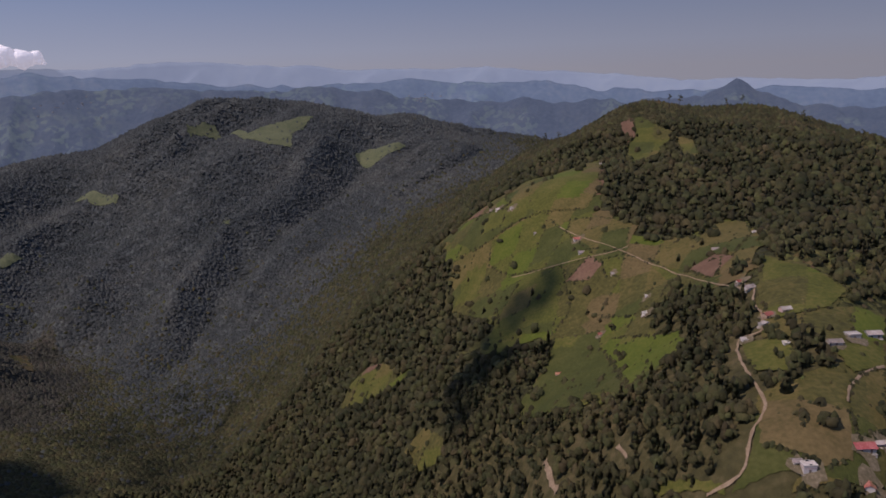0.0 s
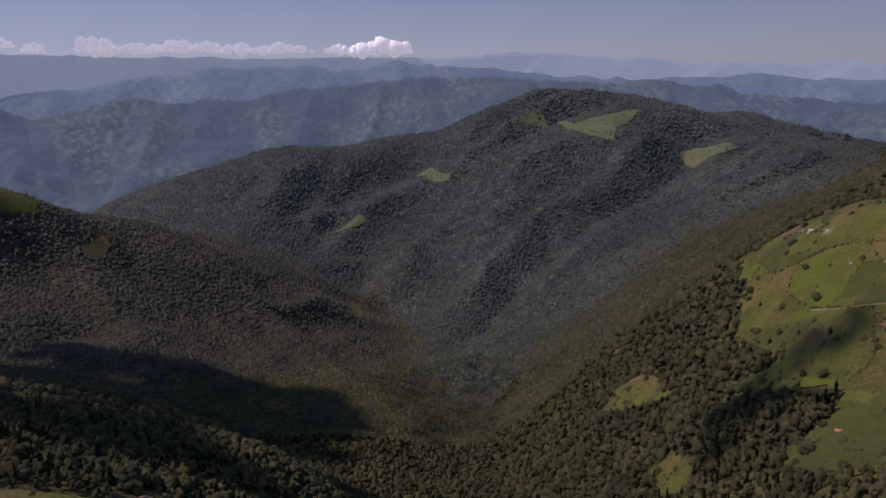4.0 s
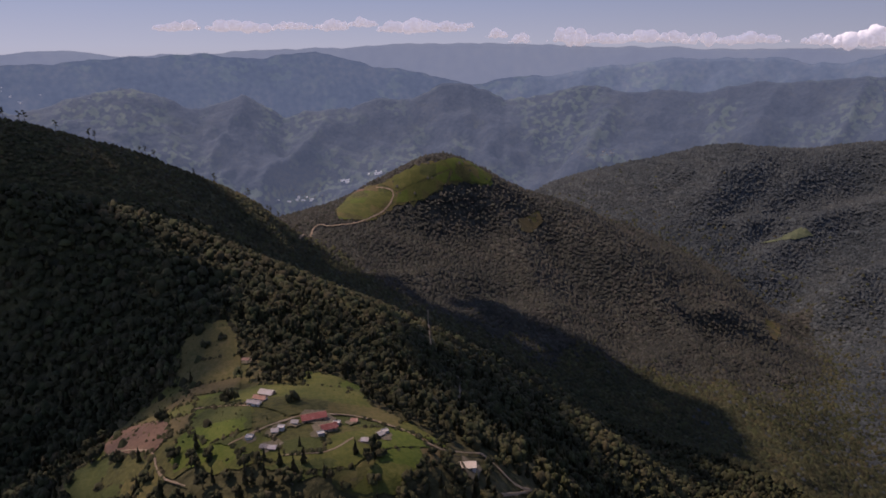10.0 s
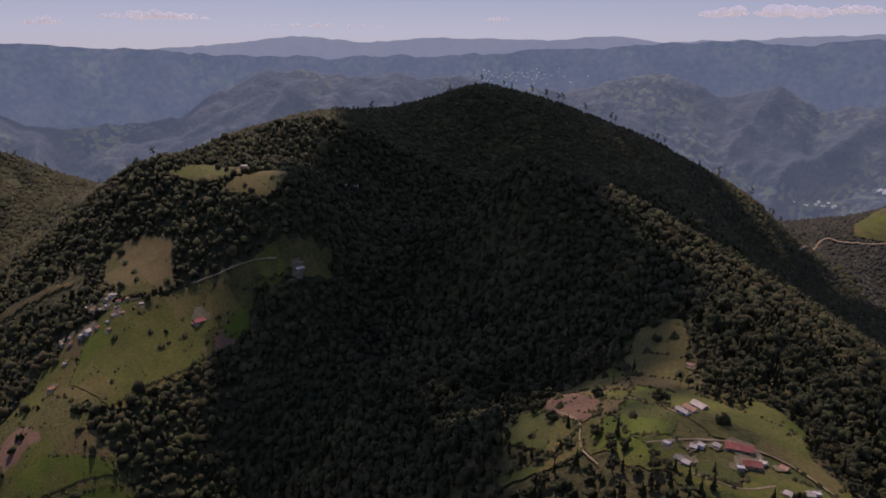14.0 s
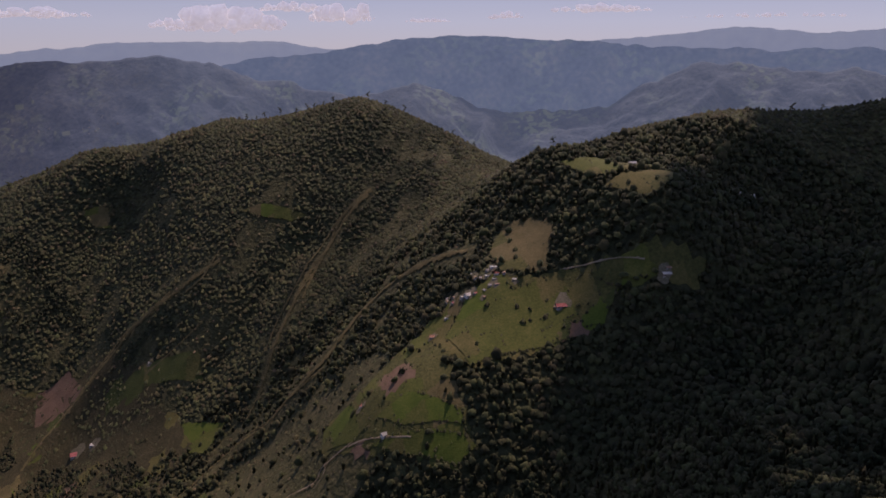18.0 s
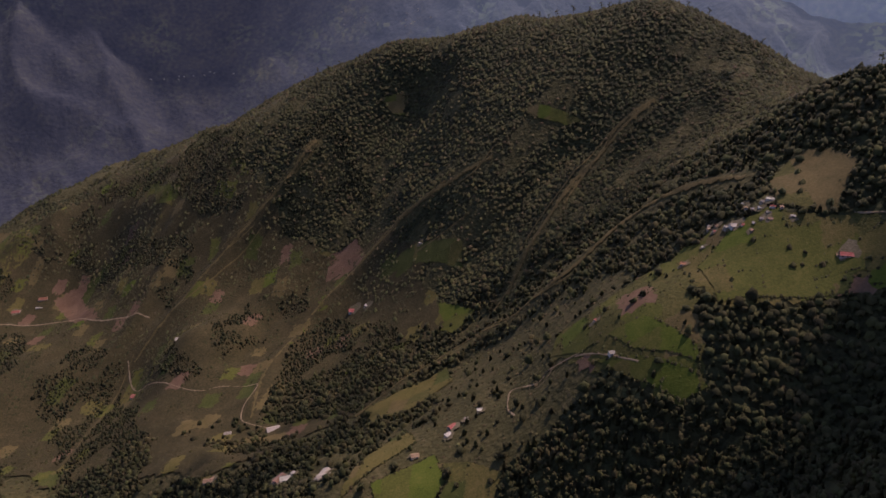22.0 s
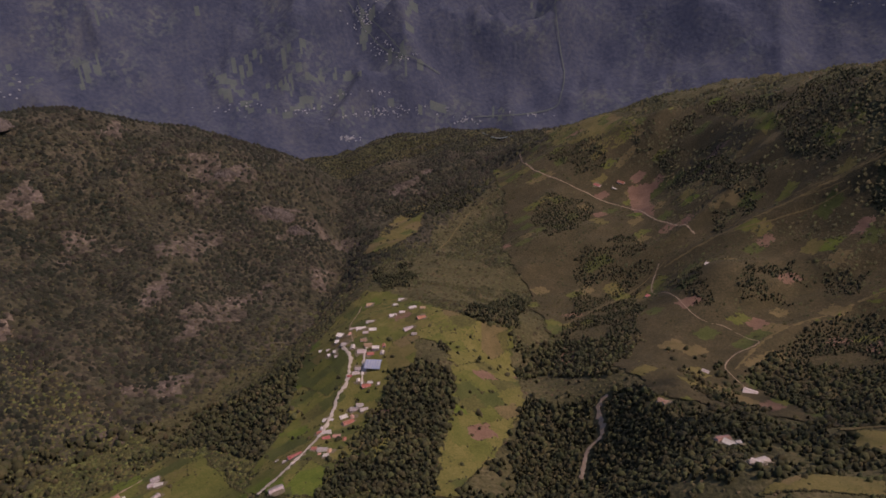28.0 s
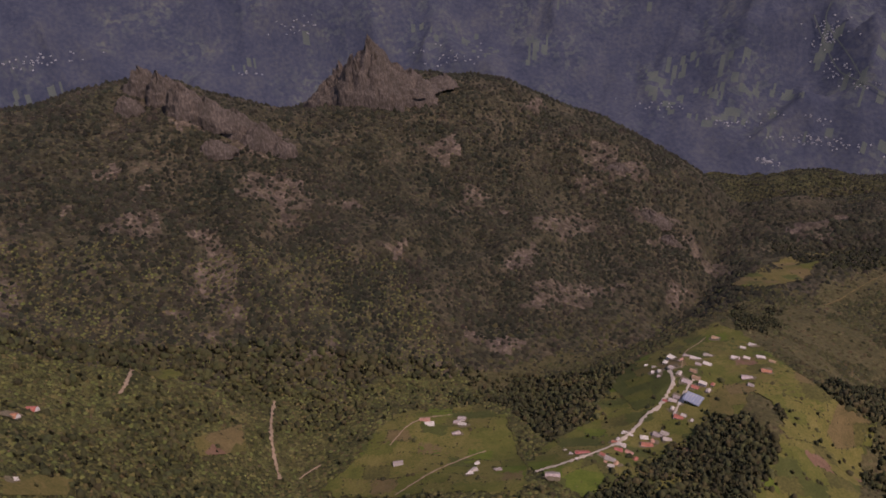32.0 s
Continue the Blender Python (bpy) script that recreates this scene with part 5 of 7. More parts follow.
WOODS.append([(384, -1111), (326, -1193), (254, -1103), (240, -1023), (177, -780), (165, -648), (209, -642), (295, -689), (306, -763), (317, -896), (378, -1031)])
WOODS.append([(187, -1215), (99, -1237), (110, -1138), (174, -1168)])
WOODS.append([(96, -1001), (12, -1064), (-21, -1014), (-12, -952), (63, -929)])
WOODS.append([(190, -1020), (139, -988), (110, -898), (142, -885)])
WOODS.append([(21, -760), (-26, -878), (-88, -968), (-128, -933), (-175, -828), (-180, -704), (-66, -659), (12, -693)])
WOODS.append([(-33, -1043), (-88, -1062), (-86, -994), (-48, -998)])
WOODS.append([(140, -1427), (58, -1684), (-15, -1437), (-23, -1304), (11, -1252), (97, -1319)])
WOODS.append([(-35, -1228), (-91, -1224), (-124, -1181), (-91, -1148), (-43, -1195)])
WOODS.append([(-104, -1300), (-156, -1331), (-202, -1317), (-225, -1099), (-166, -1150), (-106, -1230)])
WOODS.append([(416, -709), (454, -908), (394, -875), (347, -745), (384, -683)])
WOODS.append([(758, -902), (691, -948), (562, -775), (596, -722)])
WOODS.append([(264, -593), (148, -619), (-5, -559), (-12, -371), (197, -414)])
WOODS.append([(416, -497), (396, -534), (351, -508), (289, -424), (261, -358), (360, -294), (380, -372)])


# ---- tracks and roads: width and line in plan ----
track(6, (-997, 317), (-1110, 376), (-1105, 405), (-1110, 449), (-1141, 506), (-1168, 547), (-1194, 566), (-1225, 543))
track(1.86, (-834, 464), (-455, 278), (-383, 244))
track(1.86, (-332, 240), (-301, 224), (-274, 208))
track(1.86, (-245, 78), (-264, 63), (-273, 55))
track(2.17, (-219, 62), (-220, 74), (-222, 86), (-223, 98), (-217, 120), (-200, 135), (-184, 149), (-188, 173))
track(2.48, (-188, 173), (-175, 184), (-175, 194), (-167, 172))
track(1.86, (-266, 12), (-259, 22), (-245, 32), (-231, 33), (-223, 35), (-212, 42))
track(1.55, (-197, 80), (-189, 97), (-194, 111))
track(2.2, (177, 377), (170, 362), (167, 346), (159, 328), (149, 329), (141, 309), (135, 274), (131, 261), (122, 252), (118, 245), (112, 238), (101, 241))
track(2.4, (163, 257), (170, 268), (183, 280), (198, 289))
track(1.5, (107, 617), (126, 565), (150, 515), (161, 481), (167, 432), (174, 380))
track(1.3, (61, 600), (84, 572), (125, 540), (147, 535))
track(4, (53, 348), (54, 333), (55, 321))
track(3, (82, 305), (83, 292))
track(2.4, (-238, -366), (-224, -393), (-214, -390), (-200, -416), (-184, -389), (-183, -371))
track(2, (-235, -369), (-247, -332), (-256, -310))
track(4, (233, -1087), (216, -1003), (123, -866), (70, -847), (23, -817), (45, -776), (50, -745), (38, -727), (8, -696))
track(9, (160, -604), (164, -590), (145, -553), (153, -530), (142, -485))
track(9, (421, -267), (420, -311), (438, -376), (467, -439), (480, -466), (485, -491), (513, -533), (548, -553), mat=STREET, name="street", label="pale concrete street through the hill village")
track(7, (459, -491), (491, -538), (502, -559), mat=STREET, name="street", label="pale concrete street through the hill village")
track(3, (529, -560), (578, -612), (611, -681))
track(5, (792, -1634), (687, -1470), (570, -1400), (469, -1369), (375, -1330), (288, -1237), (193, -1160))
track(7, (735, -29), (673, -16), (611, -9), (560, -7))
track(7, (751, 135), (708, 139), (681, 146))
track(4, (555, -29), (567, -44), (573, -58))
track(1.86, (-445, -316), (-463, -284), (-475, -246))
track(1.55, (-235, -373), (-227, -388), (-217, -383), (-209, -385))
track(4, (464, -118), (483, -166), (503, -224), (511, -251))
track(4, (568, -145), (599, -187), (614, -249))


# ---- bare eroded strips on the slopes ----
scar(6, (-568, -797), (-527, -800), (-480, -793), (-419, -762), (-381, -748), (-350, -730))
scar(4, (-320, -538), (-297, -561), (-279, -633), (-252, -651))
scar(6, (-574, -790), (-525, -797), (-461, -765), (-409, -744), (-369, -726))
scar(4, (-369, -726), (-336, -702), (-289, -680))
scar(4, (-334, -567), (-294, -582), (-266, -589))
scar(8, (-314, -950), (-275, -966), (-247, -997), (-190, -1002), (-170, -999))
scar(5, (-384, -918), (-350, -910), (-325, -921))
scar(5, (-578, -792), (-528, -790), (-468, -769), (-416, -736))
scar(4, (-327, -860), (-283, -880), (-245, -903))
scar(4, (-28, -1194), (65, -1157), (133, -1129))
scar(3, (-162, -1258), (-125, -1236), (-90, -1229))
scar(3, (-151, -1263), (-84, -1244), (-25, -1220), (79, -1200))
scar(3, (311, -776), (267, -983), (222, -1094))
scar(3, (-17, -1204), (66, -1186), (145, -1159))
scar(4, (717, -1359), (741, -1259), (694, -1057))

for height, reach, line in CREASES:
    if height == 13 and reach == 40:
        scar(9, *[tuple(p) for p in line])


# ---- houses ----
def part(name, bm, mat, parent, label=""):
    """Links a bmesh as one mesh under a thing or a part."""
    me = bpy.data.meshes.new(name)
    bm.to_mesh(me)
    bm.free()
    me.materials.append(mat)
    ob = new(name, me)
    ob.parent = parent
    return tagged(ob, label)


def block(x0, x1, y0, y1, z0, z1, bm=None):
    bm = bm or bmesh.new()
    v = [bm.verts.new((x, y, z)) for z in (z0, z1) for x, y in ((x0, y0), (x1, y0), (x1, y1), (x0, y1))]
    for f in ((3, 2, 1, 0), (4, 5, 6, 7), (0, 1, 5, 4), (1, 2, 6, 5), (2, 3, 7, 6), (3, 0, 4, 7)):
        bm.faces.new([v[k] for k in f])
    return bm


def sheet_roof(length, half, eave, rise, side, thick=0.08):
    """One slope of a corrugated roof; side is 1 or -1."""
    bm = bmesh.new()
    n = max(6, int(length / 0.45))
    rows = []
    for k in range(n + 1):
        x = -length / 2 + length * k / n
        up = 0.05 if k % 2 else 0.0
        rows.append([bm.verts.new((x, side * y, z + up)) for y, z in ((0, eave + rise), (half, eave), (half, eave - thick), (0, eave + rise - thick))])
    for a, b in zip(rows, rows[1:]):
        for k in range(4):
            f = [a[k], b[k], b[(k + 1) % 4], a[(k + 1) % 4]]
            bm.faces.new(f if side > 0 else f[::-1])
    for end in (rows[0], rows[-1]):
        bm.faces.new(end)
    bmesh.ops.recalc_face_normals(bm, faces=bm.faces)
    return bm


def curved_roof(length, half, eave, rise):
    bm = bmesh.new()
    rows = []
    for x in np.linspace(-length / 2, length / 2, 13):
        rows.append([bm.verts.new((x, half * math.sin(a), eave + rise * math.cos(a) - lift)) for lift in (0, 0.12) for a in (np.linspace(-1.5, 1.5, 11) if lift == 0 else np.linspace(1.5, -1.5, 11))])
    for a, b in zip(rows, rows[1:]):
        for k in range(22):
            bm.faces.new([a[k], b[k], b[(k + 1) % 22], a[(k + 1) % 22]])
    bmesh.ops.recalc_face_normals(bm, faces=bm.faces)
    return bm


def house(x, y, turn, length, depth, roof, storeys):
    seed = len(HOUSE_SPOTS)
    rng = random.Random(seed)
    HOUSE_SPOTS.append((x, y, length))
    high = 2.6 * storeys if length >= 5 else 1.8 * storeys
    mat, words = ROOFS[roof]
    wall = WALLS[rng.choice((0, 0, 1, 2, 3) if roof != "flat" else (0, 0, 2))]
    paint = wall.name.replace("painted_wall_", "").replace("block", "bare block").replace("adobe", "adobe brown")
    name = "court_shelter" if roof == "court" else "shed" if length < 5 else "house"
    thing = new(name)
    reach = np.array([(a, b) for a in (-1, 0, 1) for b in (-1, 0, 1)]) * (length / 2, depth / 2)
    c, s = math.cos(radians(turn)), math.sin(radians(turn))
    level = ground(x + reach[:, 0] * c - reach[:, 1] * s, y + reach[:, 0] * s + reach[:, 1] * c)
    base = 0.5 * float(np.mean(level) + np.min(level)) + 0.35
    if rng.random() < 0.65 and roof != "court":
        yard(x + rng.uniform(-2, 2), y + rng.uniform(-2, 2), 0.62 * length + 2, seed)
    drop = base - float(level.min()) + 1.5
    thing.matrix_world = pose(x, y, base, 0, 0, turn)
    hl, hd = length / 2, depth / 2
    part("foundation", block(-hl - 0.4, hl + 0.4, -hd - 0.4, hd + 0.4, -drop, 0.12), ROOFS["flat"][0], thing, "earth-stained concrete base")
    if roof == "court":
        high = 6.0
        for k in range(5):
            for side in (-1, 1):
                px = -hl + 0.4 + (length - 0.8) * k / 4
                part("post", block(px - 0.15, px + 0.15, side * (hd - 0.3) - 0.15, side * (hd - 0.3) + 0.15, 0, high), FRAME, thing)
        part("roof", curved_roof(length + 0.6, hd + 0.3, high - 0.2, 2.2), mat, thing, words)
        for k in range(6):
            px = -hl + length * (k + 0.5) / 6
            part("roof_light", curved_strip(px, 0.5, hd + 0.3, high - 0.2, 2.2), ROOFS["tin"][0], thing, "pale translucent roof strip")
        part("slab", block(-hl, hl, -hd, hd, 0.12, 0.2), ROOFS["flat"][0], thing)
        return tagged(thing, "large open sports court under a blue-grey curved roof", "shelter", group="village houses")
    if roof == "flat":
        part("wall", block(-hl, hl, -hd, hd, 0, high), wall, thing)
        part("roof", block(-hl - 0.25, hl + 0.25, -hd - 0.25, hd + 0.25, high, high + 0.18), mat, thing, words)
        for k, (a, b, p, q) in enumerate(((-hl - 0.25, hl + 0.25, -hd - 0.25, -hd - 0.1), (-hl - 0.25, hl + 0.25, hd + 0.1, hd + 0.25), (-hl - 0.25, -hl - 0.1, -hd - 0.1, hd + 0.1), (hl + 0.1, hl + 0.25, -hd - 0.1, hd + 0.1))):
            part("parapet", block(a, b, p, q, high + 0.18, high + 0.5), wall, thing)
        if storeys > 1:
            part("storey_band", block(-hl - 0.12, hl + 0.12, -hd - 0.12, hd + 0.12, 2.5, 2.68), WALLS[1], thing, "pink painted band")
    else:
        rise = 0.28 * depth
        bm = block(-hl, hl, -hd, hd, 0, high)
        for sx in (-hl, hl):
            tri = [bm.verts.new(p) for p in ((sx, -hd, high), (sx, hd, high), (sx, 0, high + rise))]
            bm.faces.new(tri)
        part("wall", bm, wall, thing)
        for side in (1, -1):
            part("roof_slope", sheet_roof(length + 0.9, hd + 0.55, high - 0.1, rise + 0.15, side), mat, thing, words)
        part("ridge_cap", block(-hl - 0.45, hl + 0.45, -0.15, 0.15, high + rise + 0.02, high + rise + 0.12), mat, thing)
    if length >= 4:
        for level_k in range(storeys):
            z = 2.6 * level_k
            for side in (-1, 1):
                n = max(1, int(length / 3.2))
                for k in range(n):
                    px = -hl + length * (k + 0.5) / n
                    y0 = side * hd
                    if k == n // 2 and level_k == 0 and side == -1:
                        part("door", block(px - 0.45, px + 0.45, y0 - 0.05, y0 + 0.05, 0.12, 2.1), DOOR, thing, "dark wooden door")
                    else:
                        frame_ob = part("window", block(px - 0.6, px + 0.6, y0 - 0.05, y0 + 0.05, z + 0.9, z + 1.9), FRAME, thing)
                        part("pane", block(px - 0.5, px + 0.5, y0 - 0.07, y0 + 0.07, z + 1.0, z + 1.8), GLASS, frame_ob)
    kind_words = {"shed": "small shed", "house": "two-storey house" if storeys > 1 else "long low house" if length > 11 else "small village house"}[name]
    return tagged(thing, f"{kind_words} with {paint} walls and {words}", name, group="village houses" if name == "house" else "village sheds")


def curved_strip(px, wide, half, eave, rise):
    bm = bmesh.new()
    rows = [[bm.verts.new((x, half * math.sin(a), eave + (rise + 0.03) * math.cos(a))) for a in np.linspace(-1.3, 1.3, 9)] for x in (px - wide / 2, px + wide / 2)]
    for k in range(8):
        bm.faces.new([rows[0][k], rows[1][k], rows[1][k + 1], rows[0][k + 1]])
    return bm


# ---- houses: place, turn, length, depth, roof, storeys ----
house(114, 230, 15, 16.8, 10.4, "tin", 1)
house(134, 230, 0, 4.8, 3.0, "flat", 2)
house(131, 233, 0, 3.2, 2.4, "grey", 1)
house(176, 382, 20, 6.3, 3.9, "grey", 1)
house(177, 396, 0, 4.1, 2.6, "red", 1)
house(168, 341, 30, 5.2, 3.3, "red", 1)
house(163, 334, 30, 4.6, 2.9, "flat", 1)
house(177, 341, 10, 5.3, 3.3, "grey", 1)
house(151, 326, 0, 4.5, 2.8, "flat", 1)
house(181, 301, 0, 5.9, 3.6, "grey", 1)
house(194, 309, 5, 6.1, 3.8, "flat", 1)
house(207, 314, 0, 6.8, 4.2, "grey", 1)
house(159, 238, 0, 7.6, 4.7, "red", 1)
house(167, 241, 0, 3.9, 2.4, "tin", 1)
house(155, 226, 70, 5.4, 3.3, "red", 1)
house(135, 440, 20, 5.1, 3.2, "flat", 1)
house(142, 462, 0, 3.3, 2.4, "flat", 1)
house(109, 457, 0, 4.0, 2.4, "red", 1)
house(117, 582, 0, 8.0, 4.9, "red", 1)
house(115, 557, 0, 5.4, 3.3, "grey", 1)
house(59, 702, 10, 6.6, 4.1, "tin", 1)
house(71, 681, 0, 5.5, 3.4, "flat", 1)
house(53, 718, 0, 4.8, 3.0, "grey", 1)
house(194, 478, 0, 4.9, 3.0, "grey", 1)
house(76, 438, 0, 4.5, 2.8, "red", 1)
house(87, 630, 0, 3.8, 2.4, "grey", 1)
house(230, 497, 0, 3.7, 2.4, "tin", 1)
house(177, 759, 0, 4.6, 2.9, "tin", 1)
house(162, 308, 0, 2.6, 2.4, "flat", 1)
house(130, 512, 0, 3.2, 2.4, "grey", 1)
house(-258, 89, 43, 7.2, 4.4, "tin", 1)
house(-251, 84, 43, 6.4, 3.0, "brown", 1)
house(-246, 80, 46, 6.6, 2.6, "grey", 1)
house(-219, 101, 83, 11.0, 5.0, "red", 1)
house(-206, 104, 88, 6.8, 4.2, "red", 1)
house(-202, 99, 88, 2.6, 2.4, "flat", 1)
house(-204, 78, 58, 3.1, 2.4, "tin", 1)
house(-207, 75, 58, 2.6, 2.4, "grey", 1)
house(-215, 82, 68, 2.6, 2.4, "tin", 1)
house(-216, 85, 58, 2.6, 2.4, "flat", 1)
house(-218, 92, 58, 2.6, 2.4, "tin", 1)
house(-194, 124, 93, 2.6, 2.4, "tin", 1)
house(-196, 127, 93, 2.6, 2.4, "flat", 1)
house(-177, 159, 63, 7.5, 4.7, "cream", 1)
house(-211, 118, 58, 2.6, 2.4, "brown", 1)
house(-210, 109, 58, 2.6, 2.4, "flat", 1)
house(-323, 92, 58, 3.9, 2.4, "brown", 1)
house(-217, 71, 58, 2.6, 2.4, "flat", 1)
house(-190, 115, 58, 2.6, 2.4, "tin", 1)
house(-409, -367, 140, 6.1, 3.8, "flat", 1)
house(-405, -370, 160, 4.5, 2.8, "grey", 1)
house(-405, -359, 140, 3.7, 2.4, "red", 1)
house(-399, -365, 150, 4.5, 2.8, "flat", 1)
house(-395, -370, 140, 3.4, 2.4, "grey", 1)
house(-378, -368, 170, 8.9, 5.5, "tin", 1)
house(-381, -362, 170, 4.4, 2.7, "red", 1)
house(-374, -372, 170, 5.2, 3.2, "flat", 1)
house(-369, -380, 160, 3.7, 2.4, "red", 1)
house(-410, -341, 140, 3.0, 2.4, "tin", 1)
house(-396, -350, 140, 3.7, 2.4, "brown", 1)
house(-423, -295, 145, 10.2, 6.3, "red", 1)
house(-419, -298, 140, 4.4, 2.7, "brown", 1)
house(-477, -225, 140, 7.2, 4.5, "tin", 1)
house(-481, -226, 140, 4.3, 2.7, "brown", 1)
house(-335, -372, 140, 5.5, 3.4, "red", 1)
house(-354, -374, 140, 2.6, 2.4, "flat", 1)
house(-263, -385, 30, 4.7, 2.9, "red", 1)
house(-148, -931, 160, 18.6, 11.0, "red", 1)
house(-167, -911, 140, 11.7, 7.3, "flat", 1)
house(-258, -907, 140, 6.4, 3.9, "flat", 1)
house(-569, -325, 140, 6.7, 4.2, "tin", 1)
house(-650, -248, 140, 5.3, 3.3, "tin", 1)
house(-673, -243, 140, 3.6, 2.4, "tin", 1)
house(0, -352, 51, 9.6, 5.9, "tin", 1)
house(4, -349, 51, 8.0, 5.0, "red", 1)
house(-139, -410, 26, 7.6, 4.7, "red", 1)
house(-132, -400, 26, 6.7, 4.1, "flat", 1)
house(-167, -412, 171, 5.5, 3.4, "flat", 1)
house(-153, -411, 171, 3.0, 2.4, "grey", 1)
house(-98, -390, 171, 6.6, 4.1, "brown", 1)
house(-21, -415, 1, 11.9, 7.4, "tin", 1)
house(9, -512, 176, 12.1, 7.5, "flat", 1)
house(91, -586, 171, 10.1, 6.3, "brown", 1)
house(216, -988, 151, 15.0, 9.3, "red", 1)
house(133, -998, 176, 13.6, 8.4, "tin", 1)
house(426, -1429, 171, 17.7, 11.0, "red", 1)
house(477, -1411, 171, 15.5, 9.6, "red", 1)
house(433, -1410, 171, 13.2, 8.2, "flat", 1)
house(69, -718, 171, 9.0, 5.6, "grey", 1)
house(11, -698, 1, 16.4, 10.2, "tin", 1)
house(-249, -334, 171, 6.7, 4.1, "grey", 1)
house(468, -529, 28, 21.7, 19.5, "court", 1)
house(564, -575, 23, 14.2, 8.8, "flat", 2)
house(558, -562, 33, 12.5, 7.7, "flat", 1)
house(538, -554, 33, 12.2, 7.6, "grey", 1)
house(546, -541, 53, 9.2, 5.7, "flat", 1)
house(553, -535, 53, 7.7, 4.8, "flat", 1)
house(502, -547, 33, 11.9, 7.4, "grey", 1)
house(502, -562, 33, 10.5, 6.5, "brown", 1)
house(486, -559, 33, 9.6, 6.0, "flat", 2)
house(485, -517, 33, 8.7, 5.4, "grey", 1)
house(483, -509, 43, 10.1, 6.3, "grey", 1)
house(453, -494, 43, 11.3, 7.0, "red", 1)
house(451, -500, 33, 7.0, 4.4, "flat", 1)
house(439, -462, 33, 9.6, 6.0, "grey", 1)
house(442, -454, 33, 11.0, 6.8, "grey", 1)
house(428, -457, 43, 9.5, 5.9, "grey", 1)
house(432, -430, 58, 13.5, 8.3, "red", 1)
house(446, -437, 58, 9.6, 5.9, "flat", 1)
house(463, -422, 33, 8.9, 5.5, "flat", 1)
house(439, -397, 48, 10.6, 6.6, "flat", 1)
house(429, -385, 53, 9.1, 5.6, "red", 1)
house(421, -395, 33, 9.1, 5.6, "brown", 1)
house(412, -360, 33, 11.3, 7.0, "grey", 1)
house(399, -352, 33, 6.2, 3.8, "flat", 1)
house(434, -338, 63, 16.4, 10.2, "red", 1)
house(440, -327, 33, 5.0, 3.1, "grey", 1)
house(401, -277, 63, 15.2, 9.4, "grey", 1)
house(545, -707, 33, 11.8, 7.3, "flat", 1)
house(543, -686, 43, 7.5, 4.6, "flat", 1)
house(519, -647, 43, 11.1, 6.9, "flat", 1)
house(511, -660, 33, 8.0, 4.9, "tin", 1)
house(504, -679, 53, 11.3, 7.0, "flat", 1)
house(470, -653, 43, 12.4, 7.7, "red", 1)
house(598, -689, 33, 12.0, 7.5, "brown", 1)
house(546, -623, 33, 11.2, 6.9, "grey", 1)
house(471, -620, 53, 13.7, 8.5, "grey", 1)
house(454, -610, 33, 7.5, 4.6, "grey", 1)
house(543, -597, 38, 14.1, 8.8, "flat", 1)
house(523, -600, 33, 10.9, 6.7, "flat", 1)
house(487, -682, 33, 8.0, 5.0, "brown", 1)
house(599, -257, 63, 9.9, 6.1, "grey", 1)
house(581, -250, 43, 9.7, 6.0, "flat", 1)
house(588, -245, 43, 8.3, 5.2, "grey", 1)
house(86, -583, 33, 8.7, 5.4, "brown", 1)
house(15, -517, 43, 13.5, 8.4, "brown", 1)
house(1, -517, 33, 5.0, 3.1, "flat", 1)
house(-22, -425, 48, 15.2, 9.4, "tin", 1)
house(598, 230, 68, 11.8, 7.3, "red", 1)
house(625, 220, 68, 12.2, 7.6, "red", 1)
house(468, 205, 68, 5.5, 3.4, "flat", 1)
house(526, -142, 78, 11.3, 7.0, "grey", 1)
house(602, -205, 73, 13.6, 8.4, "brown", 1)
house(590, -207, 73, 12.2, 7.6, "flat", 1)
house(592, -252, 88, 10.0, 6.2, "grey", 1)
house(462, -211, 108, 9.7, 6.0, "grey", 1)
house(454, -203, 108, 7.5, 4.6, "flat", 1)
house(451, -237, 88, 7.0, 4.4, "grey", 1)
house(481, -225, 108, 5.6, 3.5, "flat", 1)
house(562, -233, 88, 9.7, 6.0, "grey", 1)
house(-409, -353, 50, 2.6, 2.4, "brown", 1)
house(-399, -356, 150, 3.4, 2.4, "flat", 1)
house(-394, -376, 50, 2.7, 2.4, "brown", 1)
house(-397, -384, 140, 2.6, 2.4, "flat", 1)
house(-386, -356, 80, 2.6, 2.4, "grey", 1)
house(-381, -351, 80, 2.6, 2.4, "brown", 1)
house(-374, -384, 170, 4.1, 2.6, "brown", 1)
house(-370, -389, 70, 2.6, 2.4, "brown", 1)
house(-373, -393, 160, 2.9, 2.4, "grey", 1)
house(-392, -355, 140, 2.6, 2.4, "grey", 1)
house(548, -575, 113, 7.1, 4.4, "brown", 1)
house(521, -550, 123, 8.4, 5.2, "tin", 1)
house(565, -545, 53, 6.4, 4.0, "grey", 1)
house(538, -532, 53, 5.9, 3.7, "grey", 1)
house(582, -546, 53, 6.0, 3.7, "flat", 1)
house(487, -548, 33, 9.0, 5.6, "red", 1)
house(516, -569, 33, 8.1, 5.0, "brown", 1)
house(479, -570, 123, 6.4, 4.0, "red", 1)
house(473, -557, 123, 7.2, 4.5, "grey", 1)
house(473, -512, 123, 4.8, 3.0, "flat", 1)
house(488, -501, 43, 5.9, 3.6, "red", 1)
house(470, -498, 133, 6.1, 3.8, "tin", 1)
house(462, -496, 123, 4.2, 2.6, "tin", 1)
house(438, -502, 123, 4.4, 2.7, "flat", 1)
house(435, -441, 148, 5.9, 3.7, "brown", 1)
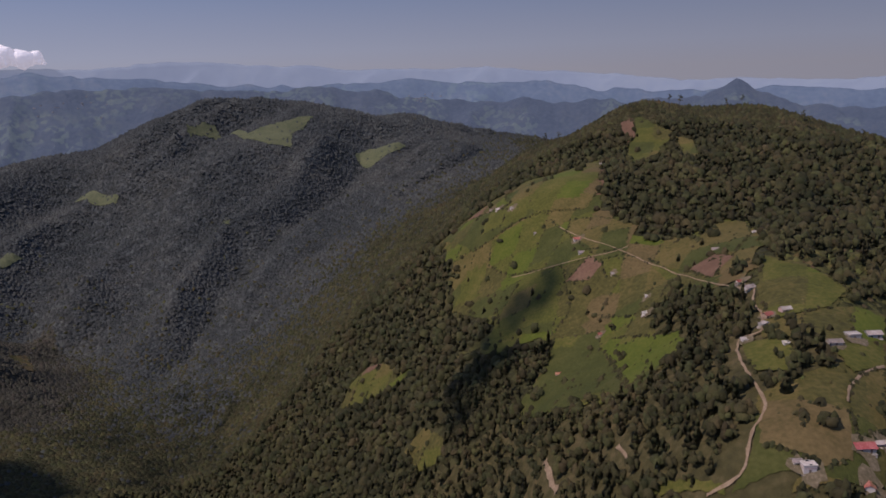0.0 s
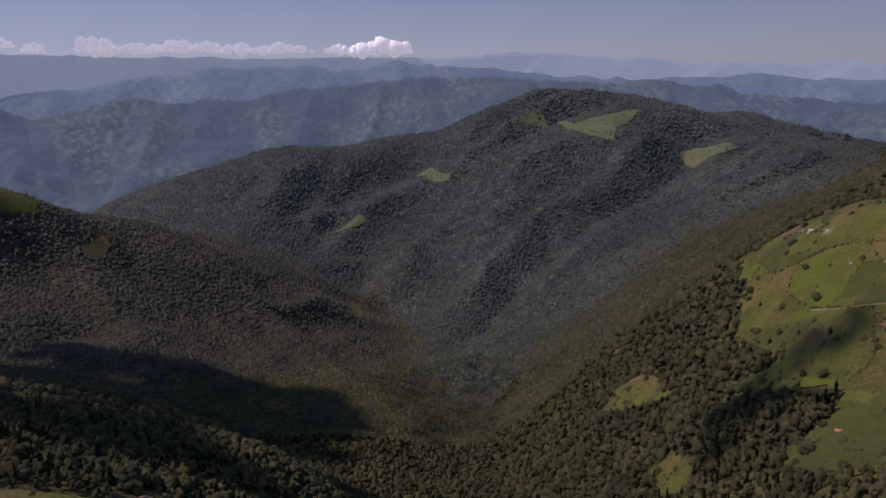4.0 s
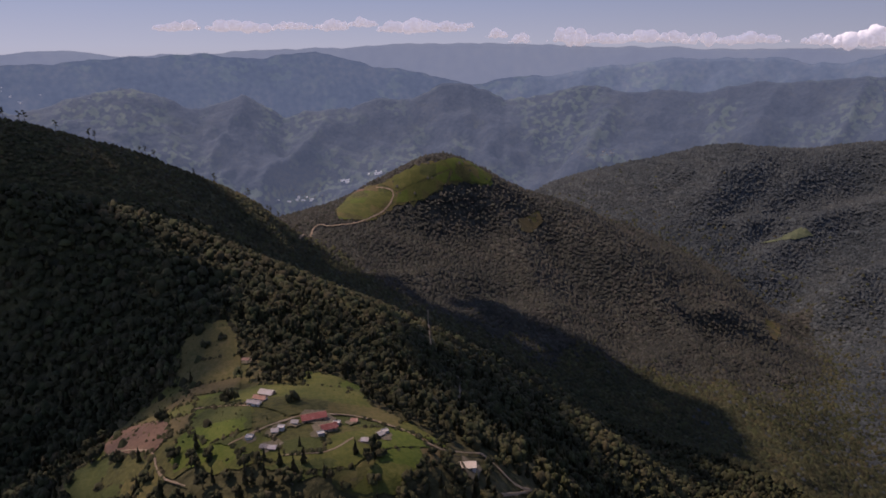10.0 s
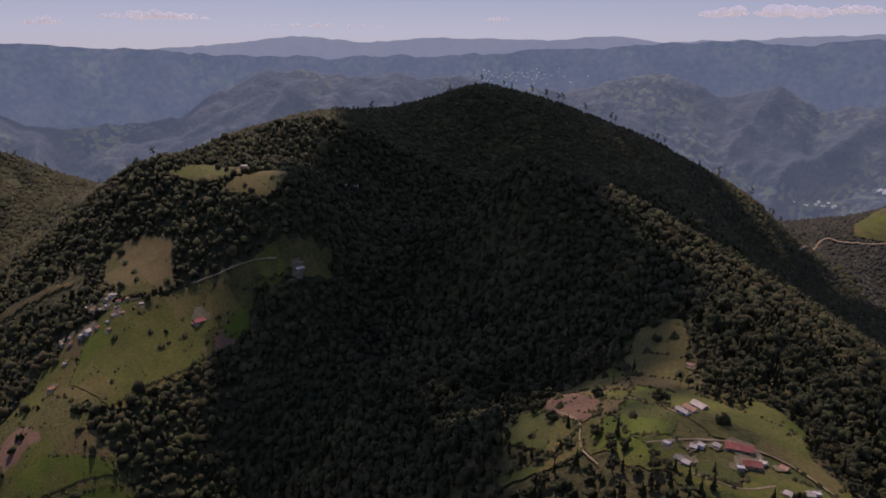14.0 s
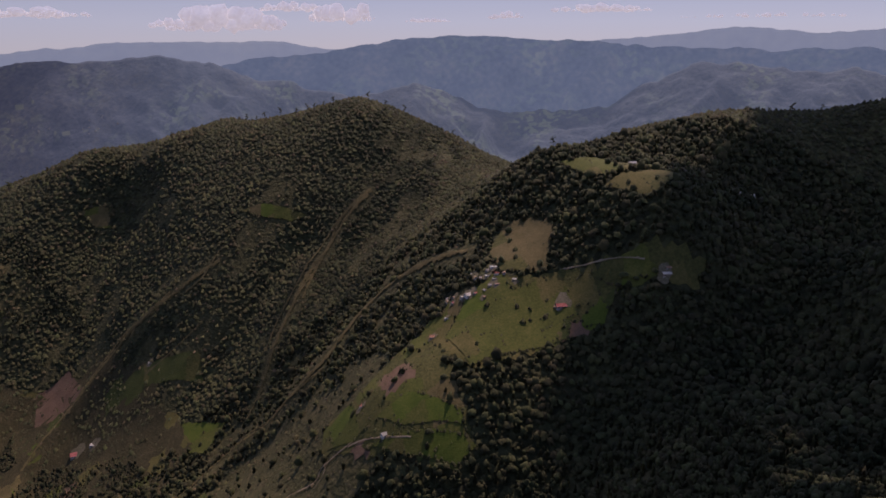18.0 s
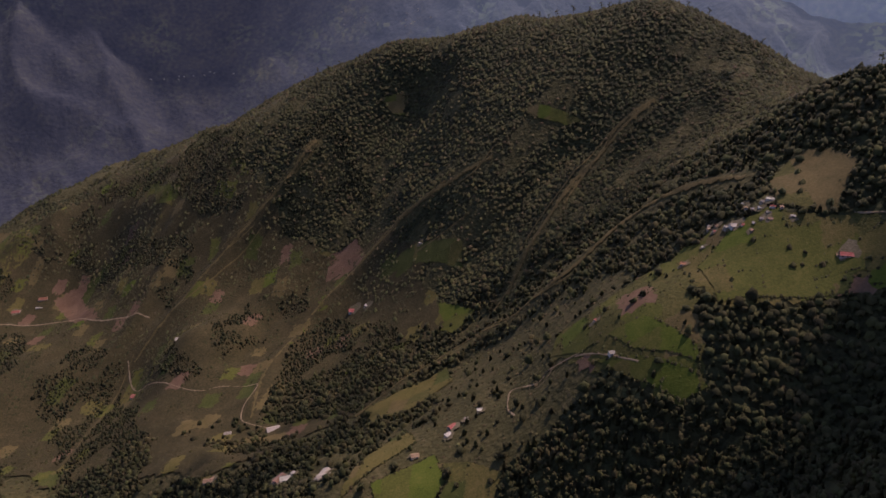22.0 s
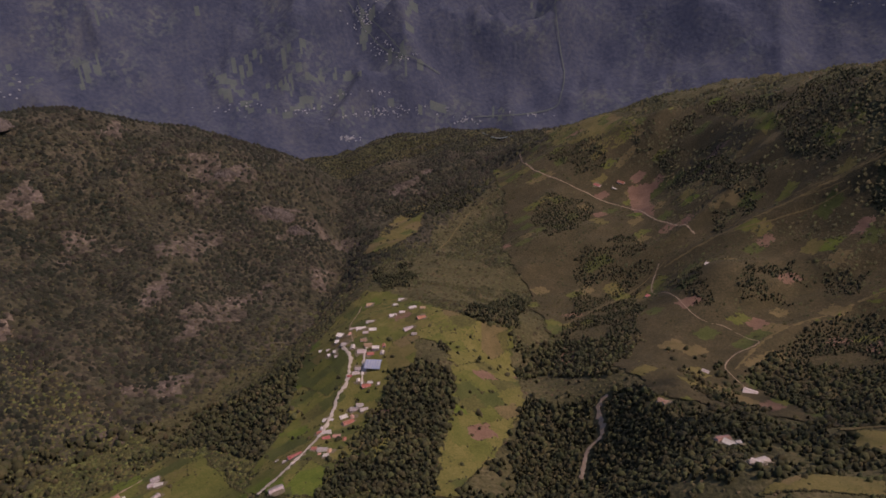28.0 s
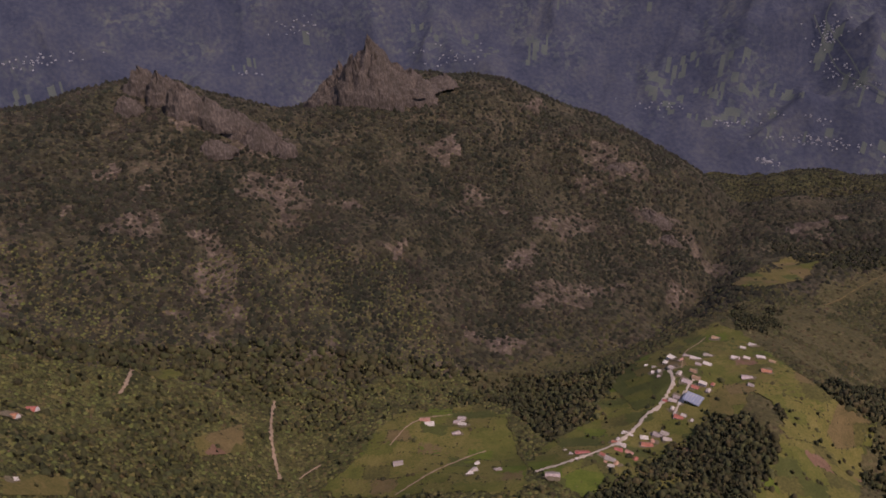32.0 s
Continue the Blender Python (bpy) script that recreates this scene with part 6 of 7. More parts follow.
house(457, -426, 33, 4.5, 2.8, "flat", 1)
house(449, -395, 48, 7.3, 4.5, "red", 1)
house(453, -403, 138, 5.5, 3.4, "tin", 1)
house(405, -391, 123, 5.9, 3.7, "red", 1)
house(423, -358, 33, 5.9, 3.7, "red", 1)
house(402, -361, 123, 6.6, 4.1, "brown", 1)
house(409, -352, 33, 3.2, 2.4, "brown", 1)
house(421, -320, 123, 2.9, 2.4, "tin", 1)
house(459, -331, 123, 3.5, 2.4, "flat", 1)
house(557, -595, 38, 9.5, 5.9, "grey", 1)
house(527, -588, 33, 8.1, 5.0, "grey", 1)


# ---- rocks on the far mountain ----
def crag_mesh(name, wide, deep, high, seed, peak):
    """A craggy body of rock, cleft and stepped, standing on the origin."""
    n, m = 44, 24
    a = np.arange(n) * 2 * np.pi / n
    u = np.linspace(0, 1, m)[:, None]
    c, s = np.cos(a)[None], np.sin(a)[None]
    r = (1 - u ** peak) ** 0.85 + 0.02
    cleft = 1 - np.abs(fractal(4 * c + 3.1 * seed + 0.6 * u, 4 * s + 0.8 * u, 1.0, 3, seed))
    crag = 0.72 + 0.5 * cleft + 0.16 * fractal(9 * c + 3 * u, 9 * s + 5 * u, 1.0, 3, seed + 4)
    step = u + 0.035 * np.sin(26 * u + 4 * fractal(3 * c + 0 * u, 3 * s + 0 * u, 1.0, 2, seed + 7))
    px = r * crag * c * wide / 2 + wide * 0.07 * np.sin(4 * u + seed)
    py = r * crag * s * deep / 2
    pz = step * high * (0.88 + 0.22 * fractal(2.5 * c + 4 * u, 2.5 * s, 1.0, 3, seed + 9))
    return mesh_from(name, np.stack([px, py, pz], -1).reshape(-1, 3), grid_faces(m, n, True)[:, ::-1], ROCK)


def rock(x, y, z, wide, deep, high, turn, seed, peak=1.6):
    """An outcrop standing in the slope, its foot at z."""
    ob = new("rock_outcrop", crag_mesh("rock_outcrop", wide, deep, high, seed, peak))
    ob.matrix_world = pose(x, y, z, 0, 0, turn)
    return tagged(ob, "weathered reddish brown rock outcrop among scrub on the mountain", "rock", group="rock outcrops")


def pinnacle(x, y, z, wide, deep, high, turn):
    """The tall peak: a main spire with lower crags leaning on it."""
    thing = new("rock_pinnacle")
    thing.matrix_world = pose(x, y, z, 0, 0, turn)
    for k, (dx, dy, w, h, peak) in enumerate(((0, 0, 0.66, 0.98, 1.3), (0.22, 0.05, 0.5, 0.6, 1.3), (-0.2, 0.05, 0.48, 0.62, 1.2), (0.1, -0.1, 0.42, 0.8, 1.4), (-0.1, -0.1, 0.4, 0.76, 1.4), (0.42, 0, 0.42, 0.4, 1.6), (-0.36, 0, 0.34, 0.42, 1.5))):
        ob = new("crag", crag_mesh("crag", w * wide, w * deep, h * high, 30 + k, peak))
        ob.parent = thing
        ob.matrix_local = pose(dx * wide, dy * deep, 0)
    return tagged(thing, "tall craggy rock pinnacle on the mountain crest", "rock")


pinnacle(1608, -448, 1455, 291, 204, 192, -107)
rock(1628, -379, 1471, 102, 81, 67, -105, 2, 1.2)
rock(1605, -552, 1488, 148, 118, 59, -111, 3, 1.2)
rock(1611, -647, 1485, 90, 72, 36, -114, 4, 1.2)
rock(1542, 66, 1572, 80, 40, 75, -89, 5, 1.9)
rock(1510, 27, 1546, 92, 46, 95, -91, 6, 1.9)
rock(1445, -11, 1537, 101, 50, 89, -92, 7, 1.9)
rock(1435, -57, 1517, 101, 50, 82, -94, 8, 1.9)
rock(1432, -103, 1487, 102, 51, 75, -96, 9, 1.9)
rock(1397, -142, 1469, 88, 44, 67, -98, 10, 1.9)
rock(1380, -184, 1455, 62, 31, 44, -100, 11, 1.9)
rock(1480, 101, 1553, 64, 32, 52, -88, 12, 1.9)
rock(1362, -46, 1486, 73, 36, 42, -94, 13, 1.9)
rock(1113, -967, 1244, 83, 41, 44, -133, 14, 1.9)
rock(1047, -978, 1207, 68, 34, 43, -135, 15, 1.9)
rock(1272, -976, 1306, 87, 43, 35, -129, 16, 1.9)


# ---- far villages, plots and roads on the distant slopes ----
from mathutils.bvhtree import BVHTree


def far_surface():
    vs, fs, at = [], [], 0
    for name in ("ground", "backdrop_near", "backdrop_middle", "backdrop_far"):
        me = bpy.data.objects[name].data
        v = np.empty(len(me.vertices) * 3, np.float32)
        me.vertices.foreach_get("co", v)
        f = np.empty(len(me.loops), np.int32)
        me.loops.foreach_get("vertex_index", f)
        v, f = v.reshape(-1, 3), f.reshape(-1, 4)
        if name == "ground":
            f = f[len(f) * 3 // 5:]
        vs += v.tolist()
        fs += (f + at).tolist()
        at += len(v)
    return BVHTree.FromPolygons(vs, fs)


FAR_SURFACE = far_surface()
FAR_EYE = Vector((CENTRE[0], CENTRE[1], 2020.0))


def far_spot(heading, height):
    a, e = radians(heading), radians(height)
    way = Vector((-math.sin(a) * math.cos(e), math.cos(a) * math.cos(e), math.sin(e)))
    return FAR_SURFACE.ray_cast(FAR_EYE, way)[0], way


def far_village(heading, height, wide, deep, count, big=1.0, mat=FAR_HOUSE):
    """Pale, faintly glowing houses, a few metres each, strewn over a far slope."""
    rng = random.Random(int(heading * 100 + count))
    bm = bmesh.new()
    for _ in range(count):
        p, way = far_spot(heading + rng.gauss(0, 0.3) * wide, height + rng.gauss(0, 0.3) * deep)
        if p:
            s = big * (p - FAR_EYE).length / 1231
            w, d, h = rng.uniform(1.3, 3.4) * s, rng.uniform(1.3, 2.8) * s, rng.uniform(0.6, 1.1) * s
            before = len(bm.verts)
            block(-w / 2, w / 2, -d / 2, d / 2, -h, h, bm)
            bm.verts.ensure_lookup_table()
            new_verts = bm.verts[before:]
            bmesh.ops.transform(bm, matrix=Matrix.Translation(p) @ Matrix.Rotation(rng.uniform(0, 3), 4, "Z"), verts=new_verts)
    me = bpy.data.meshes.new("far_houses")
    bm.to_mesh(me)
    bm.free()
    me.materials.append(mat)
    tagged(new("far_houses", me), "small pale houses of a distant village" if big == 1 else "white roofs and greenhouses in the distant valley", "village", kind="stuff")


FAR_PLOTS = []


def far_plot(heading, height, wide, deep):
    """A pale green clearing on a far slope; large ones fall into several."""
    rng = np.random.default_rng(int(abs(heading) * 100) + int(wide * 370))
    if wide > 0.55:
        for _ in range(6):
            far_plot(heading + rng.uniform(-0.6, 0.6) * wide, height + rng.uniform(-0.6, 0.6) * deep, min(0.54, wide * rng.uniform(0.2, 0.4)), deep * rng.uniform(0.25, 0.5))
        return
    FAR_PLOTS.append((heading, height, 0.5 * wide, 0.5 * deep))


def clear_far_plots():
    """Gives the pieces of the far slopes that lie in a clearing their haze-tinted, glowing grass."""
    for name in ("backdrop_near", "backdrop_middle"):
        me = bpy.data.objects[name].data
        v, f = np.empty(len(me.vertices) * 3, np.float32), np.empty(len(me.loops), np.int32)
        me.vertices.foreach_get("co", v)
        me.loops.foreach_get("vertex_index", f)
        c = v.reshape(-1, 3)[f.reshape(-1, 4)].mean(axis=1) - np.array(FAR_EYE)
        heading, height = np.degrees(np.arctan2(-c[:, 0], c[:, 1])) % 360, np.degrees(np.arctan2(c[:, 2], np.hypot(c[:, 0], c[:, 1])))
        heading, height = heading + 0.16 * fractal(heading, height, 0.7, 3, 51), height + 0.12 * fractal(heading, height, 0.5, 3, 52)
        green = np.zeros(len(c), bool)
        for a, e, w, d in FAR_PLOTS:
            green |= (np.abs((heading - a + 180) % 360 - 180) / max(w, 0.12) + np.abs(height - e) / max(d, 0.07)) < 1.15
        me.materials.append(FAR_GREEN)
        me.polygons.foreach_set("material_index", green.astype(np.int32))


def far_road(*points):
    v = []
    line = smooth_line(points, 0.25)
    way_along = np.gradient(line, axis=0)
    for (a, e), (da, de) in zip(line, way_along):
        q = 0.04 / max(1e-6, math.hypot(da, de))
        for s in (-1, 1):
            p, way = far_spot(a - s * de * q, e + s * da * q)
            if not p:
                return
            v.append((p - way * 9)[:])
    # the road wears the glowing haze colour of the far grass
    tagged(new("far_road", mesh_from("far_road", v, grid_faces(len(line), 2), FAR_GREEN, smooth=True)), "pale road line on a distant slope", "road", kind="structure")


# ---- far villages and plots: heading and height, spread, count ----
far_village(218.4, -11.96, 1.40, 1.86, 26)
far_village(216.8, -14.34, 1.58, 1.40, 22)
far_village(214.7, -15.04, 2.33, 0.65, 12)
far_village(216.6, -19.3, 7.44, 0.74, 60)
far_village(210, -20.17, 1.86, 0.47, 22)
far_village(220.1, -21.24, 1.12, 0.37, 22)
far_village(223.2, -18.81, 2.79, 0.47, 14)
far_village(204, -19.53, 2.79, 0.28, 10)
far_village(278.1, -12.55, 6.51, 1.12, 40)
far_village(263, -15.1, 1.86, 0.37, 8)
far_village(258.6, -11.86, 3.72, 1.40, 20)
far_village(247, -14.67, 5.58, 1.86, 30)
far_village(218.3, -11.92, 2.33, 2.79, 26)
far_village(220.2, -21.3, 1.40, 0.47, 16)
far_village(218.7, -17.79, 4.65, 0.47, 16)
far_village(97.4, -2.49, 7.91, 1.21, 70, 0.8, FAR_WHITE)
far_village(70.7, -9.9, 0.93, 0.19, 5, 1.5, FAR_WHITE)
far_village(68, -9.37, 1.12, 0.19, 5, 1.5, FAR_WHITE)
far_village(74, -10.77, 2.79, 0.74, 14)
far_village(70.6, -9.83, 0.93, 0.19, 6, 1.5, FAR_WHITE)
far_village(67.7, -9.27, 1.12, 0.19, 6, 1.5, FAR_WHITE)
far_village(74.1, -11.21, 2.33, 0.37, 12, 1.5, FAR_WHITE)
far_village(49.6, -7.55, 2.79, 0.47, 10)
far_village(27.8, -2.54, 5.58, 1.40, 14)
far_village(1.8, -2.98, 3.72, 0.56, 14)
far_village(49.8, -7.76, 2.79, 0.47, 10)
far_village(229.5, -18.04, 4.65, 0.93, 14)
far_village(166.2, -6.23, 6.51, 0.93, 16)
far_village(180.6, -9.85, 5.58, 0.47, 10)
far_plot(214.6, -11.86, 1.40, 1.86)
far_plot(224.6, -16.74, 0.74, 1.40)
far_plot(223.2, -15.97, 1.02, 1.12)
far_plot(228.4, -17.94, 1.86, 0.74)
far_plot(229.3, -16.77, 1.12, 0.93)
far_plot(219.4, -19.26, 2.79, 0.65)
far_plot(216.5, -18.72, 1.86, 0.56)
far_plot(226, -18.81, 2.33, 0.56)
far_plot(215.4, -14.59, 1.86, 0.93)
far_plot(239.8, -14.08, 0.74, 1.40)
far_plot(237.4, -10.67, 1.12, 0.47)
far_plot(231.5, -10.49, 1.86, 0.47)
far_plot(229.9, -16.29, 0.65, 1.12)
far_plot(222.2, -18.43, 1.40, 0.47)
far_plot(48.3, -7.53, 1.86, 0.37)
far_plot(51.5, -6.3, 1.12, 0.56)
far_plot(54.9, -6.12, 1.02, 0.65)
far_plot(59.3, -5.51, 0.74, 0.37)
far_plot(40.2, -4.98, 1.40, 0.37)
far_plot(75, -10.4, 2.33, 0.37)
far_plot(72.9, -11.74, 1.86, 0.23)
far_plot(48.9, -7.7, 1.40, 0.37)
far_plot(53.8, -6.92, 0.93, 0.47)
far_plot(50.2, -6.84, 0.56, 0.65)
far_plot(44.2, -6.57, 0.93, 0.28)
far_plot(279, -15.43, 2.33, 1.86)
far_plot(276.6, -14.85, 1.40, 0.47)
far_plot(246, -12.97, 4.19, 1.12)
far_plot(240.1, -14.05, 0.74, 1.12)
far_plot(230.1, -16.45, 0.65, 1.40)
far_plot(225.4, -16.5, 0.93, 0.93)
far_plot(219.1, -16.24, 2.79, 0.93)
far_plot(248.7, -12.49, 1.40, 0.56)
far_plot(257.8, -12.53, 1.86, 0.65)
far_plot(165.5, -6.68, 2.79, 0.37)
far_plot(168.5, -4.72, 1.86, 0.37)
far_plot(170.7, -7.32, 2.33, 0.47)
far_plot(29.8, -3.59, 2.79, 0.74)
far_plot(26.5, -3.43, 2.33, 0.47)
far_plot(75.4, -10.62, 2.79, 0.37)
far_plot(73.5, -11.49, 3.72, 0.19)
far_plot(221.9, -16.91, 3.26, 2.33)
far_plot(218.6, -13.18, 1.86, 2.79)
far_plot(214.8, -15.45, 2.79, 1.40)
far_plot(227.5, -17.36, 1.86, 1.40)
far_plot(239.6, -14.29, 1.86, 1.40)
far_plot(207.4, -19.48, 2.33, 0.65)
far_plot(228.3, -15.57, 1.40, 1.86)
far_plot(224.1, -14.61, 1.86, 1.86)
far_plot(204.1, -11.14, 2.79, 0.65)
far_plot(212.7, -19.03, 2.79, 0.56)
far_plot(277.8, -14.71, 2.79, 0.65)
far_plot(280.1, -16.28, 2.33, 1.40)
far_plot(238.9, -14.27, 1.12, 1.40)
far_plot(229.7, -16.48, 1.12, 1.40)
far_plot(222.2, -15.85, 1.40, 1.12)
far_plot(224.9, -19.05, 1.86, 1.12)
far_plot(227.5, -14.23, 1.40, 0.74)
far_plot(262.9, -14.72, 1.86, 0.93)
far_plot(243.5, -14.30, 1.86, 0.47)
far_road((203.1, -10.92), (202.4, -14.31), (201.9, -16.26), (202, -17.78), (202.5, -18.9), (205, -19.51), (209.3, -19.81))
far_road((219.4, -10.77), (218.4, -12.38), (216.8, -14.34), (214.5, -15.04), (212.2, -16.39))
far_road((208.3, -21.06), (206.8, -21.49), (205.4, -21.23))
far_road((218.5, -9.79), (218.5, -11.19), (216.5, -13.24), (215, -14.94))
clear_far_plots()


# ---- clouds ----
def puff(name, centres, sizes, seed, level=3):
    """A heap of billows in one mesh."""
    rng = np.random.default_rng(seed)
    vs, fs, at = [], [], 0
    base_v, base_f = ico(level)
    for c, s in zip(centres, sizes):
        v = base_v * (1 + 0.4 * fractal(base_v[:, 0] * 3 + rng.uniform(0, 50), base_v[:, 1] * 3 + base_v[:, 2] * 2.3, 1.0, 3, seed)[:, None])
        vs.append(v * s + c)
        fs.append(base_f + at)
        at += len(v)
    return tagged(new(name, mesh_from(name, np.concatenate(vs), np.concatenate(fs), CLOUD, smooth=True)), "white heaped cloud drifting over the mountains", "cloud", kind="structure")


def horizon_cloud(heading, height, wide, deep):
    """A bank of cloud far off, by its heading and height above level in degrees."""
    rng = np.random.default_rng(int(heading * 10))
    r = 4860.0
    n = min(75, max(14, int(wide / deep * 18)))
    u = np.sort(rng.uniform(-0.5, 0.5, n))
    swell = np.sqrt(np.maximum(0.05, 1 - (2 * u) ** 2))
    a = np.radians(heading + u * wide)
    low = height - deep / 2
    size = np.radians(deep) * r * 0.4 * swell * rng.uniform(0.25, 1.0, n) ** 2.2
    z = 2030 + r * np.tan(np.radians(low)) + size * rng.uniform(0.4, 1.0, n) + np.radians(deep) * r * rng.uniform(0, 0.45, n) ** 2 * swell
    places = np.column_stack([CENTRE[0] - r * np.sin(a), CENTRE[1] + r * np.cos(a), z])
    stretch = min(1.7, max(1.0, wide / deep / 4))
    puff("cloud", places, [np.array((s * stretch, s * stretch, s)) for s in size], int(heading * 7), 2)


def shading_cloud(x, y, z, long, wide, turn, seed, size=0.0, apart=0.9):
    """An added, unseen cloud overhead whose shadow falls round the place x, y, z."""
    rng = np.random.default_rng(seed)
    up = 1000.0
    reach = up / math.tan(radians(SUN_HEIGHT))
    cx, cy = x - math.sin(radians(SUN_HEADING)) * reach, y + math.cos(radians(SUN_HEADING)) * reach
    size = size or 10 + 0.2 * min(long, wide)
    u, v = (k.ravel() for k in np.meshgrid(np.arange(-1.4 * long, 1.4 * long, apart * size), np.arange(-1.4 * wide, 1.4 * wide, apart * size)))
    w = (u / long) ** 2 + (v / wide) ** 2 < 1 + 0.9 * fractal(u, v, 1.1 * wide, 3, seed)
    u, v = u[w] + rng.normal(size=w.sum()) * 0.25 * size, v[w] + rng.normal(size=w.sum()) * 0.25 * size
    c, s = math.cos(radians(turn)), math.sin(radians(turn))
    places = np.column_stack([cx + u * c - v * s, cy + u * s + v * c, z + up + rng.uniform(0, 50, len(u))])
    puff("cloud", places, [np.array((k, k, 0.6 * k)) for k in size * rng.uniform(0.55, 1.15, len(u))], seed, 1)


# clouds added out of view to darken these slopes, some where cloud shadows lie
shading_cloud(-920, -130, 1920, 380, 190, 15, 1)
shading_cloud(-670, -160, 1890, 170, 95, -10, 7)
shading_cloud(-945, 60, 1895, 210, 105, 98, 19)
shading_cloud(-905, 255, 1770, 110, 75, 75, 20)
shading_cloud(-820, 440, 1660, 190, 80, 52, 4)
shading_cloud(-745, 635, 1575, 190, 100, 50, 8)
shading_cloud(-575, 590, 1540, 150, 100, 50, 9)
shading_cloud(-480, 400, 1690, 130, 60, 45, 21)
shading_cloud(-405, 5, 1815, 90, 52, 30, 22)
shading_cloud(-500, -160, 1810, 140, 72, 12, 2)
shading_cloud(-335, -150, 1770, 110, 66, -10, 3)
shading_cloud(-235, -195, 1720, 80, 50, -20, 10)
shading_cloud(62, 535, 1798, 40, 17, 20, 5)
shading_cloud(15, 490, 1760, 40, 22, 55, 6)
shading_cloud(-285, -70, 1790, 100, 46, 40, 11)
shading_cloud(-365, -200, 1748, 75, 52, 30, 14)
shading_cloud(-475, 38, 1860, 105, 40, 12, 15)
shading_cloud(-430, -35, 1805, 115, 60, 22, 17)
shading_cloud(-358, 238, 1800, 80, 24, -15, 18)
shading_cloud(-268, 268, 1765, 75, 30, -10, 16)
shading_cloud(-345, 297, 1763, 115, 30, -8, 12)


def dimming_veil(x, y, z, long, wide, turn, seed):
    """An added, unseen thin veil of cloud shreds overhead that dims the sun round the place."""
    shading_cloud(x, y, z, long, wide, turn, seed, 9.0, 2.4)


# places dimmed by made-up veils out of view
dimming_veil(-285, 115, 1845, 150, 105, 40, 31)
dimming_veil(-500, 1060, 1420, 230, 120, 120, 32)
dimming_veil(-590, -770, 1795, 170, 95, 20, 33)
dimming_veil(-21, -620, 1472, 130, 90, 30, 34)


# ---- clouds on the horizon: heading, height, width and depth in degrees ----
horizon_cloud(71.1, 2.57, 2.8, 1.0)
horizon_cloud(68.7, 2.66, 2.3, 0.8)
horizon_cloud(64.1, 2.52, 7.4, 1.4)
horizon_cloud(60.5, 2.39, 1.4, 0.6)
horizon_cloud(58.1, 1.77, 1.9, 0.9)
horizon_cloud(56.3, 1.34, 1.9, 0.8)
horizon_cloud(52.3, 2.04, 3.7, 2.3)
horizon_cloud(49.3, 1.46, 3.3, 1.2)
horizon_cloud(45.7, 1.54, 5.6, 1.2)
horizon_cloud(42.8, 1.75, 2.2, 2.0)
horizon_cloud(39.1, 1.25, 5.1, 1.0)
horizon_cloud(34.6, 1.04, 2.8, 0.9)
horizon_cloud(31.6, 1.36, 4.7, 1.8)
horizon_cloud(79.4, 2.5, 10.2, 1.2)
horizon_cloud(73.9, 2.37, 3.7, 0.7)
horizon_cloud(70.9, 2.54, 2.3, 1.1)
horizon_cloud(68.6, 2.62, 2.3, 0.7)
horizon_cloud(64, 2.52, 6.0, 1.1)
horizon_cloud(113.6, 1.23, 12.1, 0.4)
horizon_cloud(99.4, 1.83, 1.9, 0.4)
horizon_cloud(154.7, 1.58, 9.8, 2.3)
horizon_cloud(145.4, 1.84, 5.1, 1.9)
horizon_cloud(166.9, 1.56, 7.4, 0.9)
horizon_cloud(132.7, 1.38, 2.8, 0.6)
horizon_cloud(125.5, 1.93, 7.9, 0.8)
horizon_cloud(149.3, 2.08, 4.7, 0.9)
horizon_cloud(138.8, 1, 3.7, 0.4)
horizon_cloud(30.5, 1.41, 3.3, 1.9)
horizon_cloud(154.2, 1.23, 8.4, 1.9)


# ---- woods ----
def open_land(x, y, rng, grown=0.0):
    """Which places bear trees: not plots, tracks or yards, and fewer on the scrubby slopes."""
    keep = np.ones(len(x), bool)
    clump, fine, chance = forest_share(x, y)
    if not grown:
        chance = np.where(rocky_places(x, y), 0.4 * chance, chance)
        keep &= rng.uniform(size=len(x)) < chance
    wander = 1 if grown < 2 else 0
    jx = x + rng.normal(size=len(x)) * 1.2 + 6.5 * wander * fractal(x, y, 24, 2, 91)
    jy = y + rng.normal(size=len(x)) * 1.2 + 6.5 * wander * fractal(x, y, 24, 2, 92)
    lone = rng.uniform(size=len(x)) < np.where(np.hypot(x, y) > 1400, 0.2, 0.025)
    lone_more = lone | ((rng.uniform(size=len(x)) < 0.22) & (fine > 0.3)) | (rng.uniform(size=len(x)) < 0.055)
    groves = lone_more & (rng.uniform(size=len(x)) < 0.5) | (chance > 0.8)
    wooded = np.zeros(len(x), bool)
    for outline in WOODS:
        wooded |= inside(jx + 22 * fractal(x, y, 60, 3, 93), jy + 22 * fractal(x, y, 60, 3, 94), outline)
    if not grown:
        keep |= wooded
    for kind, outline in OUTLINES if grown < 2 else ():
        wide = np.ptp(np.array(outline)[:, 0]) > 110 and outline[0][1] < -780
        keep &= wooded | ~inside(jx, jy, outline) | (groves if kind == "slope" or wide else lone_more if kind in ("meadow", "sunny") else lone)
    for width, line in LINES:
        low, high = line.min(0) - 12, line.max(0) + 12
        w = np.where((x > low[0]) & (x < high[0]) & (y > low[1]) & (y < high[1]) & keep)[0]
        if len(w):
            d = np.min((x[w, None] - line[None, :, 0]) ** 2 + (y[w, None] - line[None, :, 1]) ** 2, axis=1)
            keep[w[d < (width / 2 + 4.0) ** 2]] = False
    for hx, hy, size in HOUSE_SPOTS:
        keep &= (x - hx) ** 2 + (y - hy) ** 2 > (size * 0.75 + 3) ** 2
    return keep


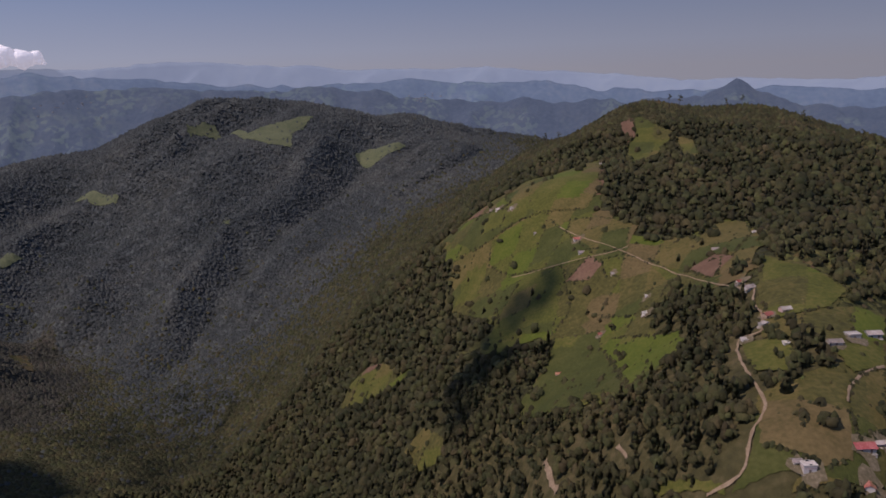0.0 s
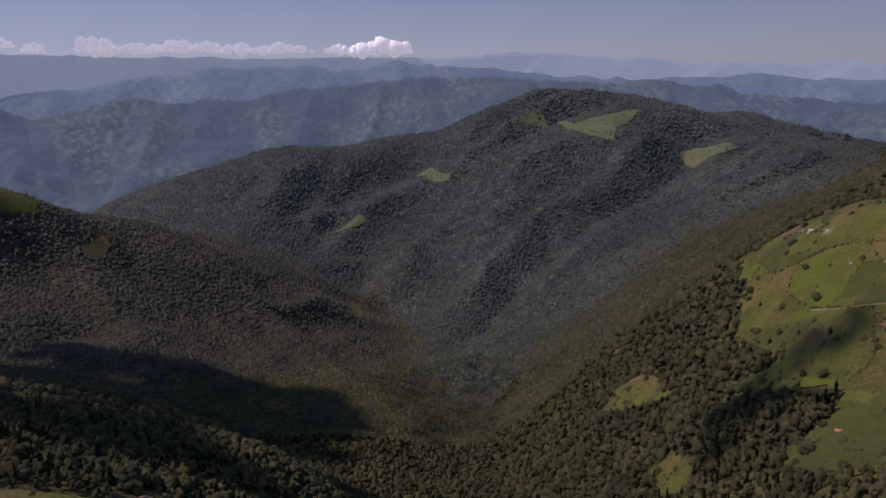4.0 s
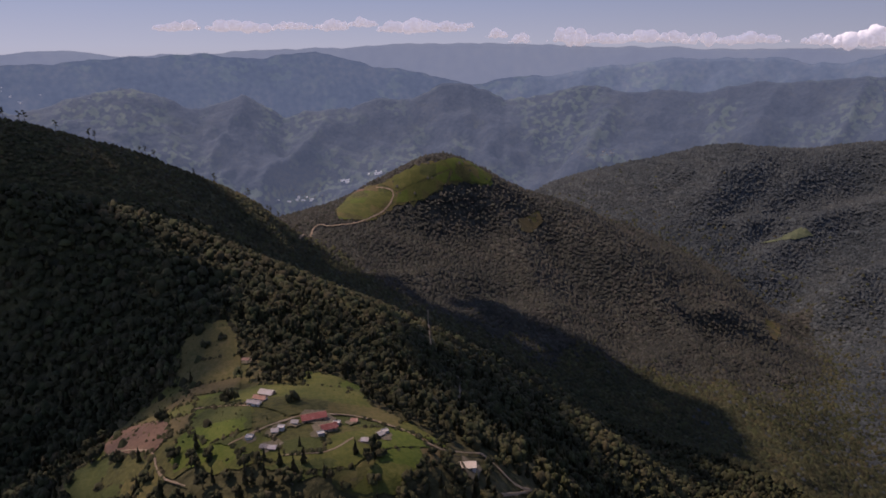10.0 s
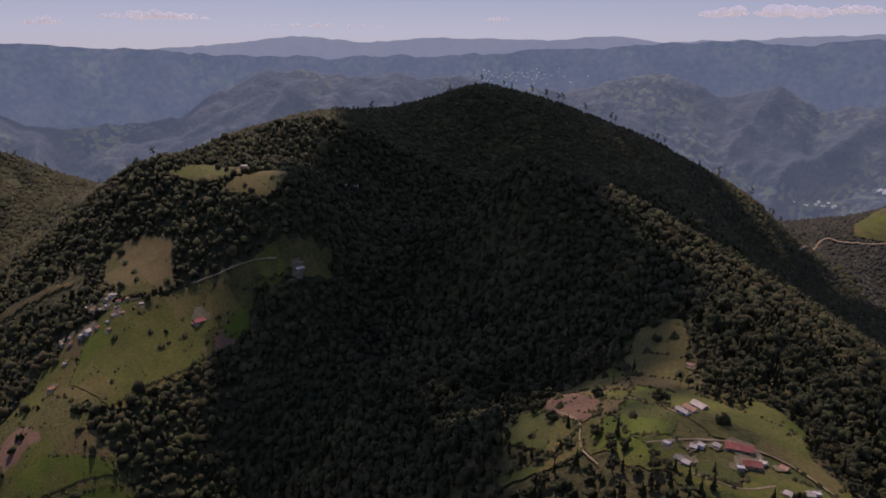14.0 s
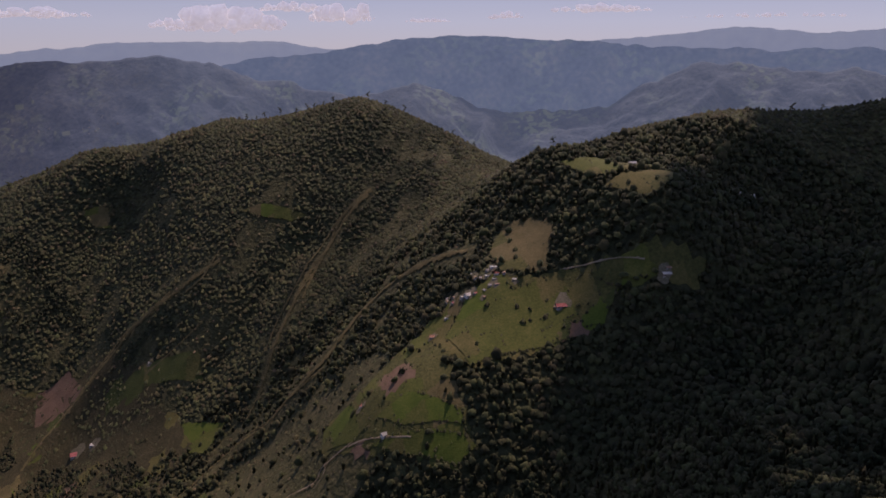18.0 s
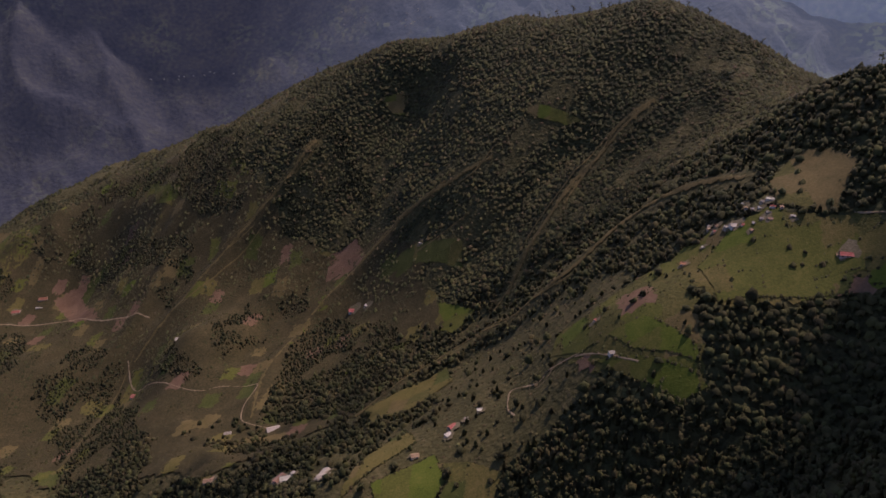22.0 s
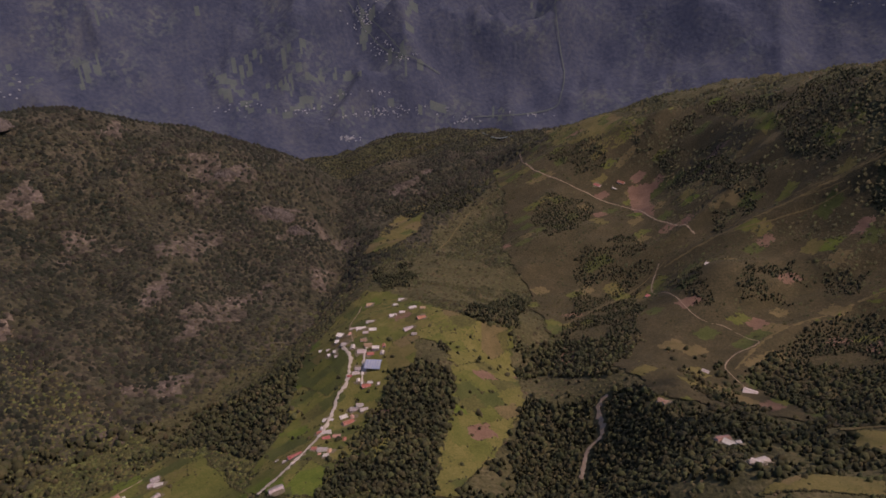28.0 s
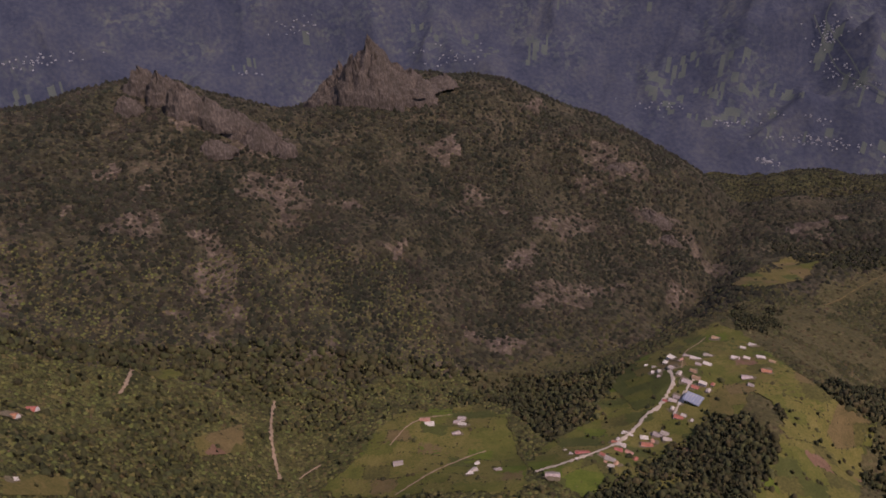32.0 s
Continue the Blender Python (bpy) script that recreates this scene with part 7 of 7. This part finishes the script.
def low_shapes():
    got = []
    for k in range(8):
        rng = np.random.default_rng(k)
        v = np.array([(math.cos(a) * r, math.sin(a) * r, z) for a, r, z in [(j * 1.2566, rng.uniform(0.7, 1.15), rng.uniform(0.1, 0.4)) for j in range(5)] + [(j * 2.09 + 0.5, rng.uniform(0.4, 0.8), rng.uniform(0.85, 1.25)) for j in range(3)]] + [(0, 0, 1.5)])
        f = [(j, (j + 1) % 5, 5 + (j * 3 // 5)) for j in range(5)] + [(1, 6, 5), (3, 7, 6), (0, 5, 7), (5, 6, 8), (6, 7, 8), (7, 5, 8)]
        got.append((v, np.array(f)))
    return got


def dome_shapes():
    """Crowns far off: uneven domes of few faces."""
    got = []
    for k in range(8):
        rng = np.random.default_rng(k + 120)
        n = 5
        v = np.array([(math.cos(j * 6.2832 / n) * r, math.sin(j * 6.2832 / n) * r, z) for j, r, z in [(j, rng.uniform(0.7, 1.15), rng.uniform(0.0, 0.45)) for j in range(n)]] + [(rng.uniform(-0.25, 0.25), rng.uniform(-0.25, 0.25), rng.uniform(1.1, 1.6))])
        got.append((v, np.array([(j, (j + 1) % n, n) for j in range(n)])))
    return got


def tree_kinds():
    """A few kinds of standing tree, each with trunk, limbs and crown."""
    kinds = []
    for k in range(6):
        rng = np.random.default_rng(300 + k)
        thing = new("tree")
        bm = bmesh.new()
        tall = rng.uniform(0.9, 1.3)
        ring = [[bm.verts.new((r * math.cos(a), r * math.sin(a), z)) for a in np.arange(6) * math.pi / 3] for r, z in ((0.11, -0.6), (0.08, 0.3), (0.05, tall))]
        for a, b in zip(ring, ring[1:]):
            for j in range(6):
                bm.faces.new((a[j], a[(j + 1) % 6], b[(j + 1) % 6], b[j]))
        part("trunk", bm, BARK, thing)
        for j in range(3):
            a = rng.uniform(0, 6.28)
            bm = bmesh.new()
            foot = [bm.verts.new((0.04 * math.cos(q), 0.04 * math.sin(q), 0.45 + 0.12 * j)) for q in (0, 2.1, 4.2)]
            tip = bm.verts.new((0.55 * math.cos(a), 0.55 * math.sin(a), 0.95 + 0.15 * j))
            for i in range(3):
                bm.faces.new((foot[i], foot[(i + 1) % 3], tip))
            part("limb", bm, BARK, thing)
        v, f = crown_shape(400 + k, 2, 5) if k < 4 else pine_shape(400 + k, 6, 9)
        crown = new("crown", mesh_from("crown", v, f, FOREST_LEAF, smooth=True))
        crown.parent = thing
        kinds.append(tagged(thing, "dark green broadleaf tree with an uneven crown" if k < 4 else "narrow dark green pine tree on the slope", "tree", group="trees round the hamlet"))
    return kinds


def single_trees(x, y):
    """Trees at the edges of the hamlet's plots stand singly; returns which places they take."""
    near = np.zeros(len(x), bool)
    for kind, outline in OUTLINES:
        rim = smooth_line([*outline, outline[0]], 6.0)
        w = np.where((x > -345) & (x < -120) & (y > -10) & (y < 275))[0]
        if rim[:, 0].min() > -100 or rim[:, 0].max() < -360 or not len(w):
            continue
        d = np.min((x[w, None] - rim[None, :, 0]) ** 2 + (y[w, None] - rim[None, :, 1]) ** 2, axis=1)
        near[w[d < 12 ** 2]] = True
    chosen = np.where(near)[0][:290]
    kinds, rng = tree_kinds(), random.Random(5)
    for n, k in enumerate(chosen):
        thing = kinds[n] if n < len(kinds) else copy_thing(rng.choice(kinds), Matrix())
        wide = rng.uniform(1.7, 3.0)
        thing.matrix_world = pose(x[k], y[k], float(ground(x[k], y[k])) + 0.2 * wide, 0, 0, rng.uniform(0, 360)) @ Matrix.Diagonal((wide, wide, wide * rng.uniform(0.9, 1.35), 1))
    got = np.zeros(len(x), bool)
    got[chosen] = True
    return got


def leaf_kind(x, y, rng):
    """Which leaf colour a tree takes: common, haze-tinted far mountain, dry scrub mountain or haze-greyed western hill.
    """
    jx, jy = x + 70 * rng.normal(size=len(x)), y + 70 * rng.normal(size=len(x))
    kind = np.where(inside(x + 190 * rng.normal(size=len(x)), y + 190 * rng.normal(size=len(x)), HAZED_MOUNTAIN), 1, np.where(jx > 760, 2, 0))
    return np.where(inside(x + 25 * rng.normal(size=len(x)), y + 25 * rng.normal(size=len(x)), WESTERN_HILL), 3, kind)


def woods():
    rich = [crown_shape(k, 1, 6) for k in range(9)] + [pine_shape(k + 50, 4, 7) for k in range(4)]
    plain = [crown_shape(k + 20, 1, 1) for k in range(10)] + [pine_shape(k + 70, 2, 5) for k in range(6)]
    low, domes = low_shapes(), dome_shapes()
    for name, label, r0, r1, gap, grow, shapes, mat, size, seed in (
            ("near_forest", "dense dark green broadleaf and pine forest on the slopes", 150, 430, 6.0, 0.0, rich, FOREST_LEAF, 3.7, 1),
            ("valley_forest", "dark green forest filling the gullies", 430, 850, 5.4, 0.002, plain, FOREST_LEAF, 3.5, 2),
            ("hill_forest", "dark green forest covering the hills", 850, 1450, 6.6, 0.002, domes, [FOREST_LEAF, HAZED_LEAF, SCRUBWOOD_LEAF, WEST_LEAF], 3.7, 4),
            ("far_forest", "bluish dark forest on the distant mountainsides", 1450, 3300, 9.5, 0.003, domes, [FOREST_LEAF, HAZED_LEAF, SCRUBWOOD_LEAF, WEST_LEAF], 4.6, 3)):
        x, y = ring_places(r0, r1, gap, seed, grow)
        rng = np.random.default_rng(seed + 40)
        view = seen_from_air(x, y)
        w = view | (rng.uniform(size=len(x)) < 0.08)
        x, y = x[w], y[w]
        w = open_land(x, y, rng)
        x, y = x[w], y[w]
        if name == "near_forest":
            w = single_trees(x, y)
            x, y = x[~w], y[~w]
        r = np.hypot(x - CENTRE[0], y - CENTRE[1])
        width = size * (1 + grow * (r - r0) / gap) * rng.uniform(0.6, 1.3, len(x)) * np.where((x > 760) & (r < 2000), 1.4, 1)
        scattered(name, label, shapes, x, y, width, width * rng.uniform(*((0.9, 1.45) if r1 < 900 else (0.62, 1.05)), len(x)), mat, seed,
                  choice=leaf_kind(x, y, rng))
    # blocks of dark pine among the farmed slopes
    x, y = ring_places(450, 1700, 4.4, 29, 0.0012)
    rng = np.random.default_rng(97)
    w = np.zeros(len(x), bool)
    for outline in WOODS:
        w |= inside(x + 22 * fractal(x, y, 60, 3, 93), y + 22 * fractal(x, y, 60, 3, 94), outline)
    w &= fractal(x, y, 34, 2, 95) > -0.3
    x, y = x[w], y[w]
    w = open_land(x, y, rng, 2.0) & seen_from_air(x, y)
    x, y = x[w], y[w]
    width = rng.uniform(1.7, 3.1, len(x))
    scattered("pine_wood", "blocks of dark green pine wood among the farmed slopes", plain[10:] + plain[:4], x, y, width, width * rng.uniform(1.4, 2.3, len(x)), PINE_LEAF, 23)
    # thick green bushes on the near slope below the far mountain
    x, y = ring_places(400, 1100, 5.2, 19, 0.002)
    rng = np.random.default_rng(98)
    w = (x > 200) & (y > -330) & (y < 420) & (rng.uniform(size=len(x)) < np.clip(0.75 + 0.6 * fractal(x, y, 60, 2, 46), 0.1, 1)) & seen_from_air(x, y, 10)
    x, y = x[w], y[w]
    w = open_land(x, y, rng, 1.0)
    x, y = x[w], y[w]
    width = rng.uniform(1.6, 3.6, len(x))
    scattered("thicket", "thick green bushes covering the near slope", domes, x, y, width, width * 0.8, BUSH_LEAF, 16, category="bushes")
    # low bushes on the scrubby slopes
    x, y = ring_places(250, 1750, 7.0, 9, 0.0028)
    rng = np.random.default_rng(99)
    w = seen_from_air(x, y, 8) & ((y < -330) | (x > 180)) & (rng.uniform(size=len(x)) < 0.7)
    x, y = x[w], y[w]
    for kind, outline in OUTLINES:
        w = ~inside(x, y, outline) | (rng.uniform(size=len(x)) < (0.8 if kind == "slope" else 0.35 if kind in ("meadow", "sunny") else 0.04))
        x, y = x[w], y[w]
    width = rng.uniform(0.6, 1.9, len(x)) * (1 + np.hypot(x, y) / 1800) * np.where((y < -560) & (x < 760), 1.4, 1)
    scattered("bushes", "low olive and brown bushes on the scrubby slope", domes, x, y, width, width * 0.7, SCRUB_LEAF, 6, category="bushes")



def hedges():
    """Rows of bushes along the edges of some plots, and grass tufts in the pastures."""
    shapes, rng = low_shapes(), random.Random(8)
    for n, (kind, outline) in enumerate(OUTLINES):
        if kind in ("meadow", "slope", "sunny") or np.hypot(*outline[0]) > 1500:
            continue
        xs = []
        for a, b in zip(outline, outline[1:] + outline[:1]):
            long = math.hypot(b[0] - a[0], b[1] - a[1])
            if rng.random() < 0.4 or long < 8:
                continue
            for k in range(int(long / 1.6)):
                if rng.random() < 0.8:
                    u = (k + rng.random()) * 1.6 / long
                    xs.append((a[0] + (b[0] - a[0]) * u + rng.gauss(0, 0.6), a[1] + (b[1] - a[1]) * u + rng.gauss(0, 0.6)))
        if len(xs) > 4:
            x, y = np.array(xs).T
            width = np.array([rng.uniform(0.8, 2.0) for _ in xs])
            scattered("hedge", "dark green hedge of bushes between hillside plots", shapes, x, y, width, width, FOREST_LEAF, n, sink=0.1, category="hedge")
    # bushes along the borders of the small holdings
    x, y = ring_places(230, 1250, 1.7, 78, 0.0016)
    held, more = np.zeros(len(x), bool), np.random.default_rng(14)
    for kind, outline in OUTLINES:
        held |= inside(x, y, outline)
    x, y = x[held], y[held]
    cell = plot_cell(x, y)
    rim = (plot_cell(x + 1.3, y) != cell) | (plot_cell(x, y + 1.3) != cell)
    rim &= (more.uniform(size=len(x)) < 0.75) & (fractal(x, y, 40, 2, 47) > -0.12)
    x, y = x[rim], y[rim]
    w = open_land(x, y, more, 2.0)
    x, y = x[w], y[w]
    width = more.uniform(0.7, 1.9, len(x)) * np.where(more.uniform(size=len(x)) < 0.07, 2.0, 1)
    scattered("hedge", "dark green hedges of bushes between small hillside plots", shapes, x, y, width, width * 1.1, FOREST_LEAF, 91, sink=0.1, category="hedge")
    x, y = ring_places(250, 800, 4.2, 77, 0.004)
    keep, more = np.zeros(len(x), bool), np.random.default_rng(12)
    for kind, outline in OUTLINES:
        if kind in ("pasture", "dry", "meadow", "stubble"):
            keep |= inside(x, y, outline)
    keep &= more.uniform(size=len(x)) < np.clip(0.3 + 0.7 * fractal(x, y, 30, 2, 44), 0.03, 1)
    x, y = x[keep], y[keep]
    width = more.uniform(0.3, 0.95, len(x))
    scattered("tufts", "scattered weeds and grass tufts in the pastures", shapes, x, y, width, width * 0.7 + 0.9, BUSH_LEAF, 5, sink=0.0, category="weeds")


def crest_pines():
    """Tall thin trees standing clear along the crests."""
    rng, kinds = random.Random(31), []
    for k in range(4):
        thing = new("crest_tree")
        bm = bmesh.new()
        ring = [[bm.verts.new((r * math.cos(a), r * math.sin(a), z)) for a in np.arange(5) * 1.2566] for r, z in ((0.22, -2), (0.16, 4), (0.08, 9))]
        for a, b in zip(ring, ring[1:]):
            for j in range(5):
                bm.faces.new((a[j], a[(j + 1) % 5], b[(j + 1) % 5], b[j]))
        part("trunk", bm, BARK, thing)
        for j in range(4):
            v, f = crown_shape(600 + 10 * k + j, 1, 3)
            v = v * (1.5, 1.5, 1.0) + (rng.uniform(-1.0, 1.0), rng.uniform(-1.0, 1.0), 4.6 + 1.2 * j)
            clump = new("leaf_clump", mesh_from("leaf_clump", v, f, FOREST_LEAF, smooth=True))
            clump.parent = thing
        kinds.append(tagged(thing, "tall thin-trunked pine standing clear on the crest", "tree", group="pines on the crests"))
    made = 0
    for name, gap, chance in (("hill_d", 13, 0.62), ("mountain_f", 16, 0.5), ("hill_a_crest", 18, 0.4)):
        for x, y in smooth_line([p[:2] for p in RELIEF[name]], gap):
            if rng.random() < chance:
                x, y = x + rng.gauss(0, 7), y + rng.gauss(0, 7)
                thing = kinds[made] if made < 4 else copy_thing(rng.choice(kinds), Matrix())
                s = rng.uniform(1.1, 1.9)
                thing.matrix_world = pose(x, y, float(ground(x, y)), 0, 0, rng.uniform(0, 360)) @ Matrix.Diagonal((s, s, s, 1))
                made += 1


woods()
hedges()
crest_pines()
